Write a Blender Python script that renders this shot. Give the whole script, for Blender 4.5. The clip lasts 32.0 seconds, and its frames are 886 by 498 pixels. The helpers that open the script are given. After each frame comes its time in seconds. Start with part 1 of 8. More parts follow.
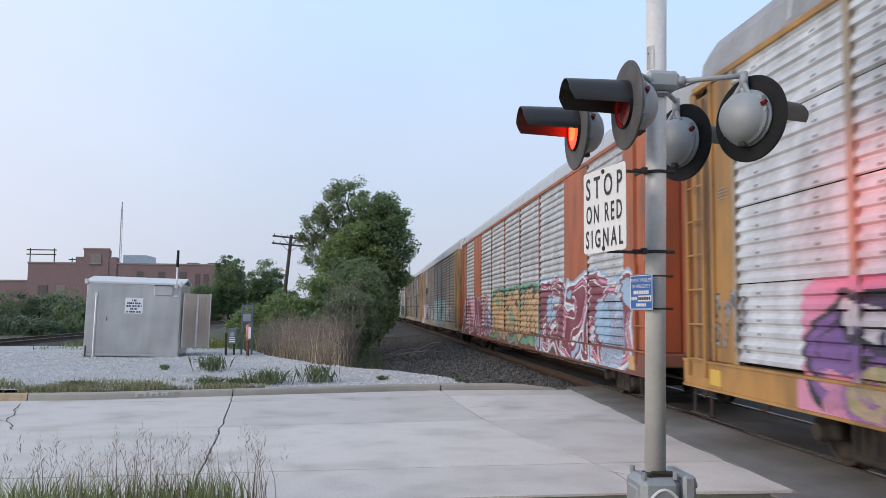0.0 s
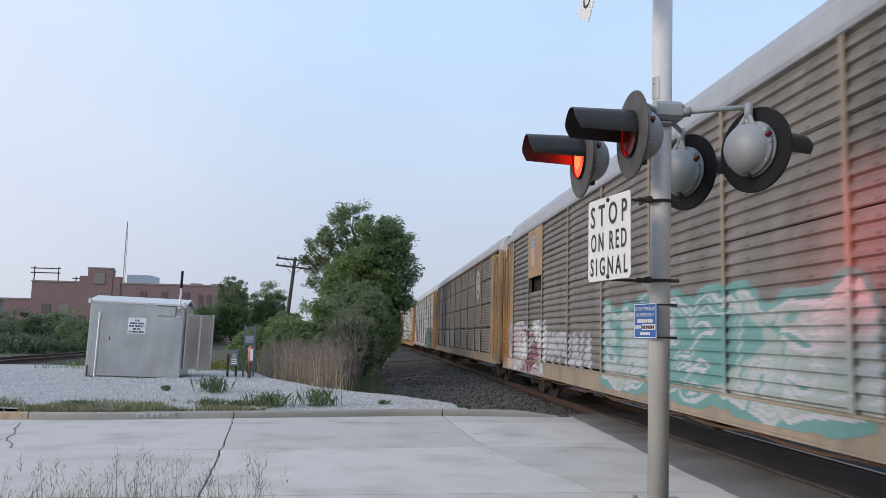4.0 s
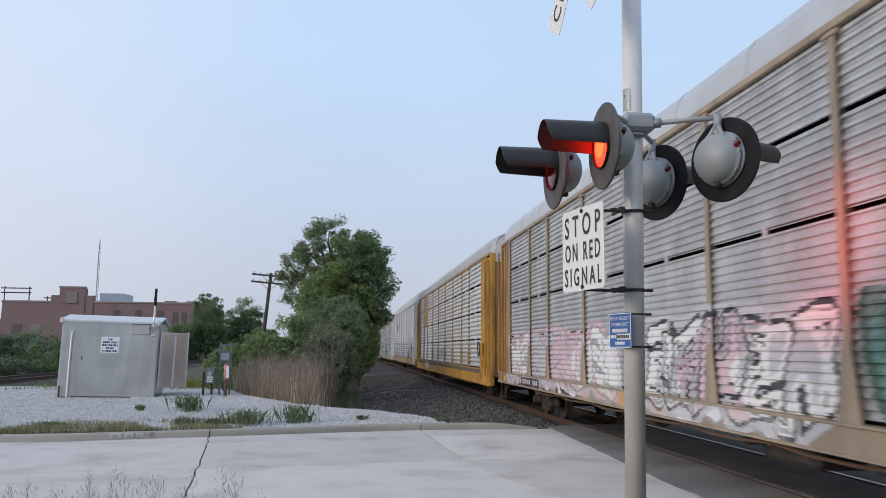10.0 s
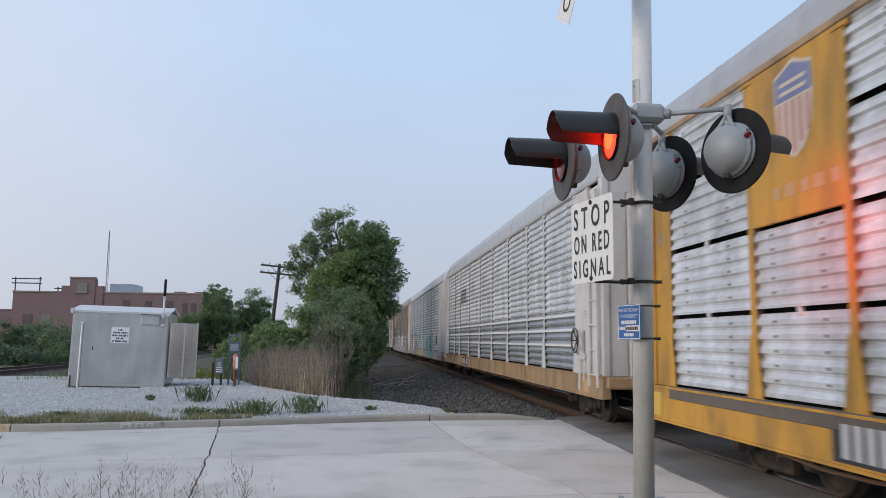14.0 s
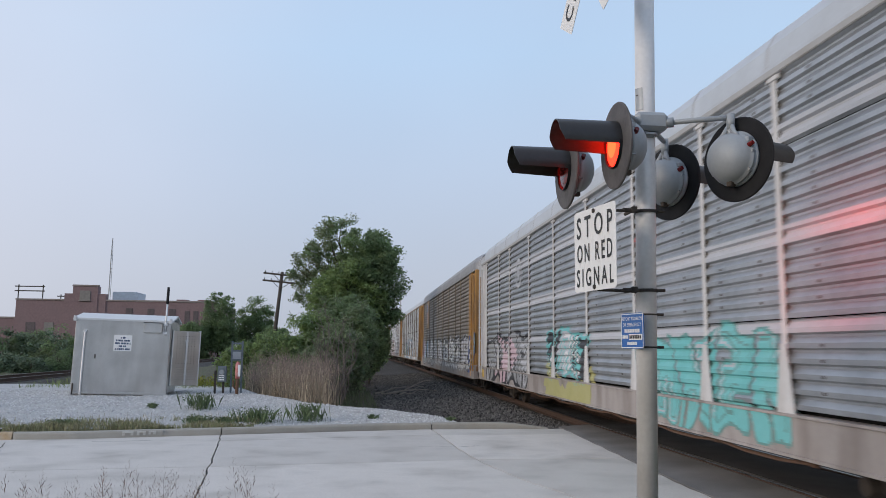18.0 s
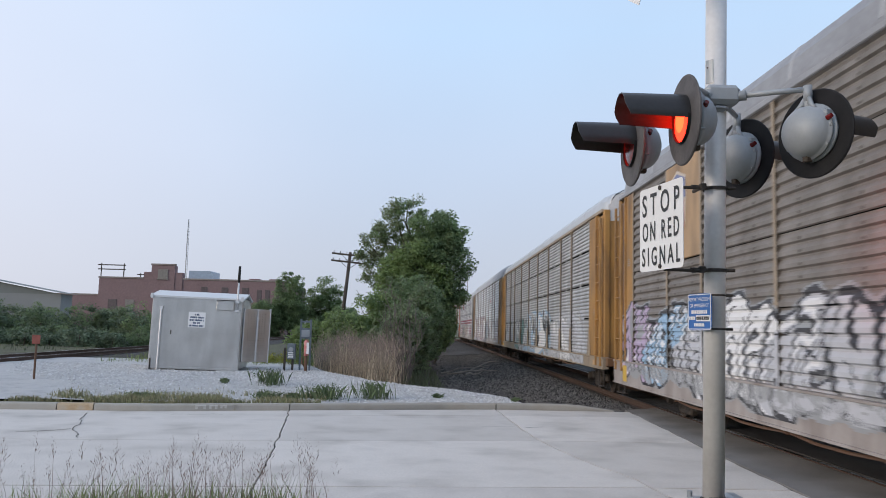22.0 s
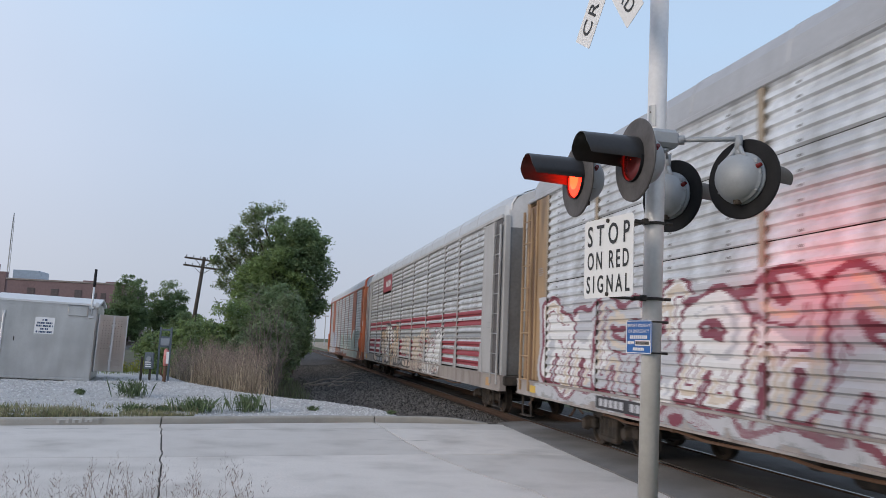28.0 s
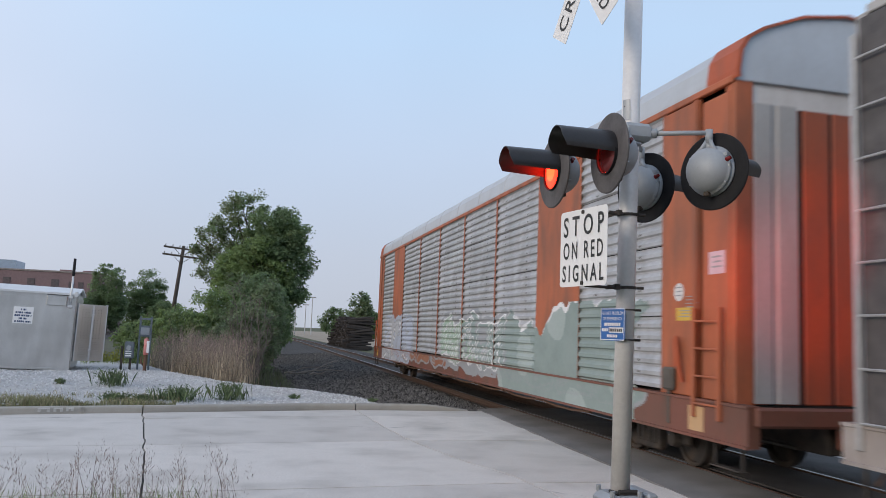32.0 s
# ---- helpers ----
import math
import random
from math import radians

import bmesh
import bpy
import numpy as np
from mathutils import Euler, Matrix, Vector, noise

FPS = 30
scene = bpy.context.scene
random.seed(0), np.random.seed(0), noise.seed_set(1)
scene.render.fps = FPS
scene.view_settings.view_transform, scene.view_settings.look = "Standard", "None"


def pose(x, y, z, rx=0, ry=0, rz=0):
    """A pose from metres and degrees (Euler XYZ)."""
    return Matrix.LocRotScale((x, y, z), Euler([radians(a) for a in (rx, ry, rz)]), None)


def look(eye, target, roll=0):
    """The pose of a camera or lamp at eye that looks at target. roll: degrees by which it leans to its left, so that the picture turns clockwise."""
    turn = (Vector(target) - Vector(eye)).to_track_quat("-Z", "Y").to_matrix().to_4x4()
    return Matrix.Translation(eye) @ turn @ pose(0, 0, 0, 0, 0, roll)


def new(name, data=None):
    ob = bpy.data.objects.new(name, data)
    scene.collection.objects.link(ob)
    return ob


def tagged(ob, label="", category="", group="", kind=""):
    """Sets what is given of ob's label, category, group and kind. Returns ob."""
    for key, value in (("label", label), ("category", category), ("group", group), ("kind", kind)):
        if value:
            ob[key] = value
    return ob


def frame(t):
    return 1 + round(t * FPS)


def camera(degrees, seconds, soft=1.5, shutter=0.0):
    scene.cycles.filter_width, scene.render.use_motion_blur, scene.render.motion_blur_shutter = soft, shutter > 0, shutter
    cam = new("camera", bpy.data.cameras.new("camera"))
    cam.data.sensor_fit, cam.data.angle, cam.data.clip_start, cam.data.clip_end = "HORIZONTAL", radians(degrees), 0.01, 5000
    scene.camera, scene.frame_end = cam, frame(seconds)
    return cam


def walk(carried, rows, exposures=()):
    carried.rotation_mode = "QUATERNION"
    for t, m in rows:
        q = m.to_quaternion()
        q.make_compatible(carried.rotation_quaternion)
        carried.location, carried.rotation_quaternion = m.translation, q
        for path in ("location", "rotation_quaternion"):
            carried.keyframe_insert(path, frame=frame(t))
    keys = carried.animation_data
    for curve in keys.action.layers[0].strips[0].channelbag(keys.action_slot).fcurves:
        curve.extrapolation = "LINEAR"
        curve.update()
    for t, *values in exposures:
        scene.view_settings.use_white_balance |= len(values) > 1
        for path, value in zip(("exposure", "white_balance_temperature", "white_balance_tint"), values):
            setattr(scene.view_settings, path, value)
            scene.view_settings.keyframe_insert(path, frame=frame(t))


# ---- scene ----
import collections

cam = camera(58.8, 32.0, soft=0.85, shutter=0.32)
PATH = [
    (0, (-0.055, 1.105, 1.802), (0.135, 3.09, 1.958), 0.5),
    (0.5, (-0.069, 1.074, 1.794), (0.113, 3.059, 1.953), 0.8),
    (1, (-0.063, 1.06, 1.8), (0.094, 3.047, 1.97), 0.9),
    (1.5, (-0.05, 1.067, 1.802), (0.094, 3.054, 1.979), 0.8),
    (2, (-0.062, 1.065, 1.792), (0.07, 3.052, 1.979), 0.8),
    (2.5, (-0.066, 1.08, 1.793), (0.071, 3.066, 1.988), 0.9),
    (3, (-0.064, 1.087, 1.812), (0.1, 3.069, 2.02), 1.1),
    (3.5, (-0.065, 1.082, 1.809), (0.117, 3.062, 2.029), 1.4),
    (5.5, (-0.07, 1.098, 1.804), (0.089, 3.082, 2.001), 1.3),
    (6, (-0.072, 1.079, 1.8), (0.087, 3.063, 1.989), 1.0),
    (6.5, (-0.065, 1.086, 1.799), (0.1, 3.071, 1.985), 0.5),
    (7, (-0.056, 1.104, 1.807), (0.119, 3.087, 1.998), 0.2),
    (7.5, (-0.059, 1.086, 1.802), (0.125, 3.067, 2.01), 0.3),
    (8, (-0.062, 1.087, 1.814), (0.135, 3.065, 2.042), 0.4),
    (8.5, (-0.064, 1.082, 1.813), (0.142, 3.056, 2.056), 0.5),
    (9, (-0.061, 1.069, 1.809), (0.158, 3.041, 2.061), 0.5),
    (9.5, (-0.056, 1.083, 1.808), (0.174, 3.054, 2.062), 0.4),
    (10, (-0.054, 1.079, 1.801), (0.183, 3.048, 2.054), 0.4),
    (10.5, (-0.055, 1.077, 1.813), (0.188, 3.047, 2.062), 0.4),
    (11, (-0.057, 1.086, 1.81), (0.185, 3.055, 2.059), 0.4),
    (11.5, (-0.055, 1.079, 1.805), (0.184, 3.049, 2.055), 0.5),
    (12, (-0.065, 1.069, 1.801), (0.169, 3.04, 2.049), 0.5),
    (12.5, (-0.068, 1.067, 1.803), (0.162, 3.039, 2.047), 0.5),
    (13, (-0.064, 1.079, 1.803), (0.161, 3.053, 2.04), 0.5),
    (13.5, (-0.059, 1.09, 1.809), (0.161, 3.065, 2.04), 0.4),
    (14, (-0.058, 1.078, 1.805), (0.159, 3.053, 2.035), 0.5),
    (14.5, (-0.065, 1.086, 1.804), (0.153, 3.06, 2.037), 0.4),
    (16.5, (-0.065, 1.073, 1.795), (0.163, 3.045, 2.039), 0.5),
    (17, (-0.064, 1.076, 1.809), (0.16, 3.048, 2.053), 0.4),
    (17.5, (-0.065, 1.065, 1.801), (0.153, 3.037, 2.049), 0.5),
    (18, (-0.061, 1.079, 1.804), (0.149, 3.052, 2.055), 0.6),
    (18.5, (-0.065, 1.074, 1.809), (0.134, 3.048, 2.062), 0.5),
    (19, (-0.06, 1.086, 1.809), (0.129, 3.061, 2.062), 0.4),
    (19.5, (-0.062, 1.078, 1.798), (0.119, 3.054, 2.051), 0.3),
    (20, (-0.064, 1.077, 1.807), (0.111, 3.054, 2.053), 0.1),
    (20.5, (-0.058, 1.081, 1.799), (0.107, 3.06, 2.04), 0.2),
    (21, (-0.054, 1.086, 1.801), (0.084, 3.068, 2.03), 0.3),
    (21.5, (-0.045, 1.095, 1.795), (0.042, 3.082, 2.011), 0.9),
    (22, (-0.01, 1.133, 1.786), (0.031, 3.123, 1.987), 1.4),
    (22.5, (-0.039, 1.187, 1.783), (-0.018, 3.178, 1.969), 1.7),
    (23, (-0.252, 1.255, 1.797), (-0.185, 3.246, 1.973), 1.9),
    (23.5, (-0.401, 1.223, 1.793), (-0.284, 3.212, 1.968), 1.9),
    (24, (-0.499, 1.083, 1.816), (-0.316, 3.067, 1.988), 1.7),
    (24.5, (-0.626, 1.028, 1.808), (-0.376, 3.004, 1.986), 1.4),
    (25, (-0.769, 1.049, 1.799), (-0.456, 3.016, 1.988), 1.6),
    (25.5, (-0.823, 1.074, 1.808), (-0.476, 3.034, 2.004), 1.6),
    (27.5, (-0.82, 1.053, 1.8), (-0.411, 2.996, 2.039), 2.6),
    (28, (-0.828, 1.083, 1.836), (-0.408, 3.024, 2.074), 2.4),
    (28.5, (-0.837, 1.079, 1.825), (-0.405, 3.017, 2.069), 2.4),
    (29, (-0.834, 1.088, 1.835), (-0.396, 3.023, 2.084), 2.4),
    (29.5, (-0.85, 1.075, 1.829), (-0.408, 3.009, 2.084), 2.4),
    (30, (-0.847, 1.082, 1.828), (-0.403, 3.016, 2.078), 2.2),
    (30.5, (-0.855, 1.098, 1.835), (-0.406, 3.032, 2.074), 2.1),
    (31, (-0.901, 1.086, 1.833), (-0.441, 3.02, 2.052), 1.9),
    (31.5, (-0.898, 1.04, 1.83), (-0.432, 2.973, 2.044), 2.2),
    (32, (-0.861, 0.922, 1.831), (-0.391, 2.855, 2.042), 2.2),
]
walk(cam, [(t, look(eye, target, roll)) for t, eye, target, roll in PATH], exposures=[(0, 0.17), (3, 0.09), (6, 0.11), (9, 0.04), (11.5, -0.01), (14, -0.07), (19, -0.10), (21, 0.0), (23, 0.11), (25, 0.04), (28, -0.07), (30, -0.06), (32, 0.0)])

# ---- world, sun, lights ----
SKY_GAIN = 1.12
world = bpy.data.worlds.new("hazy_evening_sky")
scene.world = world
world.use_nodes = True


def build_sky():
    nt = world.node_tree
    nt.nodes.clear()
    out = nt.nodes.new("ShaderNodeOutputWorld")
    bg = nt.nodes.new("ShaderNodeBackground")
    sky = nt.nodes.new("ShaderNodeTexSky")
    sky.sky_type, sky.sun_disc = "NISHITA", False
    sky.sun_elevation, sky.sun_rotation = radians(14), radians(-75)
    sky.air_density, sky.dust_density, sky.ozone_density = 1.0, 3.0, 2.0
    tc = nt.nodes.new("ShaderNodeTexCoord")
    sep = nt.nodes.new("ShaderNodeSeparateXYZ")
    nt.links.new(tc.outputs["Generated"], sep.inputs[0])
    ramp = nt.nodes.new("ShaderNodeValToRGB")
    els = ramp.color_ramp.elements
    els[0].position, els[0].color = 0.0, (0.50, 0.54, 0.63, 1)
    els[1].position, els[1].color = 1.0, (0.46, 0.56, 0.74, 1)
    for p, c in ((0.09, (0.52, 0.58, 0.70, 1)), (0.22, (0.53, 0.64, 0.82, 1)), (0.36, (0.50, 0.67, 0.90, 1)), (0.6, (0.48, 0.61, 0.84, 1))):
        e = els.new(p)
        e.color = c
    nt.links.new(sep.outputs["Z"], ramp.inputs[0])
    # the haze is paler round the low sun
    dot = nt.nodes.new("ShaderNodeVectorMath")
    dot.operation = "DOT_PRODUCT"
    dot.inputs[1].default_value = (-0.80, 0.50, 0.34)
    nt.links.new(tc.outputs["Generated"], dot.inputs[0])
    halo = nt.nodes.new("ShaderNodeMapRange")
    halo.interpolation_type = "SMOOTHSTEP"
    halo.inputs["From Min"].default_value, halo.inputs["From Max"].default_value = 0.55, 1.0
    halo.inputs["To Max"].default_value = 0.6
    nt.links.new(dot.outputs["Value"], halo.inputs["Value"])
    pale = nt.nodes.new("ShaderNodeMix")
    pale.data_type = "RGBA"
    pale.inputs["B"].default_value = (0.79, 0.80, 0.91, 1)
    nt.links.new(halo.outputs["Result"], pale.inputs["Factor"])
    nt.links.new(ramp.outputs["Color"], pale.inputs["A"])
    # thin uneven veil
    veil = nt.nodes.new("ShaderNodeTexNoise")
    veil.inputs["Scale"].default_value, veil.inputs["Detail"].default_value = 1.6, 4
    nt.links.new(tc.outputs["Generated"], veil.inputs["Vector"])
    vm = nt.nodes.new("ShaderNodeMapRange")
    vm.inputs["From Min"].default_value, vm.inputs["From Max"].default_value = 0.3, 0.7
    vm.inputs["To Min"].default_value, vm.inputs["To Max"].default_value = 0.96, 1.04
    nt.links.new(veil.outputs["Fac"], vm.inputs["Value"])
    mul = nt.nodes.new("ShaderNodeVectorMath")
    mul.operation = "SCALE"
    nt.links.new(pale.outputs["Result"], mul.inputs[0])
    nt.links.new(vm.outputs["Result"], mul.inputs["Scale"])
    # clear-sky share of the Nishita model under the haze
    clear = nt.nodes.new("ShaderNodeVectorMath")
    clear.operation = "SCALE"
    clear.inputs["Scale"].default_value = 0.06
    nt.links.new(sky.outputs[0], clear.inputs[0])
    mix = nt.nodes.new("ShaderNodeMix")
    mix.data_type = "RGBA"
    mix.inputs["Factor"].default_value = 0.9
    nt.links.new(clear.outputs["Vector"], mix.inputs["A"])
    nt.links.new(mul.outputs["Vector"], mix.inputs["B"])
    nt.links.new(mix.outputs["Result"], bg.inputs["Color"])
    bg.inputs["Strength"].default_value = SKY_GAIN
    nt.links.new(bg.outputs[0], out.inputs[0])


build_sky()
sun = new("sun", bpy.data.lights.new("sun", "SUN"))
sun.data.energy, sun.data.angle, sun.data.color = 1.5, radians(24), (1.0, 0.84, 0.68)
sun.matrix_world = look((-40, -12, 14), (0, 10, 0))

# ---- materials ----
MATS = {}


def mat(name, base, rough=0.7, metal=0.0, var=0.15, scale=3.0, fine=40.0, bump=0.15, dirt=None, dirt_amount=0.35, streak=0.0, spec=0.5, random=0.0, island=0.0, bump_dist=0.02):
    """A surface with colour variation at two scales, optional dirt patches or vertical streaks, and relief."""
    if name in MATS:
        return MATS[name]
    m = bpy.data.materials.new(name)
    m.use_nodes = True
    nt = m.node_tree
    bs = nt.nodes["Principled BSDF"]
    tc = nt.nodes.new("ShaderNodeTexCoord")
    mp = nt.nodes.new("ShaderNodeMapping")
    nt.links.new(tc.outputs["Object"], mp.inputs["Vector"])
    vec = mp.outputs["Vector"]
    big = nt.nodes.new("ShaderNodeTexNoise")
    big.inputs["Scale"].default_value, big.inputs["Detail"].default_value = scale, 6
    small = nt.nodes.new("ShaderNodeTexNoise")
    small.inputs["Scale"].default_value, small.inputs["Detail"].default_value = fine, 4
    nt.links.new(vec, big.inputs["Vector"])
    nt.links.new(vec, small.inputs["Vector"])
    add = nt.nodes.new("ShaderNodeMath")
    add.operation = "MULTIPLY_ADD"
    add.inputs[1].default_value = 0.6
    nt.links.new(big.outputs["Fac"], add.inputs[0])
    half = nt.nodes.new("ShaderNodeMath")
    half.operation = "MULTIPLY"
    half.inputs[1].default_value = 0.4
    nt.links.new(small.outputs["Fac"], half.inputs[0])
    nt.links.new(half.outputs[0], add.inputs[2])
    ramp = nt.nodes.new("ShaderNodeMapRange")
    ramp.inputs["From Min"].default_value, ramp.inputs["From Max"].default_value = 0.3, 0.7
    ramp.inputs["To Min"].default_value, ramp.inputs["To Max"].default_value = 1 - var, 1 + var
    nt.links.new(add.outputs[0], ramp.inputs["Value"])
    value = ramp.outputs["Result"]
    if random or island:
        src = nt.nodes.new("ShaderNodeObjectInfo") if random else nt.nodes.new("ShaderNodeNewGeometry")
        rr = nt.nodes.new("ShaderNodeMapRange")
        k = random or island
        rr.inputs["To Min"].default_value, rr.inputs["To Max"].default_value = 1 - k, 1 + k
        nt.links.new(src.outputs["Random" if random else "Random Per Island"], rr.inputs["Value"])
        mm = nt.nodes.new("ShaderNodeMath")
        mm.operation = "MULTIPLY"
        nt.links.new(value, mm.inputs[0])
        nt.links.new(rr.outputs["Result"], mm.inputs[1])
        value = mm.outputs[0]
    sc = nt.nodes.new("ShaderNodeVectorMath")
    sc.operation = "SCALE"
    sc.inputs[0].default_value = base
    nt.links.new(value, sc.inputs["Scale"])
    colour = sc.outputs["Vector"]
    if dirt:
        dn = nt.nodes.new("ShaderNodeTexNoise")
        dn.inputs["Scale"].default_value, dn.inputs["Detail"].default_value = scale * (1 if not streak else 2.2), 8
        dm = nt.nodes.new("ShaderNodeMapping")
        if streak:
            dm.inputs["Scale"].default_value = (1, 1, streak)
        nt.links.new(tc.outputs["Object"], dm.inputs["Vector"])
        nt.links.new(dm.outputs["Vector"], dn.inputs["Vector"])
        dr = nt.nodes.new("ShaderNodeMapRange")
        dr.inputs["From Min"].default_value, dr.inputs["From Max"].default_value = 0.42, 0.72
        dr.inputs["To Max"].default_value = dirt_amount
        nt.links.new(dn.outputs["Fac"], dr.inputs["Value"])
        mx = nt.nodes.new("ShaderNodeMix")
        mx.data_type = "RGBA"
        mx.inputs["B"].default_value = (*dirt, 1)
        nt.links.new(dr.outputs["Result"], mx.inputs["Factor"])
        nt.links.new(colour, mx.inputs["A"])
        colour = mx.outputs["Result"]
    nt.links.new(colour, bs.inputs["Base Color"])
    bs.inputs["Roughness"].default_value, bs.inputs["Metallic"].default_value = rough, metal
    bs.inputs["Specular IOR Level"].default_value = spec
    if bump:
        bp = nt.nodes.new("ShaderNodeBump")
        bp.inputs["Strength"].default_value, bp.inputs["Distance"].default_value = bump, bump_dist
        nt.links.new(small.outputs["Fac"], bp.inputs["Height"])
        nt.links.new(bp.outputs["Normal"], bs.inputs["Normal"])
    MATS[name] = m
    return m


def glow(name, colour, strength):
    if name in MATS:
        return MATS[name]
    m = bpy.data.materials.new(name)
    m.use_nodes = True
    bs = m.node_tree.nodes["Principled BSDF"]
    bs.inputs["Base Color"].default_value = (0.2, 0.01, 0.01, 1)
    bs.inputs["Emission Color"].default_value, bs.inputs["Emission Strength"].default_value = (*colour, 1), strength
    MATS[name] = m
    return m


CONCRETE = mat("weathered_concrete", (0.69, 0.65, 0.605), 0.85, var=0.27, scale=0.9, fine=45, bump=0.25, dirt=(0.36, 0.335, 0.305), dirt_amount=0.8, random=0.09)
KERB = mat("kerb_concrete", (0.40, 0.38, 0.34), 0.9, var=0.18, scale=3, fine=70, bump=0.25, dirt=(0.24, 0.22, 0.18), dirt_amount=0.5)
KERB_YELLOW = mat("worn_yellow_kerb_paint", (0.47, 0.35, 0.22), 0.85, var=0.25, scale=5, dirt=(0.38, 0.36, 0.32), dirt_amount=0.8)
JOINT = mat("dark_joint_filler", (0.07, 0.065, 0.06), 0.9, var=0.3)
ASPHALT = mat("worn_asphalt", (0.21, 0.20, 0.19), 0.9, var=0.25, scale=1.0, fine=90, bump=0.4, dirt=(0.29, 0.275, 0.26), dirt_amount=0.6)
# asphalt darkened in colour for the shade beneath the train
ASPHALT_DARK = mat("oily_crossing_asphalt", (0.065, 0.06, 0.057), 0.85, var=0.3, scale=1.3, fine=90, bump=0.4, dirt=(0.11, 0.10, 0.095), dirt_amount=0.5)
BALLAST = mat("dark_ballast", (0.066, 0.061, 0.057), 0.95, var=0.55, scale=2.0, fine=26, bump=1.0, dirt=(0.055, 0.05, 0.045), dirt_amount=0.6, bump_dist=0.06)
BALLAST_OILY = mat("oily_track_bed", (0.06, 0.054, 0.05), 0.95, var=0.5, scale=2.0, fine=26, bump=1.0, dirt=(0.10, 0.09, 0.08), dirt_amount=0.5, bump_dist=0.06)
BALLAST_STONE = mat("ballast_stone", (0.090, 0.085, 0.080), 0.95, var=0.3, scale=4, island=0.8)
SOIL = mat("dark_trackside_soil", (0.062, 0.050, 0.041), 0.95, var=0.45, scale=1.2, fine=14, bump=0.9, dirt=(0.13, 0.112, 0.095), dirt_amount=0.6, bump_dist=0.05)
PALEPAINT = mat("worn_stencil_paint", (0.56, 0.55, 0.52), 0.8, var=0.3, scale=12, dirt=(0.40, 0.38, 0.34), dirt_amount=0.9)
PADGRAVEL = mat("pale_gravel", (0.52, 0.52, 0.52), 0.95, var=0.4, scale=2.5, fine=30, bump=0.9, dirt=(0.30, 0.29, 0.25), dirt_amount=0.4, bump_dist=0.04)
PAD_STONE = mat("pale_gravel_stone", (0.53, 0.53, 0.53), 0.9, var=0.2, island=0.25)
EARTH = mat("verge_earth", (0.10, 0.095, 0.06), 0.95, var=0.4, scale=0.8, fine=12, bump=0.8, dirt=(0.075, 0.10, 0.035), dirt_amount=0.8, bump_dist=0.05)
FIELD = mat("rough_grass_ground", (0.085, 0.095, 0.04), 0.95, var=0.4, scale=0.3, fine=6, bump=0.8, dirt=(0.13, 0.12, 0.07), dirt_amount=0.6, bump_dist=0.05)
RUST = mat("rusty_rail_steel", (0.095, 0.06, 0.045), 0.75, metal=0.3, var=0.25, scale=6)
SHINE = mat("polished_rail_head", (0.24, 0.235, 0.23), 0.3, metal=1.0, var=0.1)
DRYFIELD = mat("dry_tan_grass", (0.34, 0.28, 0.21), 0.95, var=0.3, scale=0.3, fine=5, bump=0.4)
TIE = mat("creosoted_tie", (0.045, 0.038, 0.034), 0.9, var=0.35, scale=5, random=0.3)
DARKSTEEL = mat("grimy_dark_steel", (0.045, 0.04, 0.036), 0.75, metal=0.2, var=0.35, scale=4, dirt=(0.12, 0.085, 0.06), dirt_amount=0.5)
RUSTBROWN = mat("rust_brown_steel", (0.14, 0.075, 0.045), 0.8, var=0.3, scale=4, dirt=(0.06, 0.045, 0.035), dirt_amount=0.6)
GALV = mat("galvanised_mast", (0.78, 0.765, 0.755), 0.42, metal=0.15, var=0.12, scale=2.5, fine=30, bump=0.05, dirt=(0.34, 0.32, 0.30), dirt_amount=0.4)
CAST = mat("grey_cast_aluminium", (0.36, 0.38, 0.40), 0.55, metal=0.5, var=0.1, scale=6, fine=60, bump=0.08)
LAMPGREY = mat("grey_lamp_paint", (0.36, 0.385, 0.41), 0.5, metal=0.1, var=0.10, scale=5, bump=0.04, dirt=(0.25, 0.26, 0.27), dirt_amount=0.4)
BLACKPAINT = mat("dull_black_paint", (0.014, 0.014, 0.016), 0.6, var=0.2, scale=5, bump=0.05, dirt=(0.032, 0.032, 0.033), dirt_amount=0.4, spec=0.22)
GREYBACK = mat("faded_lamp_background", (0.085, 0.08, 0.082), 0.7, var=0.2, scale=6, fine=50, dirt=(0.15, 0.14, 0.14), dirt_amount=0.45)
SIGNWHITE = mat("white_sign_face", (0.80, 0.80, 0.80), 0.5, var=0.03, scale=2, bump=0)
SIGNBLACK = mat("black_sign_letters", (0.02, 0.02, 0.02), 0.5, var=0.05, bump=0)
SIGNBLUE = mat("blue_sign_face", (0.025, 0.13, 0.42), 0.45, var=0.06, bump=0)
ALUM = mat("brushed_aluminium_cabinet", (0.60, 0.59, 0.575), 0.30, metal=0.93, var=0.22, scale=1.3, fine=60, bump=0.14, dirt=(0.42, 0.405, 0.38), dirt_amount=0.45, streak=0.25)
ALUMROOF = mat("pale_cabinet_roof", (0.68, 0.68, 0.68), 0.4, metal=0.4, var=0.05, scale=2, bump=0.03)
# old red brick, paled in colour for the haze before it
BRICK = mat("hazed_red_brick", (0.25, 0.168, 0.168), 0.9, var=0.25, scale=0.25, fine=3, bump=0.1, dirt=(0.18, 0.125, 0.125), dirt_amount=0.6)
WOODPOLE = mat("weathered_pole_wood", (0.07, 0.058, 0.05), 0.9, var=0.3, scale=3, streak=0.1, dirt=(0.12, 0.11, 0.10), dirt_amount=0.4)
TWIG = mat("bare_grey_twigs", (0.15, 0.13, 0.115), 0.9, var=0.3, scale=5)
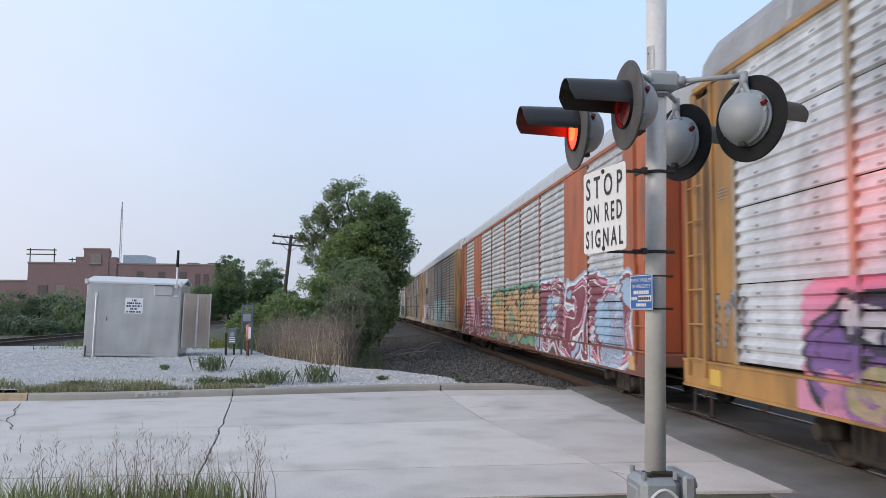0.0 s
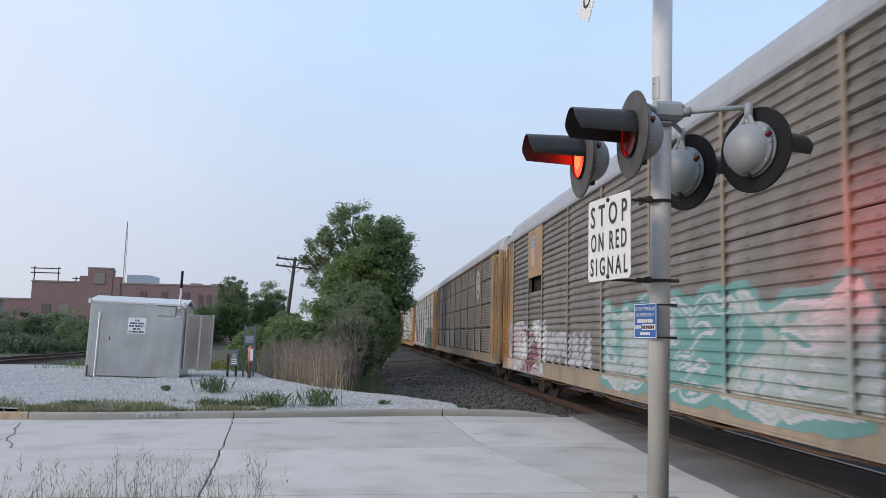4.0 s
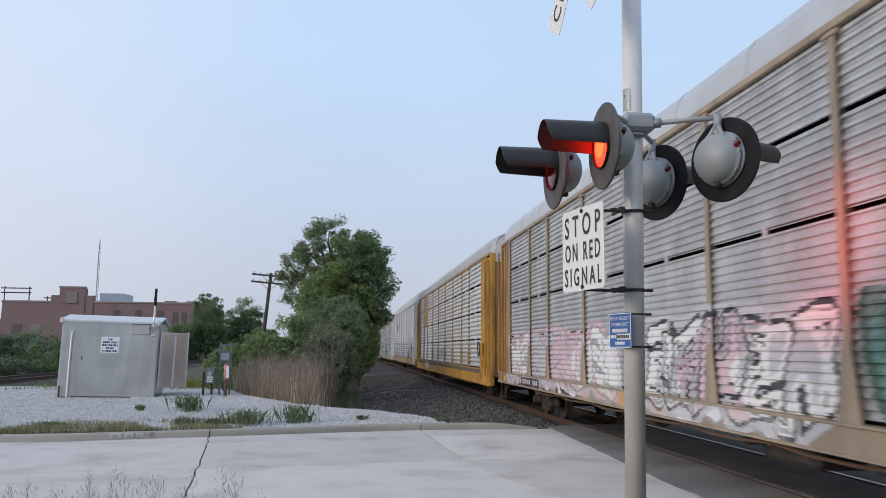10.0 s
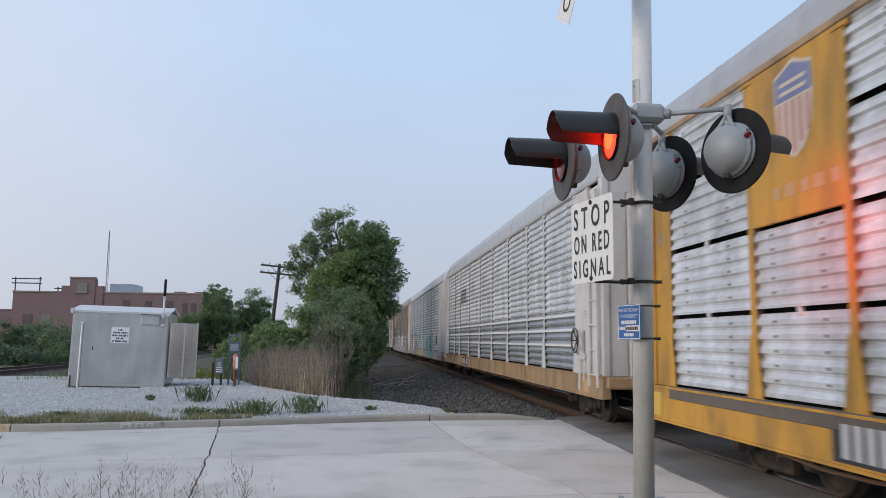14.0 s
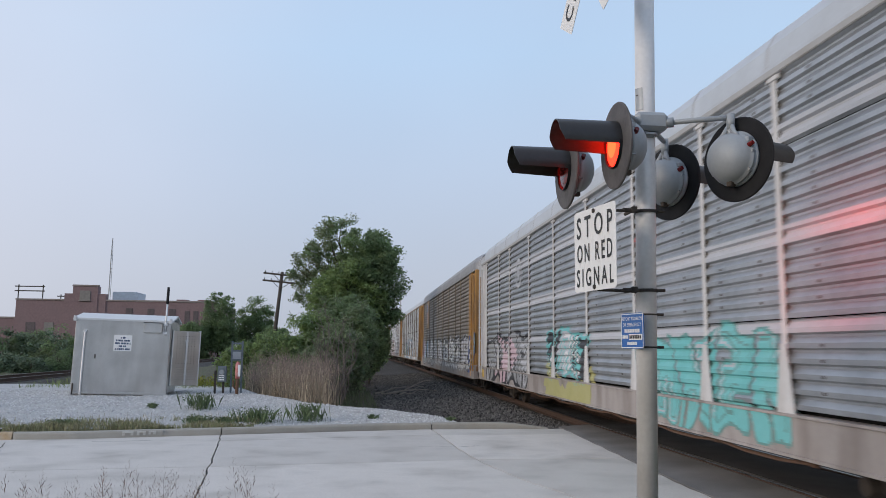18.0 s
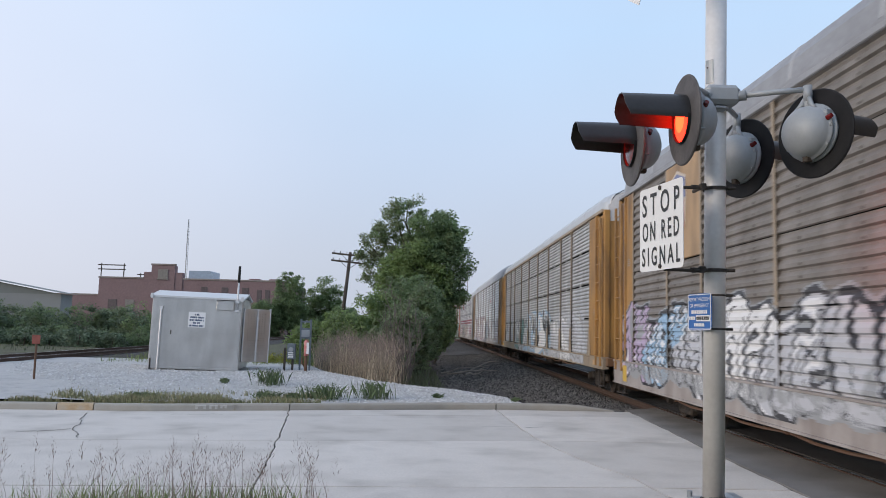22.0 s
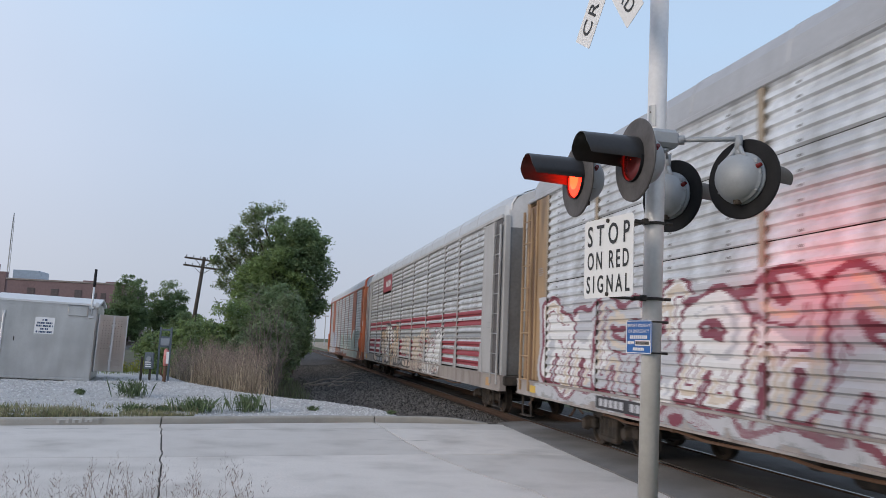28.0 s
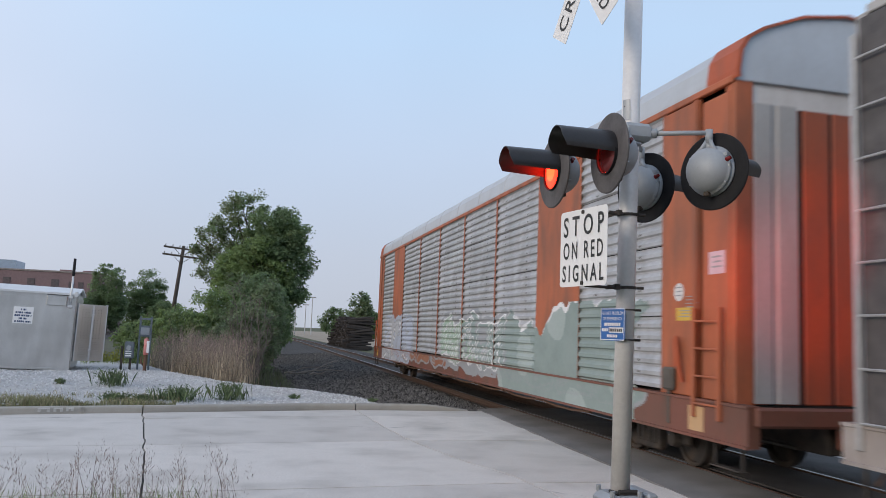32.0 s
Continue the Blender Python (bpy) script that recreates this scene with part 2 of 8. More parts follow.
BARK = mat("tree_bark", (0.08, 0.065, 0.05), 0.95, var=0.35, scale=5, bump=0.5)
# the next four leaf greens are lightened and greyed to include haze
LEAF_BRIGHT = mat("bright_maple_leaves", (0.225, 0.310, 0.118), 0.6, var=0.3, scale=0.7, fine=3, bump=0, island=0.3)
LEAF_DARK = mat("dark_green_leaves", (0.165, 0.235, 0.115), 0.6, var=0.3, scale=0.7, fine=3, bump=0, island=0.3)
LEAF_MID = mat("green_leaves", (0.195, 0.272, 0.125), 0.6, var=0.3, scale=0.7, fine=3, bump=0, island=0.3)
LEAF_PALE = mat("pale_green_leaves", (0.230, 0.275, 0.155), 0.6, var=0.25, scale=0.7, fine=3, bump=0, island=0.45)
LEAF_HEDGE = mat("dark_hedge_leaves", (0.105, 0.150, 0.085), 0.65, var=0.3, scale=0.7, fine=3, bump=0, island=0.35)
LEAF_WEED = mat("dusty_dark_weed_leaves", (0.105, 0.150, 0.066), 0.65, var=0.3, scale=2, fine=6, bump=0, island=0.4)
LEAF_YELLOW = mat("yellow_green_leaves", (0.22, 0.23, 0.04), 0.6, var=0.25, scale=2, fine=5, bump=0, island=0.4)
LEAF_GREY = mat("grey_green_leaves", (0.185, 0.235, 0.130), 0.65, var=0.3, scale=1, fine=4, bump=0, island=0.3)
GRASS_DARK = mat("dark_bank_grass", (0.085, 0.105, 0.055), 0.7, var=0.3, scale=1, fine=6, bump=0, island=0.4)
GRASS = mat("verge_grass_blades", (0.20, 0.25, 0.085), 0.6, var=0.3, scale=2, fine=6, bump=0, island=0.5)
STRAW = mat("dry_reed_stems", (0.44, 0.37, 0.275), 0.8, var=0.3, scale=1, fine=5, bump=0, island=0.55)
SEED = mat("grass_seed_heads", (0.32, 0.25, 0.215), 0.8, var=0.2, scale=3, bump=0, island=0.4)
REDPIPE = mat("faded_red_marker", (0.55, 0.16, 0.15), 0.6, var=0.2, scale=5, dirt=(0.6, 0.5, 0.48), dirt_amount=0.5)
METERGREY = mat("meter_box_grey", (0.16, 0.19, 0.21), 0.55, metal=0.3, var=0.15, scale=5)
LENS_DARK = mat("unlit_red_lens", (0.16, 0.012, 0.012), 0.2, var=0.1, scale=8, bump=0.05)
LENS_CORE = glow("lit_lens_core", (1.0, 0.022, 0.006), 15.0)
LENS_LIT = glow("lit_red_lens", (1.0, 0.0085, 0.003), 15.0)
HOODPAINT = mat("faded_black_hood", (0.022, 0.021, 0.022), 0.38, var=0.2, scale=5, bump=0.05)


def translucent(*leaves):
    """Leaves let a share of the light through."""
    for m in leaves:
        nt = m.node_tree
        bs = nt.nodes["Principled BSDF"]
        out = [n for n in nt.nodes if n.type == "OUTPUT_MATERIAL"][0]
        tl = nt.nodes.new("ShaderNodeBsdfTranslucent")
        mx = nt.nodes.new("ShaderNodeMixShader")
        mx.inputs[0].default_value = 0.5
        nt.links.new(bs.inputs["Base Color"].links[0].from_socket, tl.inputs["Color"])
        nt.links.new(bs.outputs[0], mx.inputs[1])
        nt.links.new(tl.outputs[0], mx.inputs[2])
        nt.links.new(mx.outputs[0], out.inputs["Surface"])


translucent(LEAF_BRIGHT, LEAF_DARK, LEAF_MID, LEAF_PALE, LEAF_GREY, LEAF_YELLOW, GRASS, STRAW, SEED)

# ---- mesh tools ----
class Mesh:
    """Collects vertices and faces; materials by slot."""

    def __init__(self):
        self.v, self.f, self.m = [], [], []

    def face(self, pts, slot=0):
        n = len(self.v)
        self.v += [tuple(p) for p in pts]
        self.f.append(tuple(range(n, n + len(pts))))
        self.m.append(slot)

    def box(self, x0, x1, y0, y1, z0, z1, c=0.0, slot=0, m=None):
        """A box, its edges cut off by c."""
        n = len(self.v)
        if c <= 0:
            vs = [(x, y, z) for x in (x0, x1) for y in (y0, y1) for z in (z0, z1)]
            fs = [(0, 1, 3, 2), (4, 6, 7, 5), (0, 4, 5, 1), (2, 3, 7, 6), (0, 2, 6, 4), (1, 5, 7, 3)]
        else:
            vs, idx = [], {}
            X, Y, Z = (x0, x1), (y0, y1), (z0, z1)
            for i in (0, 1):
                for j in (0, 1):
                    for k in (0, 1):
                        sx, sy, sz = (c if i == 0 else -c), (c if j == 0 else -c), (c if k == 0 else -c)
                        for a, p in enumerate(((X[i], Y[j] + sy, Z[k] + sz), (X[i] + sx, Y[j], Z[k] + sz), (X[i] + sx, Y[j] + sy, Z[k]))):
                            idx[i, j, k, a] = len(vs)
                            vs.append(p)
            fs = []
            for i in (0, 1):
                q = [idx[i, j, k, 0] for j, k in ((0, 0), (0, 1), (1, 1), (1, 0))]
                fs.append(tuple(q if i == 0 else q[::-1]))
                q = [idx[j, i, k, 1] for j, k in ((0, 0), (1, 0), (1, 1), (0, 1))]
                fs.append(tuple(q if i == 0 else q[::-1]))
                q = [idx[j, k, i, 2] for j, k in ((0, 0), (0, 1), (1, 1), (1, 0))]
                fs.append(tuple(q if i == 0 else q[::-1]))
            for j in (0, 1):
                for k in (0, 1):
                    fs.append((idx[0, j, k, 1], idx[1, j, k, 1], idx[1, j, k, 2], idx[0, j, k, 2]))
                    fs.append((idx[j, 0, k, 0], idx[j, 1, k, 0], idx[j, 1, k, 2], idx[j, 0, k, 2]))
                    fs.append((idx[j, k, 0, 0], idx[j, k, 1, 0], idx[j, k, 1, 1], idx[j, k, 0, 1]))
            for i in (0, 1):
                for j in (0, 1):
                    for k in (0, 1):
                        fs.append((idx[i, j, k, 0], idx[i, j, k, 1], idx[i, j, k, 2]))
        if m is not None:
            vs = [tuple(m @ Vector(p)) for p in vs]
        self.v += vs
        self.f += [tuple(n + i for i in q) for q in fs]
        self.m += [slot] * len(fs)

    def tube(self, pts, r, n=10, slot=0, caps=True):
        """A round bar along pts; r: one radius, or one for each point."""
        pts = [Vector(p) for p in pts]
        rs = r if isinstance(r, (list, tuple)) else [r] * len(pts)
        base = len(self.v)
        ref = None
        for i, p in enumerate(pts):
            d = (pts[min(i + 1, len(pts) - 1)] - pts[max(i - 1, 0)]).normalized()
            if ref is None:
                ref = d.orthogonal().normalized()
            ref = (ref - d * ref.dot(d)).normalized()
            b = d.cross(ref)
            for k in range(n):
                a = 2 * math.pi * k / n
                self.v.append(tuple(p + rs[i] * (math.cos(a) * ref + math.sin(a) * b)))
        for i in range(len(pts) - 1):
            for k in range(n):
                a, b2 = base + i * n + k, base + i * n + (k + 1) % n
                self.f.append((a, b2, b2 + n, a + n))
                self.m.append(slot)
        if caps:
            self.f.append(tuple(base + k for k in range(n))[::-1])
            self.f.append(tuple(base + (len(pts) - 1) * n + k for k in range(n)))
            self.m += [slot, slot]

    def grid(self, rows, slot=0, closed=False):
        """A skin over rows of points of equal length."""
        n, w = len(self.v), len(rows[0])
        for row in rows:
            self.v += [tuple(p) for p in row]
        for i in range(len(rows) - 1):
            for k in range(w if closed else w - 1):
                a, b = n + i * w + k, n + i * w + (k + 1) % w
                self.f.append((a, b, b + w, a + w))
                self.m.append(slot)

    def prism(self, poly, z0, z1, slot=0):
        """A flat slab over the polygon (counter-clockwise x, y)."""
        n, k = len(self.v), len(poly)
        self.v += [(x, y, z1) for x, y in poly] + [(x, y, z0) for x, y in poly]
        self.f.append(tuple(range(n, n + k)))
        self.f.append(tuple(range(n + k, n + 2 * k))[::-1])
        for i in range(k):
            j = (i + 1) % k
            self.f.append((n + i, n + k + i, n + k + j, n + j))
        self.m += [slot] * (k + 2)

    def data(self, name, mats, smooth=False):
        me = bpy.data.meshes.new(name)
        me.from_pydata(self.v, [], self.f)
        for x in mats if isinstance(mats, (list, tuple)) else [mats]:
            me.materials.append(x)
        me.polygons.foreach_set("material_index", self.m)
        if smooth:
            me.polygons.foreach_set("use_smooth", [True] * len(self.f))
        me.update()
        return me


def part(name, mesh, mats, parent, label="", smooth=False, m=None):
    """One mesh object under a thing or a part. mesh: a Mesh, or mesh data to share."""
    data = mesh.data(name, mats, smooth) if isinstance(mesh, Mesh) else mesh
    ob = new(name, data)
    ob.parent = parent
    if m is not None:
        ob.matrix_local = m
    return tagged(ob, label=label) if label else ob


def thing(name, label, category, m=None, group="", kind="", data=None):
    ob = new(name, data)
    if m is not None:
        ob.matrix_world = m
    return tagged(ob, label, category, group, kind)


def rail_xf(s):
    """The pose on the track's centre line at distance s along it: straight, then bending to the left."""
    if s <= BEND:
        return Vector((TRACK_X, s, RAIL_Z)), 0.0
    a = min((s - BEND) / BEND_R, BEND_A)
    rest = s - BEND - BEND_R * a
    return Vector((TRACK_X - BEND_R * (1 - math.cos(a)) - rest * math.sin(a), BEND + BEND_R * math.sin(a) + rest * math.cos(a), RAIL_Z)), a


TRACK_X, RAIL_Z, BEND, BEND_R, BEND_A = 6.29, 0.06, 100.0, 520.0, 0.115

# ---- ground, road, kerbs, tracks ----
def structure(name, mesh, mats, label, category, smooth=False):
    return tagged(new(name, mesh.data(name, mats, smooth)), label, category, kind="structure")


def patch(x0, x1, y0, y1, nx, ny, z, rough=0.0, seed=0.0):
    """An uneven sheet; z: a function of x and y."""
    g = Mesh()
    rows = []
    for j in range(ny + 1):
        y = y0 + (y1 - y0) * j / ny
        rows.append([(x, y, z(x, y) + rough * noise.noise((x * 0.9 + seed, y * 0.9, seed))) for x in (x0 + (x1 - x0) * i / nx for i in range(nx + 1))])
    g.grid(rows)
    return g


def kerb_y(x):
    """The far kerb's road edge."""
    pts = ((-60, 14.6), (-12, 16.7), (-8.3, 17.0), (-5.5, 17.2), (-2.7, 17.95), (0.5, 18.9), (2.5, 19.15), (4.4, 19.15), (60, 19.2))
    for (xa, ya), (xb, yb) in zip(pts, pts[1:]):
        if x <= xb:
            return ya + (yb - ya) * (x - xa) / (xb - xa)
    return pts[-1][1]


def near_y(x):
    return 8.75 + 0.06 * min(x, 3.0)


def ground():
    g = Mesh()
    g.face([(-2500, -1500, -0.30), (2500, -1500, -0.30), (2500, 3500, -0.30), (-2500, 3500, -0.30)])
    structure("ground", g, FIELD, "rough grass land reaching to the horizon", "ground")
    # dry field beyond the bend
    structure("dry_field", patch(10.2, 130, 98, 420, 40, 60, lambda x, y: -0.26, 0.04), DRYFIELD, "dry tan grass field beyond the track", "ground")
    # bed under the slabs
    g = Mesh()
    g.prism([(-60, 4.0), (70, 4.0), (70, 19.0), (4.4, 19.0), (-2.5, 17.8), (-60, 14.5)], -0.28, -0.03)
    structure("road_bed", g, JOINT, "dark joint filler under the concrete road", "road")
    # near verge
    structure("verge", patch(-30, 4.2, -30, 9.0, 60, 70, lambda x, y: -0.03 + 0.10 * max(0, min(1, (near_y(x) - y) / 1.2)), 0.03), EARTH, "earth and grass verge beside the road", "verge")
    # ground between the kerb and the building
    structure("trackside_ground", patch(-70, 2.4, 17.4, 140, 70, 90, lambda x, y: -0.55 if x > -1.0 + max(0, y - 90) * 0.02 else -0.12 if y < kerb_y(x) + 0.3 else 0.02, 0.10, 3.0), EARTH, "weedy trackside earth", "ground")


def slabs():
    road = thing("road", "weathered light grey concrete road of jointed slabs", "road", kind="structure")
    cracks = [
        [(-60, 0), (-60, 1)],
        [(-29, 0), (-29.5, 1)],
        [(-20.5, 0), (-21, 1)],
        [(-12.5, 0), (-13, 1)],
        [(-1.62, 0), (-1.85, 0.14), (-2.0, 0.3), (-2.22, 0.5), (-2.5, 0.75), (-2.8, 1)],
        [(2.78, 0), (2.72, 0.12), (2.62, 0.2), (2.30, 0.3), (2.02, 0.45), (1.86, 0.58), (1.72, 0.8), (1.64, 1)],
        [(4.33, 0), (4.38, 0.3), (4.46, 0.5), (4.6, 0.8), (4.68, 1)],
    ]
    bands = [0.0, 0.15, 0.52, 0.885, 1.0]

    def on(line, f):
        for (xa, fa), (xb, fb) in zip(line, line[1:]):
            if f <= fb:
                return xa + (xb - xa) * (f - fa) / (fb - fa)
        return line[-1][0]

    def put(x, f):
        lo, hi = near_y(x), kerb_y(x)
        return x, lo + (hi - lo) * f

    for a, b in zip(cracks, cracks[1:]):
        for f0, f1 in zip(bands, bands[1:]):
            n = max(2, int((f1 - f0) / 0.022))
            fs = [f0 + (f1 - f0) * k / n for k in range(n + 1)]
            gap = 0.013
            jit = lambda x, f: 0.035 * noise.noise((x * 0.5, f * 17, 1.0)) + 0.014 * noise.noise((x * 0.5, f * 60, 4.0))
            right = [(on(b, f) - gap + jit(on(b, f), f), f) for f in fs]
            left = [(on(a, f) + gap + jit(on(a, f), f), f) for f in fs]
            poly = [put(x, f + (0.0012 if f == f0 else -0.0012 if f == f1 else 0)) for x, f in left[:1] + right + left[:0:-1]]
            g = Mesh()
            g.prism(poly, -0.2, 0.0 + random.uniform(-0.003, 0.003))
            part("slab", g, CONCRETE, road)
    # cracks that wander over single slabs
    for k, line in enumerate(([(-6.45, 16.6), (-6.2, 15.8), (-5.85, 14.9), (-5.75, 14.4), (-5.45, 13.9), (-5.2, 13.3)], [(-5.75, 14.4), (-6.1, 14.05), (-6.5, 13.9)], [(2.5, 10.1), (2.8, 9.8), (3.15, 9.55)], [(1.1, 15.9), (1.9, 15.85), (2.3, 15.95)], [(-3.9, 16.9), (-5.2, 16.72)])):
        g = Mesh()
        pts = []
        for (xa, ya), (xb, yb) in zip(line, line[1:]):
            for i in range(6):
                f = i / 6
                x, y = xa + (xb - xa) * f, ya + (yb - ya) * f
                pts.append((x + 0.05 * noise.noise((x * 4, y * 4, k)), y + 0.05 * noise.noise((x * 4, y * 4, k + 9))))
        rows = []
        for i, (x, y) in enumerate(pts):
            w = 0.010 + 0.012 * abs(noise.noise((x * 3, y * 3, 5)))
            rows.append([(x - w, y + w * 0.6, 0.0065), (x + w, y - w * 0.6, 0.0065)])
        g.grid([r[::-1] for r in rows])
        part("crack", g, JOINT, road, "dark open crack")
    # concrete beyond the track
    g = Mesh()
    g.prism([(8.6, 8.6), (70, 8.6), (70, 19.2), (8.6, 19.2)], -0.2, 0.0)
    part("slab", g, CONCRETE, road)
    # asphalt panels at the crossing, cut by the flangeways
    asphalt = thing("crossing_asphalt", "patched grey asphalt round the crossing rails, under-train shade in its colour", "road", kind="structure")
    edge = lambda y: 4.30 + (y - 8.8) * 0.036
    for x0, x1 in ((None, 5.46), (5.66, 6.92), (7.12, 8.6)):
        for y0, y1 in ((4.0, 8.8), (8.8, 12.2), (12.2, 15.7), (15.7, 19.6)):
            g = Mesh()
            a0, a1 = (x0, x0) if x0 else (edge(y0) + 0.012, edge(y1) + 0.012)
            if x0 is None and y0 < 8:
                a0 = a1 = 4.0
            n = 12
            rows = []
            for j in range(n + 1):
                y = y0 + (y1 - y0) * j / n
                a = a0 + (a1 - a0) * j / n
                rows.append([(a + (x1 - a) * i / 8, y, 0.004 + 0.05 * max(0, min(1, (a + (x1 - a) * i / 8 - 4.6) / 0.8)) + 0.008 * noise.noise((a + i * 0.3, y * 0.8, 2))) for i in range(9)])
            g.grid(rows)
            g.grid([[(p[0], p[1], -0.2) for p in rows[0]], rows[0]])
            g.grid([[p for p in rows[-1]], [(p[0], p[1], -0.2) for p in rows[-1]]])
            g.grid([[(r[0][0], r[0][1], -0.2) for r in rows][::-1], [r[0] for r in rows][::-1]])
            g.grid([[(r[-1][0], r[-1][1], -0.2) for r in rows], [r[-1] for r in rows]])
            # panels from the near rail on carry the train's shade in their colour
            part("asphalt_panel", g, ASPHALT if x0 is None else ASPHALT_DARK, asphalt, smooth=False)


def kerbs():
    kerb = thing("kerb", "chipped grey concrete kerb along the far road edge", "kerb", kind="structure")
    cuts = [-40, -30, -21, -13, -7.25, -6.55, -2.8, 1.64, 4.35]
    for a, b in zip(cuts, cuts[1:]):
        g = Mesh()
        rows = []
        n = max(4, int((b - a) / 0.35))
        for i in range(n + 1):
            x = a + 0.012 + (b - a - 0.024) * i / n
            y = kerb_y(x)
            h = 0.135 * (1 if x < 3.4 else max(0.12, 1 - (x - 3.4) / 1.1)) + 0.006 * noise.noise((x * 2, 0, 0))
            w = 0.008 * noise.noise((x * 5, 3, 0))
            rows.append([(x, y + 0.005 + w, -0.1), (x, y + 0.02 + w, h - 0.04), (x, y + 0.035 + w, h - 0.012), (x, y + 0.065, h), (x, y + 0.17, h), (x, y + 0.18, -0.1)])
        g.grid(rows)
        g.face(rows[0][::-1])
        g.face(rows[-1])
        part("kerb_stone", g, KERB_YELLOW if (a, b) == (-7.25, -6.55) else KERB, kerb, "kerb stone with worn yellow paint" if (a, b) == (-7.25, -6.55) else "")
    # worn white stencil marks on the kerb face
    g = Mesh()
    for x0, x1, lo, hi in ((-4.62, -4.42, 0.04, 0.12), (-4.36, -4.20, 0.04, 0.12), (-4.15, -4.02, 0.05, 0.12), (-3.90, -3.84, 0.04, 0.12)):
        for xa, xb in ((x0, x0 + 0.05), (x1 - 0.05, x1), (x0, x1)):
            za, zb = (lo, hi) if xb - xa < 0.1 else (hi - 0.03, hi)
            g.face([(xa, kerb_y(xa) - 0.006, za), (xb, kerb_y(xb) - 0.006, za), (xb, kerb_y(xb) + 0.004, zb), (xa, kerb_y(xa) + 0.004, zb)])
    part("kerb_stencil", g, PALEPAINT, kerb, "worn white stencil marks")


def rail_section():
    """Eight points of a rail's outline round the head's centre line."""
    return [(-0.07, -0.17), (-0.07, -0.155), (-0.012, -0.13), (-0.012, -0.045), (-0.036, -0.035), (-0.036, -0.004), (-0.028, 0.0), (0.028, 0.0), (0.036, -0.004), (0.036, -0.035), (0.012, -0.045), (0.012, -0.13), (0.07, -0.155), (0.07, -0.17)]


def track(name, xf, s0, s1, label, ties_from, ties_to, step=4.0):
    tr = thing(name, label, "railway track", kind="structure")
    sec = rail_section()
    n = int((s1 - s0) / step)
    for side in (-1, 1):
        g, head = Mesh(), Mesh()
        rows, top = [], []
        for i in range(n + 1):
            p, a = xf(s0 + (s1 - s0) * i / n)
            r = Vector((math.cos(a), math.sin(a), 0))
            c = p + r * side * 0.755
            rows.append([c + r * u + Vector((0, 0, w)) for u, w in sec])
            top.append([c + r * u + Vector((0, 0, 0.003)) for u in (-0.026, 0.026)])
        g.grid(rows)
        head.grid([t[::-1] for t in top])
        rl = part("rail", g, RUST, tr)
        part("rail_head", head, SHINE, rl, "polished running surface")
    tie = Mesh()
    tie.box(-1.3, 1.3, -0.11, 0.11, -0.36, -0.175, 0.012)
    data = tie.data("tie", TIE)
    s, k = ties_from, 0
    while s < ties_to and k < 300:
        p, a = xf(s)
        part("tie", data, TIE, tr, m=Matrix.Translation(p) @ pose(random.uniform(-0.03, 0.03), 0, random.uniform(-0.02, 0.01), 0, 0, math.degrees(a) + random.uniform(-0.6, 0.6)))
        s += 0.52
        k += 1
    return tr


def left_xf(s):
    """The second track, off to the left on its own bank."""
    x = -15.6
    a = 0.0
    if s > 60:
        a = (s - 60) / 900.0
        x -= (s - 60) ** 2 / 1800.0
    return Vector((x, s, 0.36)), a


def soil_edge(y):
    """Where the crushed stone gives way to bare dark soil, from the track's centre."""
    return -5.6 + 0.35 * noise.noise((y * 0.35, 2.0, 0)) + min(1.2, max(0.0, (y - 30) * 0.03))


def ballast():
    g = Mesh()
    rows = []
    for j in range(120):
        s = 19.35 + (j / 119) ** 1.6 * 330
        p, a = rail_xf(s)
        r = Vector((math.cos(a), math.sin(a), 0))
        wide = 4.9 if s < 21.5 else min(8.2, 4.9 + (s - 21.5) * 0.9)
        row = []
        for i in range(37):
            u = -wide + (wide + 3.5) * i / 36
            d = abs(u)
            z = -0.13 if d < 1.6 else -0.13 - min(0.2, (d - 1.6) * 0.09)
            z += (0.03 if d > 0.9 else 0.0) * (1 + noise.noise((u * 1.5, s * 0.8, 5))) + 0.03 * noise.noise((u * 4, s * 4, 1))
            row.append(p + r * u + Vector((0, 0, z - RAIL_Z + 0.02)))
        rows.append(row)
    g.grid(rows)
    # the bed between and beside the rails is black with oil
    for k in range(len(g.f)):
        c = sum((Vector(g.v[i]) for i in g.f[k]), Vector()) / 4
        p, a = rail_xf(c.y)
        u = (c - p).dot(Vector((math.cos(a), math.sin(a), 0)))
        if abs(u) < 1.7:
            g.m[k] = 1
        elif u < soil_edge(c.y):
            g.m[k] = 2
    structure("ballast", g, [BALLAST, BALLAST_OILY, SOIL], "dark crushed stone ballast along the track", "ballast", smooth=True)
    g = Mesh()
    rows = []
    for j in range(60):
        s = -345 + j / 59 * 349
        rows.append([(TRACK_X + u, s, -0.12 if abs(u) < 1.6 else -0.13 - min(0.2, (abs(u) - 1.6) * 0.09)) for u in (-2.3, -1.6, 0, 1.6, 4)])
    g.grid(rows)
    structure("ballast", g, BALLAST, "dark crushed stone ballast along the track", "ballast", smooth=True)
    g = Mesh()
    rows = []
    for j in range(70):
        s = -40 + j / 69 * 260
        p, a = left_xf(s)
        rows.append([p + Vector((u, 0, (-0.17 if abs(u) < 1.6 else max(-0.55, -0.17 - (abs(u) - 1.6) * 0.2)) + 0.03 * noise.noise((u * 3, s, 2)))) for u in [-4 + 8 * i / 20 for i in range(21)]])
    g.grid(rows)
    structure("ballast", g, BALLAST, "dark ballast bank under the second track", "ballast", smooth=True)


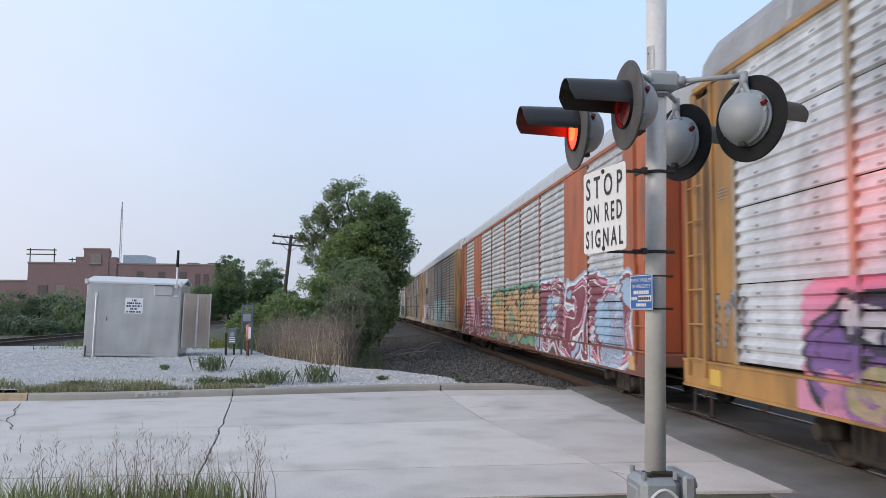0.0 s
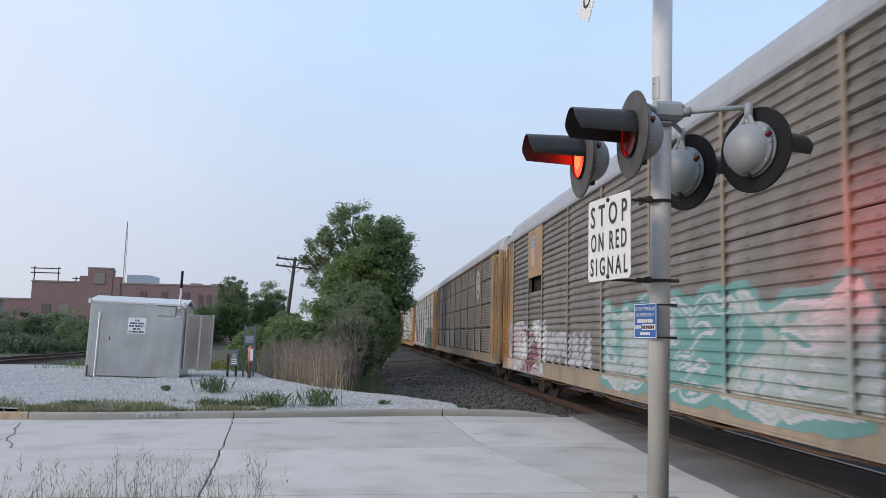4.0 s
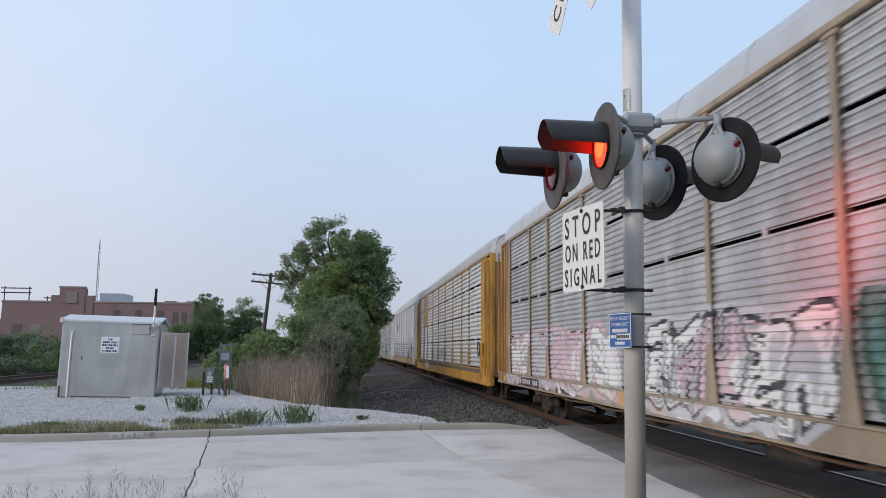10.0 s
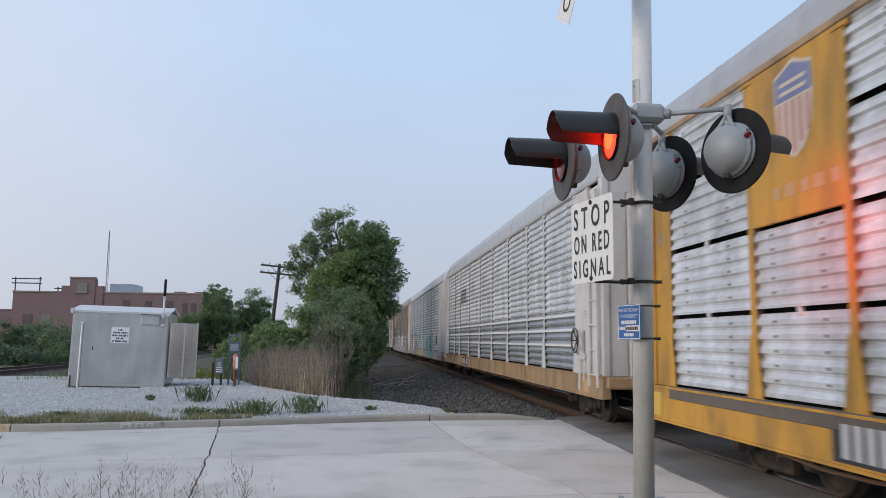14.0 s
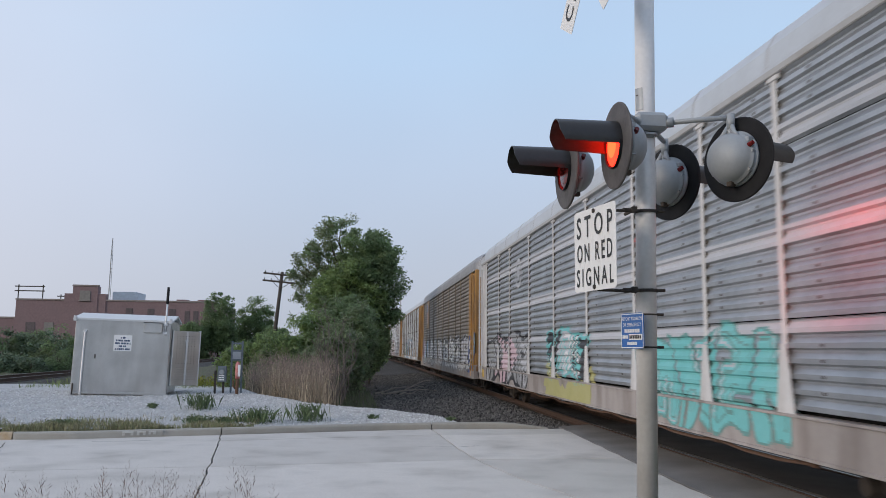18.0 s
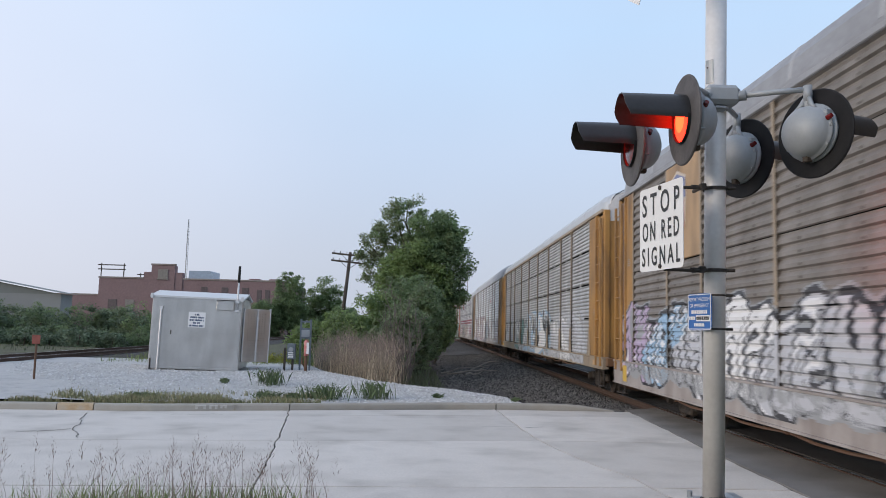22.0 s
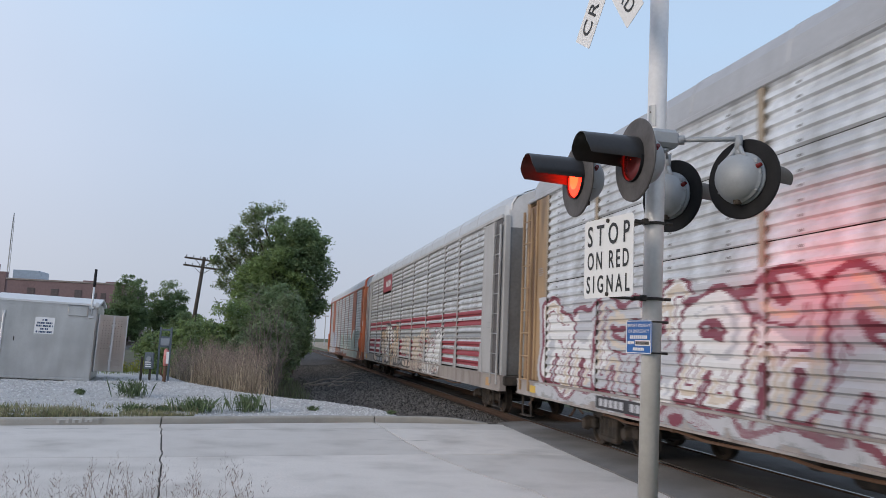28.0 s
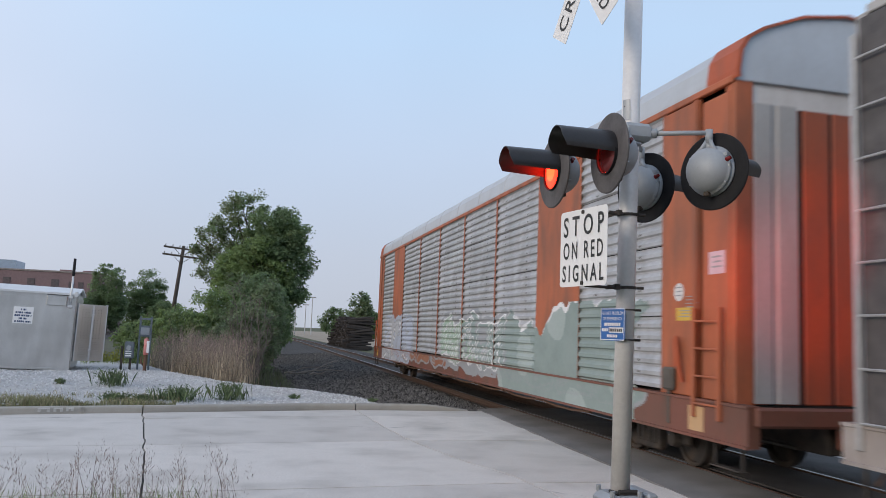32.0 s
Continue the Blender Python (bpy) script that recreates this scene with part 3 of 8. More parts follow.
def stones(name, count, place, size, material, label):
    """Loose stones: small irregular octahedra in one mesh."""
    rng = np.random.RandomState(7)
    vs, fs = [], []
    base = np.array([(1, 0, 0), (0, 1, 0), (-1, 0, 0), (0, -1, 0), (0, 0, 0.8), (0, 0, -0.6)], float)
    tri = [(0, 1, 4), (1, 2, 4), (2, 3, 4), (3, 0, 4), (1, 0, 5), (2, 1, 5), (3, 2, 5), (0, 3, 5)]
    for _ in range(count):
        x, y, z = place(rng)
        s = size * rng.uniform(0.5, 1.3)
        a = rng.uniform(0, 6.28)
        p = base * rng.uniform(0.6, 1.2, (6, 1)) * s
        c, q = math.cos(a), math.sin(a)
        n = len(vs)
        vs += [(x + c * u - q * v, y + q * u + c * v, z + w + s * 0.1) for u, v, w in p]
        fs += [(n + i, n + j, n + k) for i, j, k in tri]
    me = bpy.data.meshes.new(name)
    me.from_pydata(vs, [], fs)
    me.materials.append(material)
    tagged(new(name, me), label, "gravel", kind="stuff")


def pad_edge(y):
    """Right-hand edge of the gravel pad at y."""
    pts = ((19.2, 2.7), (21.2, 2.4), (22.4, 1.2), (23.4, 0.0), (24.0, -0.8), (24.5, -1.15), (26.5, -1.9), (28.5, -3.0), (31.0, -3.6), (36, -5))
    for (ya, xa), (yb, xb) in zip(pts, pts[1:]):
        if y <= yb:
            return xa + (xb - xa) * (y - ya) / (yb - ya)
    return pts[-1][1]


def pad_z(x, y):
    e = pad_edge(y) - x
    rise = min(1, max(0, (y - 20.2) / 3.5))
    z = 0.09 + 0.14 * rise
    return z - 0.16 * max(0, 1 - e / 0.8) ** 2 + 0.025 * noise.noise((x * 0.8, y * 0.8, 8))


def gravel_pad():
    g = Mesh()
    rows = []
    for j in range(61):
        y = 18.2 + (34.5 - 18.2) * j / 60
        e = pad_edge(max(y, 19.2))
        row = []
        for i in range(61):
            x = -24 + (e + 24) * (i / 60) ** 0.6
            yy = max(y, kerb_y(x) + 0.17)
            row.append((x, yy, pad_z(x, yy)))
        rows.append(row)
    g.grid(rows)
    structure("gravel_pad", g, PADGRAVEL, "pale grey gravel pad behind the kerb", "gravel", smooth=True)

    def place(r):
        y = r.uniform(19.0, 30)
        x = pad_edge(max(y, 19.2)) - r.uniform(0, 1) ** 1.5 * 11
        y = max(y, kerb_y(x) + 0.25)
        return x, y, pad_z(x, y)

    stones("gravel_stones", 12000, place, 0.034, PAD_STONE, "loose pale gravel stones")

    def place2(r):
        s = 19.6 + 42 * r.uniform(0, 1) ** 1.7
        while True:
            u = r.uniform(-6.2, -1.1)
            if u > soil_edge(s) or r.uniform() < 0.12:
                break
        z = -0.13 - (0 if u > -1.6 else min(0.2, (-u - 1.6) * 0.09))
        return TRACK_X + u, s, z + 0.055 + 0.03 * noise.noise((u * 1.5, s * 0.8, 5))
    stones("ballast_stones", 30000, place2, 0.062, BALLAST_STONE, "loose dark ballast stones")


ground()
slabs()
kerbs()
ballast()
gravel_pad()

# ---- crossing signal ----
def text_mesh(words, size, width, material, bold=0.0, gap=1.0):
    """Flat lettering in the built-in font, centred, squeezed to the given width."""
    cu = bpy.data.curves.new("lettering", "FONT")
    cu.body, cu.size, cu.align_x, cu.align_y, cu.offset = words, size, "CENTER", "CENTER", bold
    cu.resolution_u, cu.space_character = 3, gap
    ob = bpy.data.objects.new("lettering", cu)
    scene.collection.objects.link(ob)
    bpy.context.view_layer.update()
    me = bpy.data.meshes.new_from_object(ob.evaluated_get(bpy.context.evaluated_depsgraph_get()))
    bpy.data.objects.remove(ob)
    xs = [v.co.x for v in me.vertices]
    k = width / (max(xs) - min(xs)) if width else 1.0
    for v in me.vertices:
        v.co.x *= k
    me.materials.clear()
    me.materials.append(material)
    return me


def rounded_sheet(w, h, r, t, slot=0):
    """A sheet in the x-z plane with round corners; its face looks along -y."""
    g = Mesh()
    pts = []
    for cx, cz, a0 in ((w / 2 - r, h / 2 - r, 0), (-w / 2 + r, h / 2 - r, 90), (-w / 2 + r, -h / 2 + r, 180), (w / 2 - r, -h / 2 + r, 270)):
        for k in range(5):
            a = radians(a0 + 22.5 * k)
            pts.append((cx + r * math.cos(a), cz + r * math.sin(a)))
    n = len(pts)
    g.v = [(x, -t / 2, z) for x, z in pts] + [(x, t / 2, z) for x, z in pts]
    g.f = [tuple(range(n)), tuple(range(n, 2 * n))[::-1]] + [(i, i + n, (i + 1) % n + n, (i + 1) % n) for i in range(n)]
    g.m = [slot] * len(g.f)
    return g


MAST = Vector((2.02, 6.60, 0))
LEAN = 0.9
FACING = {"front": (-0.998, -0.02), "back": (0.92, 0.39)}


def on_mast(z):
    return MAST + Vector((math.tan(radians(LEAN)) * (z - 2.5), 0, z))


def lamp_head(parent, centre, facing, name, spread):
    """A round background, a hood, a housing and an added two-faced disc that imitates flashing; local -y is the way it
    shines.
    """
    yaw = math.degrees(math.atan2(facing[0], -facing[1]))
    m = Matrix.Translation(centre) @ pose(0, 0, 0, 0, 0, yaw)
    # housing: a drum with a domed back
    g = Mesh()
    prof = [(0.186, 0.012), (0.200, 0.020), (0.200, 0.036), (0.184, 0.040), (0.184, 0.052), (0.192, 0.054), (0.192, 0.068), (0.180, 0.074), (0.176, 0.095), (0.163, 0.130), (0.140, 0.160), (0.108, 0.185), (0.066, 0.203), (0.030, 0.210), (0.001, 0.212)]
    g.grid([[(r * math.cos(2 * math.pi * k / 28), y, r * math.sin(2 * math.pi * k / 28)) for k in range(28)] for r, y in prof], closed=True)
    g.tube([(0.0, 0.06, 0.15), (0.0, 0.06, 0.235)], 0.026, 12)
    g.tube([(0.0, 0.06, -0.15), (0.0, 0.06, -0.18)], 0.012, 8)
    head = part(name, g, LAMPGREY, parent, "grey domed lamp housing", smooth=True, m=m)
    for a in (35, 145, 270):
        c, s = math.cos(radians(a)), math.sin(radians(a))
        g = Mesh()
        g.box(0.184 * c - 0.018, 0.184 * c + 0.018, 0.03, 0.085, 0.184 * s - 0.018, 0.184 * s + 0.018, 0.005)
        part("lug", g, LAMPGREY, head)
    # straps that spread from the stem over the dome, and a latch below
    for k in (-1, 1):
        g = Mesh()
        g.tube([(k * 0.012, 0.065, 0.235), (k * 0.05, 0.085, 0.178), (k * 0.085, 0.095, 0.148)], [0.020, 0.016, 0.012], 8)
        part("strap", g, LAMPGREY, head, smooth=True)
    g = Mesh()
    g.box(-0.022, 0.022, 0.05, 0.105, -0.205, -0.165, 0.006)
    part("latch", g, DARKSTEEL, head)
    for a in (100, 175, 215, 330):
        c, s = math.cos(radians(a)), math.sin(radians(a))
        g = Mesh()
        g.tube([(0.186 * c, 0.05, 0.186 * s), (0.186 * c, 0.078, 0.186 * s)], 0.011, 6)
        part("screw", g, CAST, head)
    g = Mesh()
    R, n = 0.305, 48
    ring = [[(r * math.cos(2 * math.pi * k / n), y, r * math.sin(2 * math.pi * k / n)) for k in range(n)] for r, y in ((0.155, -0.008), (R - 0.008, -0.008), (R, -0.002), (R, 0.006), (R - 0.008, 0.012), (0.155, 0.012), (0.155, -0.008))]
    g.grid(ring, closed=True)
    part("background", g, GREYBACK if spread == "front" else BLACKPAINT, head, "round matt lamp background disc")
    g = Mesh()
    g.tube([(0.0, 0.06, -0.175), (0.0, 0.06, -0.195)], 0.016, 6)
    part("hinge_screw", g, CAST, head)
    # hood: long over the top, cut away below
    g = Mesh()
    rows_o, rows_i = [], []
    for i in range(9):
        f = i / 8
        ro, ri = [], []
        for k in range(25):
            a = radians(-12 + 204 * k / 24)
            low = max(0.0, (0.35 - math.sin(a)) / 1.35)
            length = 0.43 * (1 - 0.26 * low ** 1.2)
            y = -0.01 - f * length
            rad = 0.160 - 0.014 * f
            ro.append((rad * math.cos(a), y, rad * math.sin(a) + 0.012 + 0.012 * f))
            ri.append(((rad - 0.006) * math.cos(a), y, (rad - 0.006) * math.sin(a) + 0.012 + 0.012 * f))
        rows_o.append(ro)
        rows_i.append(ri)
    g.grid(rows_o)
    g.grid([r[::-1] for r in rows_i])
    g.grid([rows_o[-1], rows_i[-1]])
    part("hood", g, HOODPAINT, head, "long black lamp hood", smooth=True)
    # rim round the disc
    g = Mesh()
    g.grid([[(r * math.cos(2 * math.pi * k / 28), y, r * math.sin(2 * math.pi * k / 28)) for k in range(28)] for r, y in ((0.152, 0.0), (0.152, -0.03), (0.160, -0.03), (0.160, 0.0))], closed=True)
    part("lens_rim", g, BLACKPAINT, head)
    g = Mesh()
    g.grid([[(r * math.cos(2 * math.pi * k / 28), y, r * math.sin(2 * math.pi * k / 28)) for k in range(28)] for r, y in ((0.001, 0.165), (0.12, 0.16), (0.152, 0.012))], closed=True)
    part("reflector", g, BLACKPAINT, head)
    # added disc in place of a blinking lens: one face glows, the other is dark red glass
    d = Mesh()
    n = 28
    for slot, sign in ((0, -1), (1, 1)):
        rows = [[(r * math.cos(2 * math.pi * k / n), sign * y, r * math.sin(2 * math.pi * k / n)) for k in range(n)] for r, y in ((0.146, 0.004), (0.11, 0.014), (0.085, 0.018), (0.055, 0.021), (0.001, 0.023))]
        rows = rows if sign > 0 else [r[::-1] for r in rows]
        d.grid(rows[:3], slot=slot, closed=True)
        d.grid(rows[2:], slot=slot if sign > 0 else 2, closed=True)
    disc = part("flasher_disc", d, [LENS_LIT, LENS_DARK, LENS_CORE], head, "added turning disc for the lens's flashing, glowing red on one face", smooth=True, m=Matrix.Translation((0, -0.012, 0)))
    # side peephole jewel
    g = Mesh()
    c, s = math.cos(radians(20)), math.sin(radians(20))
    side = -1 if spread == "back" else 1
    g.tube([(side * 0.176 * c, 0.08, 0.176 * s), (side * 0.214 * c, 0.08, 0.214 * s)], [0.019, 0.015], 10)
    part("side_jewel", g, LENS_DARK, head, "small red side light")
    return disc, Matrix.Translation((0, -0.012, 0))


def sign_panel(parent, name, centre, facing, w, h, material):
    yaw = math.degrees(math.atan2(facing[0], -facing[1]))
    m = Matrix.Translation(centre) @ pose(0, 0, 0, 0, 0, yaw)
    ob = part(name, rounded_sheet(w, h, 0.03, 0.004), material, parent, m=m)
    return ob


def lettering(parent, words, size, width, x, z, material, y=-0.005, bold=0.0, turn=0, gap=1.0):
    """Words on a sheet, each letter a part of its own."""
    me = text_mesh(words, size, width, material, bold, gap)
    near = {v.index: [] for v in me.vertices}
    for e in me.edges:
        i, j = e.vertices
        near[i].append(j)
        near[j].append(i)
    island, count = {}, 0
    for v in near:
        if v in island:
            continue
        todo = [v]
        while todo:
            i = todo.pop()
            if i not in island:
                island[i] = count
                todo += near[i]
        count += 1
    faces = collections.defaultdict(list)
    for p in me.polygons:
        faces[island[p.vertices[0]]].append(tuple(p.vertices))
    for k in faces:
        g = Mesh()
        for f in faces[k]:
            g.face([me.vertices[i].co for i in f])
        part("letter", g, material, parent, m=pose(x, y, z, 90, 0, 0) @ pose(0, 0, 0, 0, 0, turn))
    bpy.data.meshes.remove(me)


def crossing_signal():
    sig = thing("crossing_signal", "galvanised railway crossing signal mast with flashing red lamps", "crossing signal", Matrix.Translation((MAST.x, MAST.y, 0)))
    # foundation, junction base in two halves, pole
    g = Mesh()
    g.box(-0.38, 0.38, -0.38, 0.38, -0.3, 0.06, 0.03)
    part("foundation", g, KERB, sig, "concrete mast foundation")
    g = Mesh()
    g.box(-0.19, 0.095, -0.18, 0.18, 0.06, 0.665, 0.045)
    g.box(-0.20, -0.15, -0.10, 0.10, 0.10, 0.60, 0.02)
    base = part("junction_base", g, CAST, sig, "grey cast junction base")
    g = Mesh()
    g.box(0.104, 0.195, -0.19, 0.19, 0.06, 0.685, 0.02)
    g.tube([(0.19, -0.06, 0.60), (0.245, -0.06, 0.60)], 0.026, 10)
    part("base_flange", g, CAST, base, "cast rear half of the base")
    # rounded terminal cover with a raised rib, on the face beside the road
    g = Mesh()
    arch = [(-0.17 + 0.25 * i / 10, 0.50 + 0.10 * math.sin(math.pi * i / 10)) for i in range(11)]
    g.grid([[(x, y, z) for x, z in arch] for y in (-0.215, -0.178)])
    g.face([(x, -0.215, z) for x, z in arch] + [(0.08, -0.215, 0.10), (-0.17, -0.215, 0.10)])
    g.face([(-0.17, -0.215, 0.10), (-0.17, -0.178, 0.10), (-0.17, -0.178, 0.50), (-0.17, -0.215, 0.50)])
    g.face([(0.08, -0.178, 0.10), (0.08, -0.215, 0.10), (0.08, -0.215, 0.50), (0.08, -0.178, 0.50)])
    part("terminal_cover", g, CAST, base, "arched terminal cover")
    g = Mesh()
    g.tube([(x, -0.218, z) for x, z in arch], 0.011, 6)
    g.tube([(-0.125, -0.215, 0.50), (-0.125, -0.232, 0.50)], 0.022, 8)
    part("cover_rib", g, GALV, base, "pale raised rib")
    g = Mesh()
    g.box(-0.12, 0.06, -0.13, 0.02, 0.664, 0.684, 0.006)
    g.tube([(-0.10, -0.12, 0.69), (0.05, -0.12, 0.69)], 0.016, 8)
    part("lid", g, DARKSTEEL, base, "hinged iron lid")
    for x, y in ((-0.15, 0.13), (0.06, -0.15), (-0.16, -0.14)):
        g = Mesh()
        g.tube([(x, y, 0.655), (x, y, 0.70)], 0.020, 8)
        part("bolt", g, CAST, base)
    g = Mesh()
    a, b = on_mast(0.6) - MAST, on_mast(5.35) - MAST
    g.tube([a, b], 0.073, 32)
    g.tube([b, b + Vector((0, 0, 0.05))], [0.08, 0.03], 24)
    part("pole", g, GALV, sig, "galvanised steel pole", smooth=True)
    rel = lambda p: Vector(p) - MAST
    # plate on the pole
    c = rel(on_mast(3.66))
    g = Mesh()
    az = [radians(-170 + 8 * i) for i in range(7)]
    plate = lambda r, dz: [(c.x + r * math.cos(t), c.y + r * math.sin(t), c.z + dz) for t in az]
    g.grid([plate(0.073, -0.085), plate(0.079, -0.085), plate(0.079, 0.085), plate(0.073, 0.085)])
    part("cover_plate", g, CAST, sig, "small curved cover plate")
    g = Mesh()
    t = az[2]
    g.tube([(c.x + r * math.cos(t), c.y + r * math.sin(t), c.z + 0.03) for r in (0.076, 0.083)], 0.006, 6)
    part("cover_screw", g, DARKSTEEL, sig)
    # cross-arm casting and arms
    c = rel(on_mast(3.465))
    g = Mesh()
    g.box(c.x - 0.12, c.x + 0.13, c.y - 0.15, c.y + 0.15, c.z - 0.065, c.z + 0.075, 0.03)
    g.box(c.x - 0.07, c.x + 0.06, c.y - 0.12, c.y + 0.12, c.z - 0.105, c.z - 0.06, 0.03)
    part("arm_casting", g, LAMPGREY, sig, "grey terminal casting on the pole")
    lamps = {"a": ((1.52, 6.93, 3.19), "front"), "b": ((1.70, 6.28, 3.22), "front"), "c": ((2.60, 6.30, 3.16), "back"), "d": ((2.40, 7.02, 3.14), "back")}
    discs = {}
    for key, (p, face) in lamps.items():
        p = rel(p)
        f = Vector((*FACING[face], 0)).normalized()
        top = p - f * 0.06 + Vector((0, 0, 0.245))
        g = Mesh()
        s = Vector((c.x + (0.10 if face == "back" else -0.08), c.y + (0.10 if p.y > 0.1 else -0.10), c.z))
        g.tube([s, s.lerp(Vector((top.x, top.y, c.z)), 0.5), (top.x, top.y, c.z - 0.005)], 0.019, 10)
        g.tube([(top.x, top.y, c.z + 0.02), (top.x, top.y, min(top.z, c.z) - 0.03)], 0.03, 12)
        g.tube([s + Vector((0, 0, 0)), s.lerp(Vector((top.x, top.y, c.z)), 0.16)], 0.036, 12)
        part("arm", g, LAMPGREY, sig, "lamp arm tube", smooth=True)
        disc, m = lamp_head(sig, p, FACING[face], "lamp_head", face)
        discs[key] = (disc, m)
    # stop sign board with brackets
    face = (-0.98, -0.2)
    ctr = rel((1.61, 6.52, 2.525))
    board = sign_panel(sig, "stop_sign", ctr, face, 0.61, 0.60, SIGNWHITE)
    tagged(board, "white sign board with black capitals")
    lettering(board, "STOP", 0.222, 0.525, 0.0, 0.165, SIGNBLACK, bold=0.003, gap=1.62)
    lettering(board, "ON RED", 0.186, 0.515, 0.0, -0.025, SIGNBLACK, bold=0.003, gap=1.42)
    lettering(board, "SIGNAL", 0.182, 0.535, 0.0, -0.205, SIGNBLACK, bold=0.003, gap=1.50)
    for dz in (0.275, -0.275):
        g = Mesh()
        g.tube([(0, -0.012, dz), (0, 0.02, dz)], 0.016, 10)
        part("bolt", g, DARKSTEEL, board)
    for z in (2.815, 2.235):
        p = rel(on_mast(z))
        g = Mesh()
        g.grid([[(p.x + 0.082 * math.cos(2 * math.pi * k / 24), p.y + 0.082 * math.sin(2 * math.pi * k / 24), p.z + dz) for k in range(24)] for dz in (-0.012, 0.012)], closed=True)
        g.tube([(p.x - 0.07, p.y - 0.05, p.z), (p.x - 0.20, p.y - 0.09, p.z)], 0.013, 8)
        g.tube([(p.x - 0.12, p.y - 0.1, p.z), (p.x - 0.12, p.y + 0.1, p.z)], 0.014, 8)
        g.box(p.x - 0.14, p.x - 0.10, p.y - 0.11, p.y - 0.06, p.z - 0.022, p.z + 0.022, 0.005)
        g.tube([(p.x - 0.13, p.y - 0.09, p.z - 0.01), (ctr.x + 0.02, ctr.y + 0.0, p.z - 0.005)], 0.011, 8)
        g.tube([(p.x + 0.07, p.y - 0.05, p.z), (p.x + 0.12, p.y - 0.06, p.z)], 0.012, 8)
        part("clamp", g, DARKSTEEL, sig, "dark steel sign clamp")
    # blue notice
    ctr = rel((1.905, 6.595, 1.945))
    blue = sign_panel(sig, "notice_sign", ctr, face, 0.305, 0.255, SIGNBLUE)
    tagged(blue, "blue emergency notice with white lettering")
    lettering(blue, "REPORT PROBLEM", 0.036, 0.265, 0, 0.085, SIGNWHITE)
    lettering(blue, "OR EMERGENCY", 0.036, 0.245, 0, 0.042, SIGNWHITE)
    for n, x, step, w, z0, z1 in ((9, -0.10, 0.023, 0.016, -0.014, 0.012), (4, -0.13, 0.02, 0.014, -0.056, -0.032), (7, -0.065, 0.019, 0.014, -0.102, -0.080)):
        for k in range(n):
            g = Mesh()
            g.box(x + k * step, x + k * step + w, -0.0055, -0.0035, z0, z1)
            part("text_bar", g, SIGNWHITE, blue)
    g = Mesh()
    g.box(-0.04, 0.135, -0.0055, -0.0035, -0.066, -0.024)
    part("number_patch", g, SIGNWHITE, blue, "white number patch")
    for k in range(7):
        g = Mesh()
        g.box(-0.03 + k * 0.023, -0.03 + k * 0.023 + 0.015, -0.008, -0.0058, -0.057, -0.033)
        part("number_bar", g, SIGNBLACK, blue)
    g = Mesh()
    frame_pts = [(x, z) for x, z in ((-0.145, -0.12), (0.145, -0.12), (0.145, 0.12), (-0.145, 0.12))]
    for (xa, za), (xb, zb) in zip(frame_pts, frame_pts[1:] + frame_pts[:1]):
        g.box(min(xa, xb) - 0.003, max(xa, xb) + 0.003, -0.0045, -0.0025, min(za, zb) - 0.003, max(za, zb) + 0.003)
    part("border", g, SIGNWHITE, blue, "thin white border")
    for z in (2.062, 1.828):
        p = rel(on_mast(z))
        g = Mesh()
        g.grid([[(p.x + 0.078 * math.cos(2 * math.pi * k / 24), p.y + 0.078 * math.sin(2 * math.pi * k / 24), p.z + dz) for k in range(24)] for dz in (-0.006, 0.006)], closed=True)
        g.tube([(p.x + 0.07, p.y - 0.03, p.z), (p.x + 0.115, p.y - 0.04, p.z)], 0.010, 8)
        part("band_clamp", g, DARKSTEEL, sig, "thin dark band clamp")
    # crossbuck
    ctr = rel((1.57, 6.52, 4.79))
    g = Mesh()
    g.tube([rel(on_mast(4.79)), ctr + Vector((0.02, 0, 0))], 0.02, 8)
    part("crossbuck_arm", g, DARKSTEEL, sig, "short arm behind the crossbuck")
    yaw = math.degrees(math.atan2(face[0], -face[1]))
    for turn, words in ((57, "CROSSING"), (-57, "RAIL   ROAD")):
        m = Matrix.Translation(ctr + Vector((0.012 if turn < 0 else 0, 0, 0))) @ pose(0, 0, 0, 0, 0, yaw) @ pose(0, 0, 0, 0, -turn, 0)
        blade = part("crossbuck_blade", rounded_sheet(1.22, 0.23, 0.012, 0.004), SIGNWHITE, sig, "white crossbuck blade with black capitals", m=m)
        lettering(blade, words, 0.17, 1.06, 0, 0, SIGNBLACK, bold=0.001, gap=1.2)
    return sig, discs


SIGNAL, DISCS = crossing_signal()
# the two lamps that shine over the tracks
for p in ((2.60, 6.30, 3.16), (2.40, 7.02, 3.14)):
    beam = new("signal_beam", bpy.data.lights.new("signal_beam", "SPOT"))
    beam.data.energy, beam.data.color, beam.data.spot_size, beam.data.spot_blend, beam.data.shadow_soft_size = 185, (1.0, 0.045, 0.04), radians(50), 1.0, 0.06
    f = Vector((0.82, 0.57, -0.10)).normalized()
    beam.matrix_world = look(Vector(p) + f * 0.10, Vector(p) + f * 2)

# ---- the train ----
HALF, SIDE, SILL0, SILL1, EAVE = 13.45, 1.62, 0.70, 1.08, 4.96
POSTS = (-11.5, -8.6, -6.6, -3.8, -0.95, 1.85, 4.65, 7.5, 9.4, 11.9)   # where the side posts stand: two short bays, the rest long
RECESS = 0.0   # how far its panels lie behind the posts
RIB = 0.165   # rib pitch of the wagon in hand


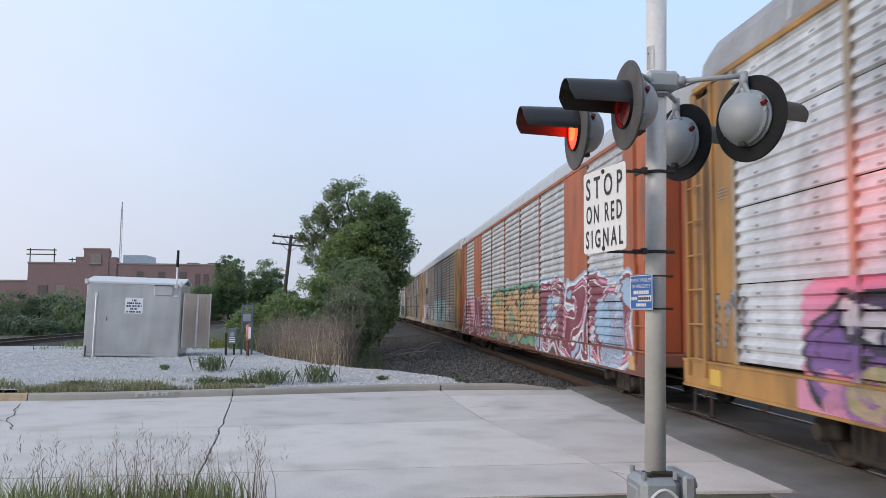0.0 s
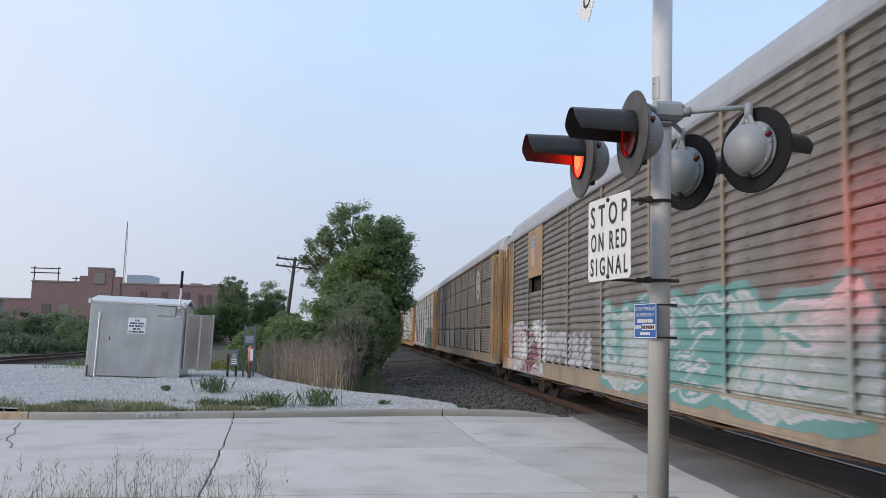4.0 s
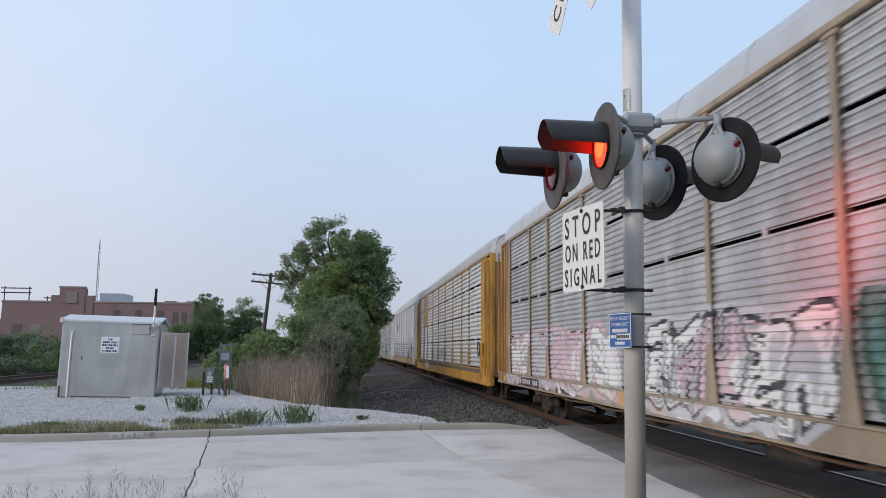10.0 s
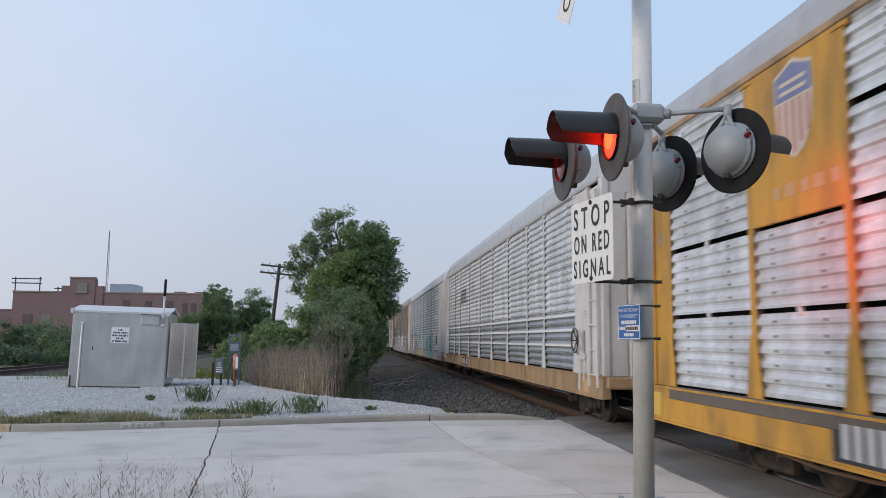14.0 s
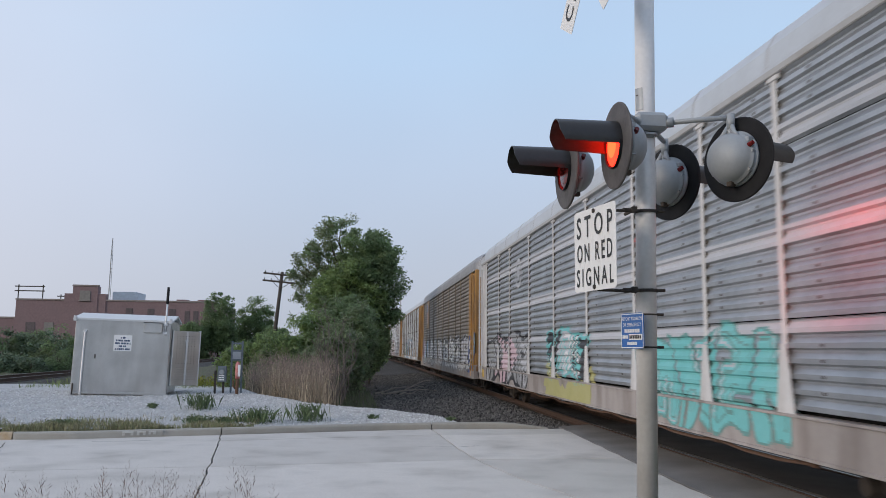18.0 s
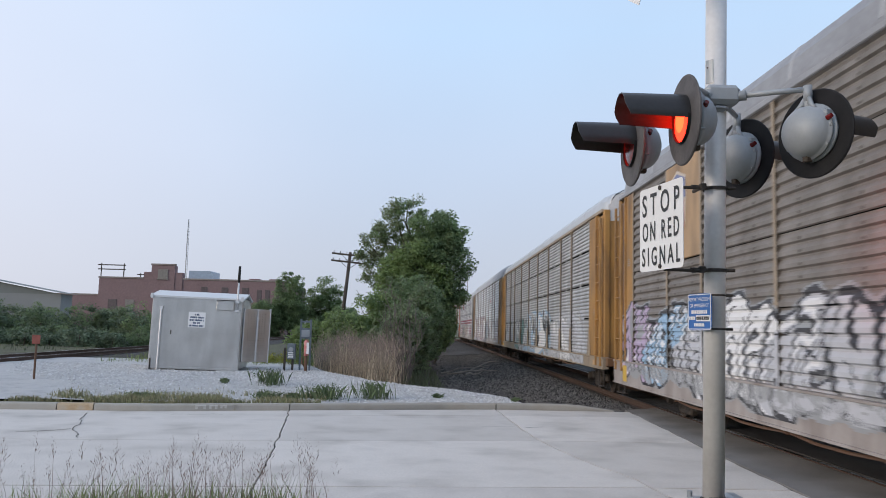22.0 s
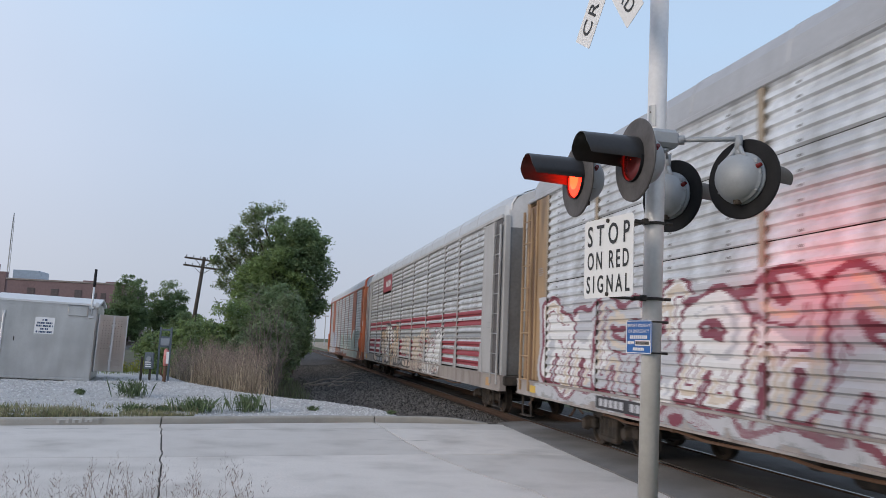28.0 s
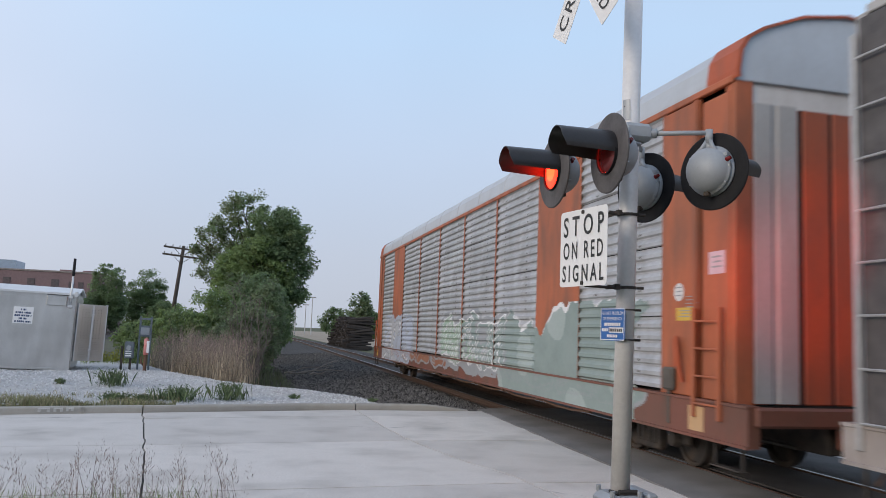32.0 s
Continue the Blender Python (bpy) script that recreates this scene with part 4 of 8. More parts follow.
def rib_x(z):
    """How far the corrugated side stands out at height z."""
    f = ((z - SILL1) / RIB) % 1.0
    if f < 0.16:
        return 0.0
    if f < 0.30:
        return RIB * 0.24 * (f - 0.16) / 0.14
    if f < 0.62:
        return RIB * 0.24
    return RIB * 0.24 * (1.0 - f) / 0.38


def rib_levels(z0, z1):
    out = [z0]
    k = math.floor((z0 - SILL1) / RIB) - 1
    while SILL1 + k * RIB < z1:
        for f in (0.0, 0.16, 0.30, 0.62):
            z = SILL1 + (k + f) * RIB
            if z0 + 1e-4 < z < z1 - 1e-4:
                out.append(z)
        k += 1
    return out + [z1]


def panel_mesh(w, z0, z1, material, key, store={}):
    k = (round(w, 3), round(z0, 3), round(z1, 3), key, RIB, RECESS)
    if k not in store:
        g = Mesh()
        zs = rib_levels(z0, z1)
        rows = [[(-SIDE + 0.040 + RECESS - rib_x(z), y, z) for y in (w / 2, 0.0, -w / 2)] for z in zs]
        g.grid(rows)
        # turned-in edges
        for e in (-w / 2, w / 2):
            pts = [(-SIDE + 0.040 + RECESS - rib_x(z), e, z) for z in zs]
            g.grid([pts, [(-SIDE + 0.10 + RECESS, e, z) for z in zs]])
        # small slots on the rib crests, in two columns: flat faces, hole shade as dark colour
        if RIB > 0.15:
            n0 = math.floor((z0 - SILL1) / RIB)
            for i in range(n0, n0 + int((z1 - z0) / RIB) + 2):
                za, zb = SILL1 + (i + 0.38) * RIB, SILL1 + (i + 0.56) * RIB
                if za > z0 + 0.02 and zb < z1 - 0.02:
                    x = -SIDE + 0.037 + RECESS - RIB * 0.24
                    for y in (-0.26 * w, 0.26 * w):
                        g.face([(x, y + 0.03, za), (x, y - 0.03, za), (x, y - 0.03, zb), (x, y + 0.03, zb)], 1)
        store[k] = g.data("side_panel", [material, DARKBROWN])
    return store[k]


ROOF_PROFILE = [(-1.60, 4.96), (-1.60, 5.08), (-1.565, 5.33), (-1.46, 5.51), (-1.22, 5.66), (-0.65, 5.88), (0, 5.97), (0.65, 5.88), (1.22, 5.66), (1.46, 5.51), (1.565, 5.33), (1.60, 5.08), (1.60, 4.96)]


def galv(name, tone, dirt, amount, rough=0.52, metal=0.72, var=0.24):
    return mat(name, tone, rough, metal=metal, spec=0.4, var=var, scale=1.3, fine=14, bump=0.10, dirt=dirt, dirt_amount=amount, streak=0.35, random=0.07)


def paint(name, tone, dirt=(0.10, 0.07, 0.05), amount=0.72):
    return mat(name, tone, 0.6, var=0.10, scale=1.1, fine=16, bump=0.06, dirt=dirt, dirt_amount=amount, streak=0.3, random=0.06)


GOLD = paint("faded_gold_paint", (0.42, 0.225, 0.065))
TAN = paint("faded_tan_paint", (0.40, 0.265, 0.145))
RUSTTAN = paint("rust_brown_end_paint", (0.20, 0.105, 0.05), (0.06, 0.045, 0.035), 0.8)
POSTTAN = paint("dusty_tan_post_paint", (0.355, 0.285, 0.205), (0.20, 0.17, 0.14), 0.75)
YELLOW = paint("railway_yellow_paint", (0.54, 0.285, 0.04))
ORANGE = paint("faded_orange_paint", (0.42, 0.12, 0.05))
ORANGE_DEEP = paint("deep_orange_paint", (0.40, 0.085, 0.03))
BROWNSILL = paint("brown_red_sill_paint", (0.20, 0.075, 0.05))
WHITE = paint("dirty_white_paint", (0.62, 0.61, 0.60), (0.34, 0.31, 0.28), 0.45)
PALEGREY = paint("pale_grey_paint", (0.42, 0.42, 0.42), (0.28, 0.26, 0.24), 0.45)
DIRTYSILL = paint("grimy_pale_sill_paint", (0.36, 0.325, 0.305), (0.15, 0.12, 0.10), 0.75)
REDPANEL = paint("dark_red_paint", (0.30, 0.045, 0.06), (0.2, 0.06, 0.06), 0.3)
ROOFGREY = galv("dull_roof_sheet", (0.43, 0.44, 0.46), (0.34, 0.34, 0.35), 0.4, 0.5, 0.3, 0.10)
ROOFWHITE = galv("pale_roof_sheet", (0.49, 0.52, 0.55), (0.42, 0.43, 0.44), 0.35, 0.5, 0.25, 0.08)
ROOFDARK = galv("grimy_roof_sheet", (0.33, 0.33, 0.34), (0.25, 0.25, 0.25), 0.5, 0.5, 0.3)
P_WHITE = galv("bright_galvanised_panel", (0.78, 0.79, 0.80), (0.34, 0.33, 0.31), 0.55)
P_GREY = galv("grey_galvanised_panel", (0.56, 0.56, 0.56), (0.33, 0.31, 0.29), 0.5)
P_MID = galv("dull_galvanised_panel", (0.68, 0.68, 0.68), (0.36, 0.34, 0.32), 0.5)
P_BROWN = galv("dust_browned_panel", (0.27, 0.245, 0.22), (0.17, 0.15, 0.13), 0.7, 0.58, 0.5)
P_DARK = galv("dark_grey_panel", (0.27, 0.275, 0.28), (0.20, 0.19, 0.18), 0.4, 0.45, 0.6)
P_LOWER = galv("slate_grey_lower_panel", (0.40, 0.415, 0.43), (0.42, 0.42, 0.42), 0.3, 0.40, 0.7)
DECK = mat("grimy_brown_deck_edge", (0.13, 0.11, 0.095), 0.8, var=0.2, scale=3)
# dark brown for post webs, slot faces and a brake housing
DARKBROWN = mat("dark_brown_web", (0.10, 0.088, 0.075), 0.85, var=0.3, scale=3)
# near-black for hollows: their inner shade is put into the colour
SHADEBLACK = mat("dark_car_interior", (0.012, 0.012, 0.012), 0.9, var=0.2)


def ladder_mesh(w, h, z0, n):
    g = Mesh()
    for y in (-w / 2, w / 2):
        g.box(-SIDE - 0.10, -SIDE - 0.05, y - 0.03, y + 0.03, z0, z0 + h, 0.006)
    for k in range(n):
        z = z0 + h * (k + 0.5) / n
        g.tube([(-SIDE - 0.085, -w / 2, z), (-SIDE - 0.085, w / 2, z)], 0.014, 6)
    return g


SHARED = {}


def shared(name, build, mats):
    if name not in SHARED:
        SHARED[name] = build().data(name, mats)
    return SHARED[name]


def wheel_mesh():
    g = Mesh()
    n = 28
    prof = [(0.05, -0.10), (0.05, -0.075), (0.10, -0.075), (0.13, -0.03), (0.32, -0.02), (0.335, -0.06), (0.385, -0.06), (0.385, 0.055), (0.415, 0.06), (0.415, 0.085), (0.33, 0.085), (0.32, 0.01), (0.13, 0.03), (0.05, 0.06)]
    g.grid([[(x, r * math.cos(2 * math.pi * k / n), r * math.sin(2 * math.pi * k / n)) for k in range(n)] for r, x in prof], closed=True)
    return g


def truck_mesh():
    g = Mesh()
    for s in (-1, 1):
        x0, x1 = (s * 0.92, s * 1.06) if s > 0 else (-1.06, -0.92)
        # arched side frame: two pedestals, a spring nest between them
        g.box(x0, x1, -1.12, -0.62, 0.30, 0.52, 0.04)
        g.box(x0, x1, 0.62, 1.12, 0.30, 0.52, 0.04)
        for a, b in ((-0.75, -0.25), (0.25, 0.75)):
            g.face([(x0, a, 0.50), (x0, b, 0.62), (x0, b, 0.72), (x0, a, 0.60)])
            g.face([(x1, a, 0.60), (x1, b, 0.72), (x1, b, 0.62), (x1, a, 0.50)])
        g.box(x0, x1, -0.70, 0.70, 0.55, 0.72, 0.04)
        g.box(x0, x1, -0.34, 0.34, 0.14, 0.26, 0.03)
        for y in (-0.36, 0.28):
            g.box(x0, x1, y, y + 0.08, 0.18, 0.62, 0.02)
        for y in (-0.18, 0.0, 0.18):
            g.tube([((x0 + x1) / 2, y, 0.24), ((x0 + x1) / 2, y, 0.56)], 0.07, 10)
        for y in (-0.865, 0.865):
            g.tube([(x0 if s < 0 else x1, y, 0.385), ((x0 if s < 0 else x1) + s * 0.10, y, 0.385)], [0.13, 0.10], 14)
    g.box(-0.95, 0.95, -0.2, 0.2, 0.42, 0.70, 0.03)
    for y in (-0.865, 0.865):
        g.tube([(-0.9, y, 0.385), (0.9, y, 0.385)], 0.075, 10)
    return g


def coupler_mesh():
    g = Mesh()
    g.box(-0.12, 0.12, -0.1, 0.55, 0.62, 0.88, 0.03)
    g.box(-0.19, 0.17, 0.36, 0.66, 0.56, 0.94, 0.05)
    g.tube([(-0.3, 0.1, 0.62), (-0.34, 0.4, 0.30), (-0.3, 0.62, 0.26)], 0.025, 8)
    g.tube([(-0.2, 0.0, 0.72), (-1.35, 0.05, 0.70), (-1.45, 0.12, 0.52)], 0.018, 8)
    return g


def underframe_mesh():
    g = Mesh()
    g.box(-0.38, 0.38, -HALF + 0.3, HALF - 0.3, 0.48, 0.95, 0.02)
    g.box(-1.50, 1.50, -HALF + 0.1, HALF - 0.1, 0.93, 1.02)
    for y in (-6.5, -4, -1.5, 1.5, 4, 6.5):
        g.box(-1.5, 1.5, y - 0.09, y + 0.09, 0.62, 0.93, 0.02)
    g.box(-1.25, -0.6, -2.6, -1.4, 0.45, 0.9, 0.06)
    g.tube([(-1.0, 2.2, 0.66), (-1.0, 3.8, 0.66)], 0.20, 16)
    g.tube([(-0.62, -HALF + 0.5, 0.55), (-0.62, HALF - 0.5, 0.55)], 0.03, 6)
    return g


def letter_strokes(rng, x0, w, h):
    """Random rounded strokes that read as one painted letter shape."""
    P = [(rng.uniform(0.05, 0.3), rng.uniform(0.0, 0.15)), (rng.uniform(0.0, 0.25), rng.uniform(0.8, 1.0)), (rng.uniform(0.6, 1.0), rng.uniform(0.75, 1.0)),
         (rng.uniform(0.7, 1.0), rng.uniform(0.0, 0.2)), (rng.uniform(0.3, 0.6), rng.uniform(0.4, 0.6)), (rng.uniform(0.6, 0.95), rng.uniform(0.4, 0.6))]
    forms = [(0, 1, 2, 5, 4), (1, 0, 3, 2), (0, 1, 4, 3), (1, 4, 2, 4, 3), (2, 1, 4, 5, 3, 0), (0, 1, 3, 2), (2, 1, 0, 3, 5, 4)]
    order = forms[rng.randint(len(forms))]
    pts = [(x0 + P[i][0] * w, P[i][1] * h) for i in order]
    return list(zip(pts, pts[1:]))


def letter_field(rng, Y, Z, y0, y1, z0, z1, letters):
    """Overlapping block letters: for each cell the signed distance to the topmost letter's edge and that letter's number."""
    length, h = y1 - y0, z1 - z0
    w = length / letters
    q = rng.uniform(0, 6.28, 4)
    k = min(1.0, h / 1.3)
    Y, Z = (Y + k * (0.13 * np.sin(2.6 * Z + q[0]) + 0.06 * np.sin(6.1 * Z + 2.2 * Y + q[1])), Z + k * (0.10 * np.sin(2.2 * Y + q[2]) + 0.05 * np.sin(5.3 * Y + 3 * Z + q[3])))
    best = np.full(Y.shape, 9.0)
    who = np.full(Y.shape, -1)
    union = np.full(Y.shape, 9.0)

    def box(u, v, cu, cv, hu, hv, r):
        a, b = np.abs(u - cu) - hu + r, np.abs(v - cv) - hv + r
        return np.hypot(np.maximum(a, 0), np.maximum(b, 0)) + np.minimum(np.maximum(a, b), 0) - r

    for i in rng.permutation(letters):
        slant, tilt = rng.uniform(-0.22, 0.28), rng.uniform(-0.10, 0.10)
        cu, cv = y0 + (i + 0.5) * w, z0 + h * (0.5 + rng.uniform(-0.05, 0.05))
        u = (Y - cu) + slant * (Z - cv) + 0.07 * np.sin(3.1 * Z + i)
        v = (Z - cv) - tilt * (Y - cu) + 0.05 * np.sin(4.0 * Y + 2 * i)
        hu, hv = w * rng.uniform(0.50, 0.62), h * rng.uniform(0.44, 0.52)
        d = box(u, v, 0, 0, hu, hv, 0.35 * hu)
        bar = 0.13 * hu
        kind = rng.randint(6)
        cuts = {0: [(0, -0.7 * hv, bar, 0.55 * hv)], 1: [(0, 0.7 * hv, bar, 0.55 * hv)], 2: [(0.75 * hu, 0.36 * hv, 0.6 * hu, 0.11 * hv), (0.75 * hu, -0.36 * hv, 0.6 * hu, 0.11 * hv)],
                3: [(0.05 * hu, 0.38 * hv, 0.30 * hu, 0.13 * hv), (0, -0.75 * hv, bar, 0.42 * hv)], 4: [(0.7 * hu, 0.40 * hv, 0.6 * hu, 0.10 * hv), (-0.7 * hu, -0.38 * hv, 0.6 * hu, 0.10 * hv)],
                5: [(-0.40 * hu, -0.75 * hv, 0.10 * hu, 0.5 * hv), (0.40 * hu, -0.75 * hv, 0.10 * hu, 0.5 * hv), (0, 0.8 * hv, 0.2 * hu, 0.25 * hv)]}[int(kind)]
        for a, b, c, e in cuts:
            d = np.maximum(d, -box(u, v, a, b, c, e, 0.8 * min(c, e)))
        take = d < 0.09
        best = np.where(take, d, best)
        who = np.where(take, i, who)
        union = np.minimum(union, d)
    best = np.where(who < 0, union, best)
    return best, who


def stroke_field(rng, Y, Z, y0, y1, z0, z1, letters):
    h, w = z1 - z0, (y1 - y0) / letters
    d = np.full(Y.shape, 9.0)
    for i in range(letters):
        for a, b in letter_strokes(rng, y0 + i * w + 0.06 * w, w * 0.88, h * 0.86):
            ux, uz = b[0] - a[0], b[1] - a[1]
            t = np.clip(((Y - a[0]) * ux + (Z - a[1] - z0 - 0.06 * h) * uz) / (ux * ux + uz * uz + 1e-9), 0, 1)
            d = np.minimum(d, np.hypot(Y - a[0] - t * ux, Z - z0 - 0.06 * h - a[1] - t * uz))
    return d


def graffiti(parent, y0, y1, z0, z1, seed, fills, edge, back=None, letters=5, thick=0.16, outline=0.05, half=False, solid=False, shine=None, halo=0.14, label="painted graffiti lettering"):
    """Spray paint on the corrugated side: cells that follow the ribs and the sill, coloured by a field of letter shapes.
    fills: paints along the piece; half: thin outlined tag; solid: one rolled-on field with a ragged edge."""
    rng = np.random.RandomState(seed)
    length, h = y1 - y0, z1 - z0
    zs = [z for z in np.arange(max(z0 - 0.15, SILL0 + 0.02), SILL1 - 0.001, 0.028)]
    if z1 > SILL1:
        top = rib_levels(SILL1, z1 + 0.2)
        fine = []
        for a, b in zip(top, top[1:]):
            n = max(1, int((b - a) / 0.028 + 0.5))
            fine += [a + (b - a) * k / n for k in range(n)]
        zs += [z for z in fine + [top[-1]] if z > z0 - 0.15]
    zs = sorted(set(round(z, 4) for z in zs))
    step = 0.027 if length < 9 else 0.034
    ys = np.arange(y0 - 0.25, y1 + 0.25, step)
    zc = np.array([(a + b) / 2 for a, b in zip(zs, zs[1:])])
    Y, Z = np.meshgrid(ys + step / 2, zc)
    ph = rng.uniform(0, 6.28, 8)
    wob = 0.035 * (np.sin(3.7 * Y + 2.1 * Z + ph[0]) * np.sin(5.3 * Z - 1.7 * Y + ph[1]) + 0.6 * np.sin(9.1 * Y + 6.3 * Z + ph[2]) * np.sin(7.7 * Z + ph[3]))
    patch = np.sin(1.3 * Y + 2.9 * Z + ph[4]) + np.sin(2.9 * Y - 1.9 * Z + ph[5])
    ne = len(fills)
    slots = list(fills) + [edge] + ([back] if back else [edge]) + ([shine] if shine else [edge])
    col = np.clip(((Y - y0) / length * ne + 0.3 * np.sin(Z * 4 + ph[6])), 0, ne - 0.01).astype(int)
    S_ = np.full(Y.shape, -1)
    if solid:
        side = np.maximum(y0 + 0.5 * np.sin(2.3 * Z + ph[7]) * (Z - 0.8) - Y, Y - y1 + 0.4 * np.sin(3.1 * Z) * (Z - 0.8)) + 4 * wob
        d = Z - z1 + 0.10 * np.sin(5 * Y + ph[7]) + 0.07 * np.sin(13 * Y) * np.sin(2.1 * Y) + 0.5 * np.maximum(0, np.sin(0.9 * Y + 1)) - 0.2 + wob
        S_[(d < outline * (0.6 + 0.6 * np.sin(3 * Y))) & (side < 0)] = ne
        inside = (d < 0) & (side < 0)
        S_[inside] = col[inside]
        rim = inside & (patch > 1.0)
        S_[rim] = ne + 1
    elif half:
        d = stroke_field(rng, Y, Z, y0, y1, z0, z1, max(2, int(letters * 1.3))) + wob
        e = np.abs(d - thick * 0.5)
        S_[e < thick * 0.4 + outline] = ne
        m = e < thick * 0.4
        S_[m] = col[m]
    else:
        d, who = letter_field(rng, Y, Z, y0, y1, z0, z1, letters)
        d = d + wob
        if back:
            S_[d < outline + halo] = ne + 1
        S_[d < outline] = ne
        m = d < -outline * 0.2
        tone = (col + np.where(who >= 0, who, 0) * (1 if ne > 2 else 0) * 0) % ne
        S_[m] = tone[m]
        S_[(np.abs(d + 2.6 * outline + 0.03) < 0.016) & (patch > -0.5)] = ne
        if shine:
            m = (d < -outline * 0.9) & (d > -outline * 2.0) & (patch > 0.2)
            S_[m] = ne + 2
        if back:
            m = (d < -outline * 2.2) & (patch < -0.9)
            S_[m] = ne + 1
    g = Mesh()

    flat = [any(a - step < y < b for a, b in FLATS) for y in ys]

    def skin(z, level):
        return -SIDE - 0.061 if z < SILL1 - 1e-3 else -SIDE - 0.017 if level else -SIDE + 0.034 + RECESS - rib_x(z)

    for j in range(len(zc)):
        za, zb = zs[j], zs[j + 1]
        if za < SILL1 - 1e-6 < zb:
            continue
        line = S_[j].tolist()
        i = 0
        while i < len(line):
            if line[i] < 0:
                i += 1
                continue
            k = i
            while k < len(line) and line[k] == line[i] and flat[k] == flat[i] and k - i < 60:
                k += 1
            ya, yb = ys[i], ys[k - 1] + step
            x0, x1 = skin(za + 1e-5, flat[i]), skin(zb - 1e-5, flat[i])
            g.face([(x0, yb, za), (x0, ya, za), (x1, ya, zb), (x1, yb, zb)], line[i])
            i = k
    return tagged(part("graffiti", g, slots, parent, label), kind="stuff")


def spray(name, c):
    return mat("spray_" + name, c, 0.55, var=0.12, scale=2.0, fine=12, bump=0.0, dirt=tuple(0.6 * v + 0.12 for v in c), dirt_amount=0.35)


YELLOWPLATE = spray("bright_yellow", (0.62, 0.40, 0.05))
S = {k: spray(k, c) for k, c in dict(
    black=(0.03, 0.03, 0.035), white=(0.72, 0.72, 0.72), maroon=(0.20, 0.045, 0.07), purple=(0.20, 0.10, 0.30), pink=(0.62, 0.26, 0.40), cyan=(0.16, 0.50, 0.50),
    teal=(0.13, 0.30, 0.28), green=(0.05, 0.115, 0.085), lime=(0.22, 0.42, 0.16), mint=(0.12, 0.31, 0.19), olive=(0.42, 0.40, 0.17), ochre=(0.54, 0.335, 0.165), sky=(0.30, 0.46, 0.62), silver=(0.48, 0.49, 0.52), cream=(0.60, 0.52, 0.43),
    grey=(0.30, 0.31, 0.32), blue=(0.06, 0.12, 0.35), lilac=(0.45, 0.36, 0.50), palepink=(0.60, 0.45, 0.50), oldblue=(0.17, 0.20, 0.36), oldred=(0.50, 0.20, 0.18), palegreen=(0.30, 0.40, 0.31), paleblue=(0.42, 0.46, 0.55), oldorange=(0.30, 0.12, 0.06), sage=(0.24, 0.30, 0.28), sage2=(0.34, 0.40, 0.38), red=(0.45, 0.05, 0.05)).items()}


FLATS = []   # stretches of the side in hand that are flat sheets and posts


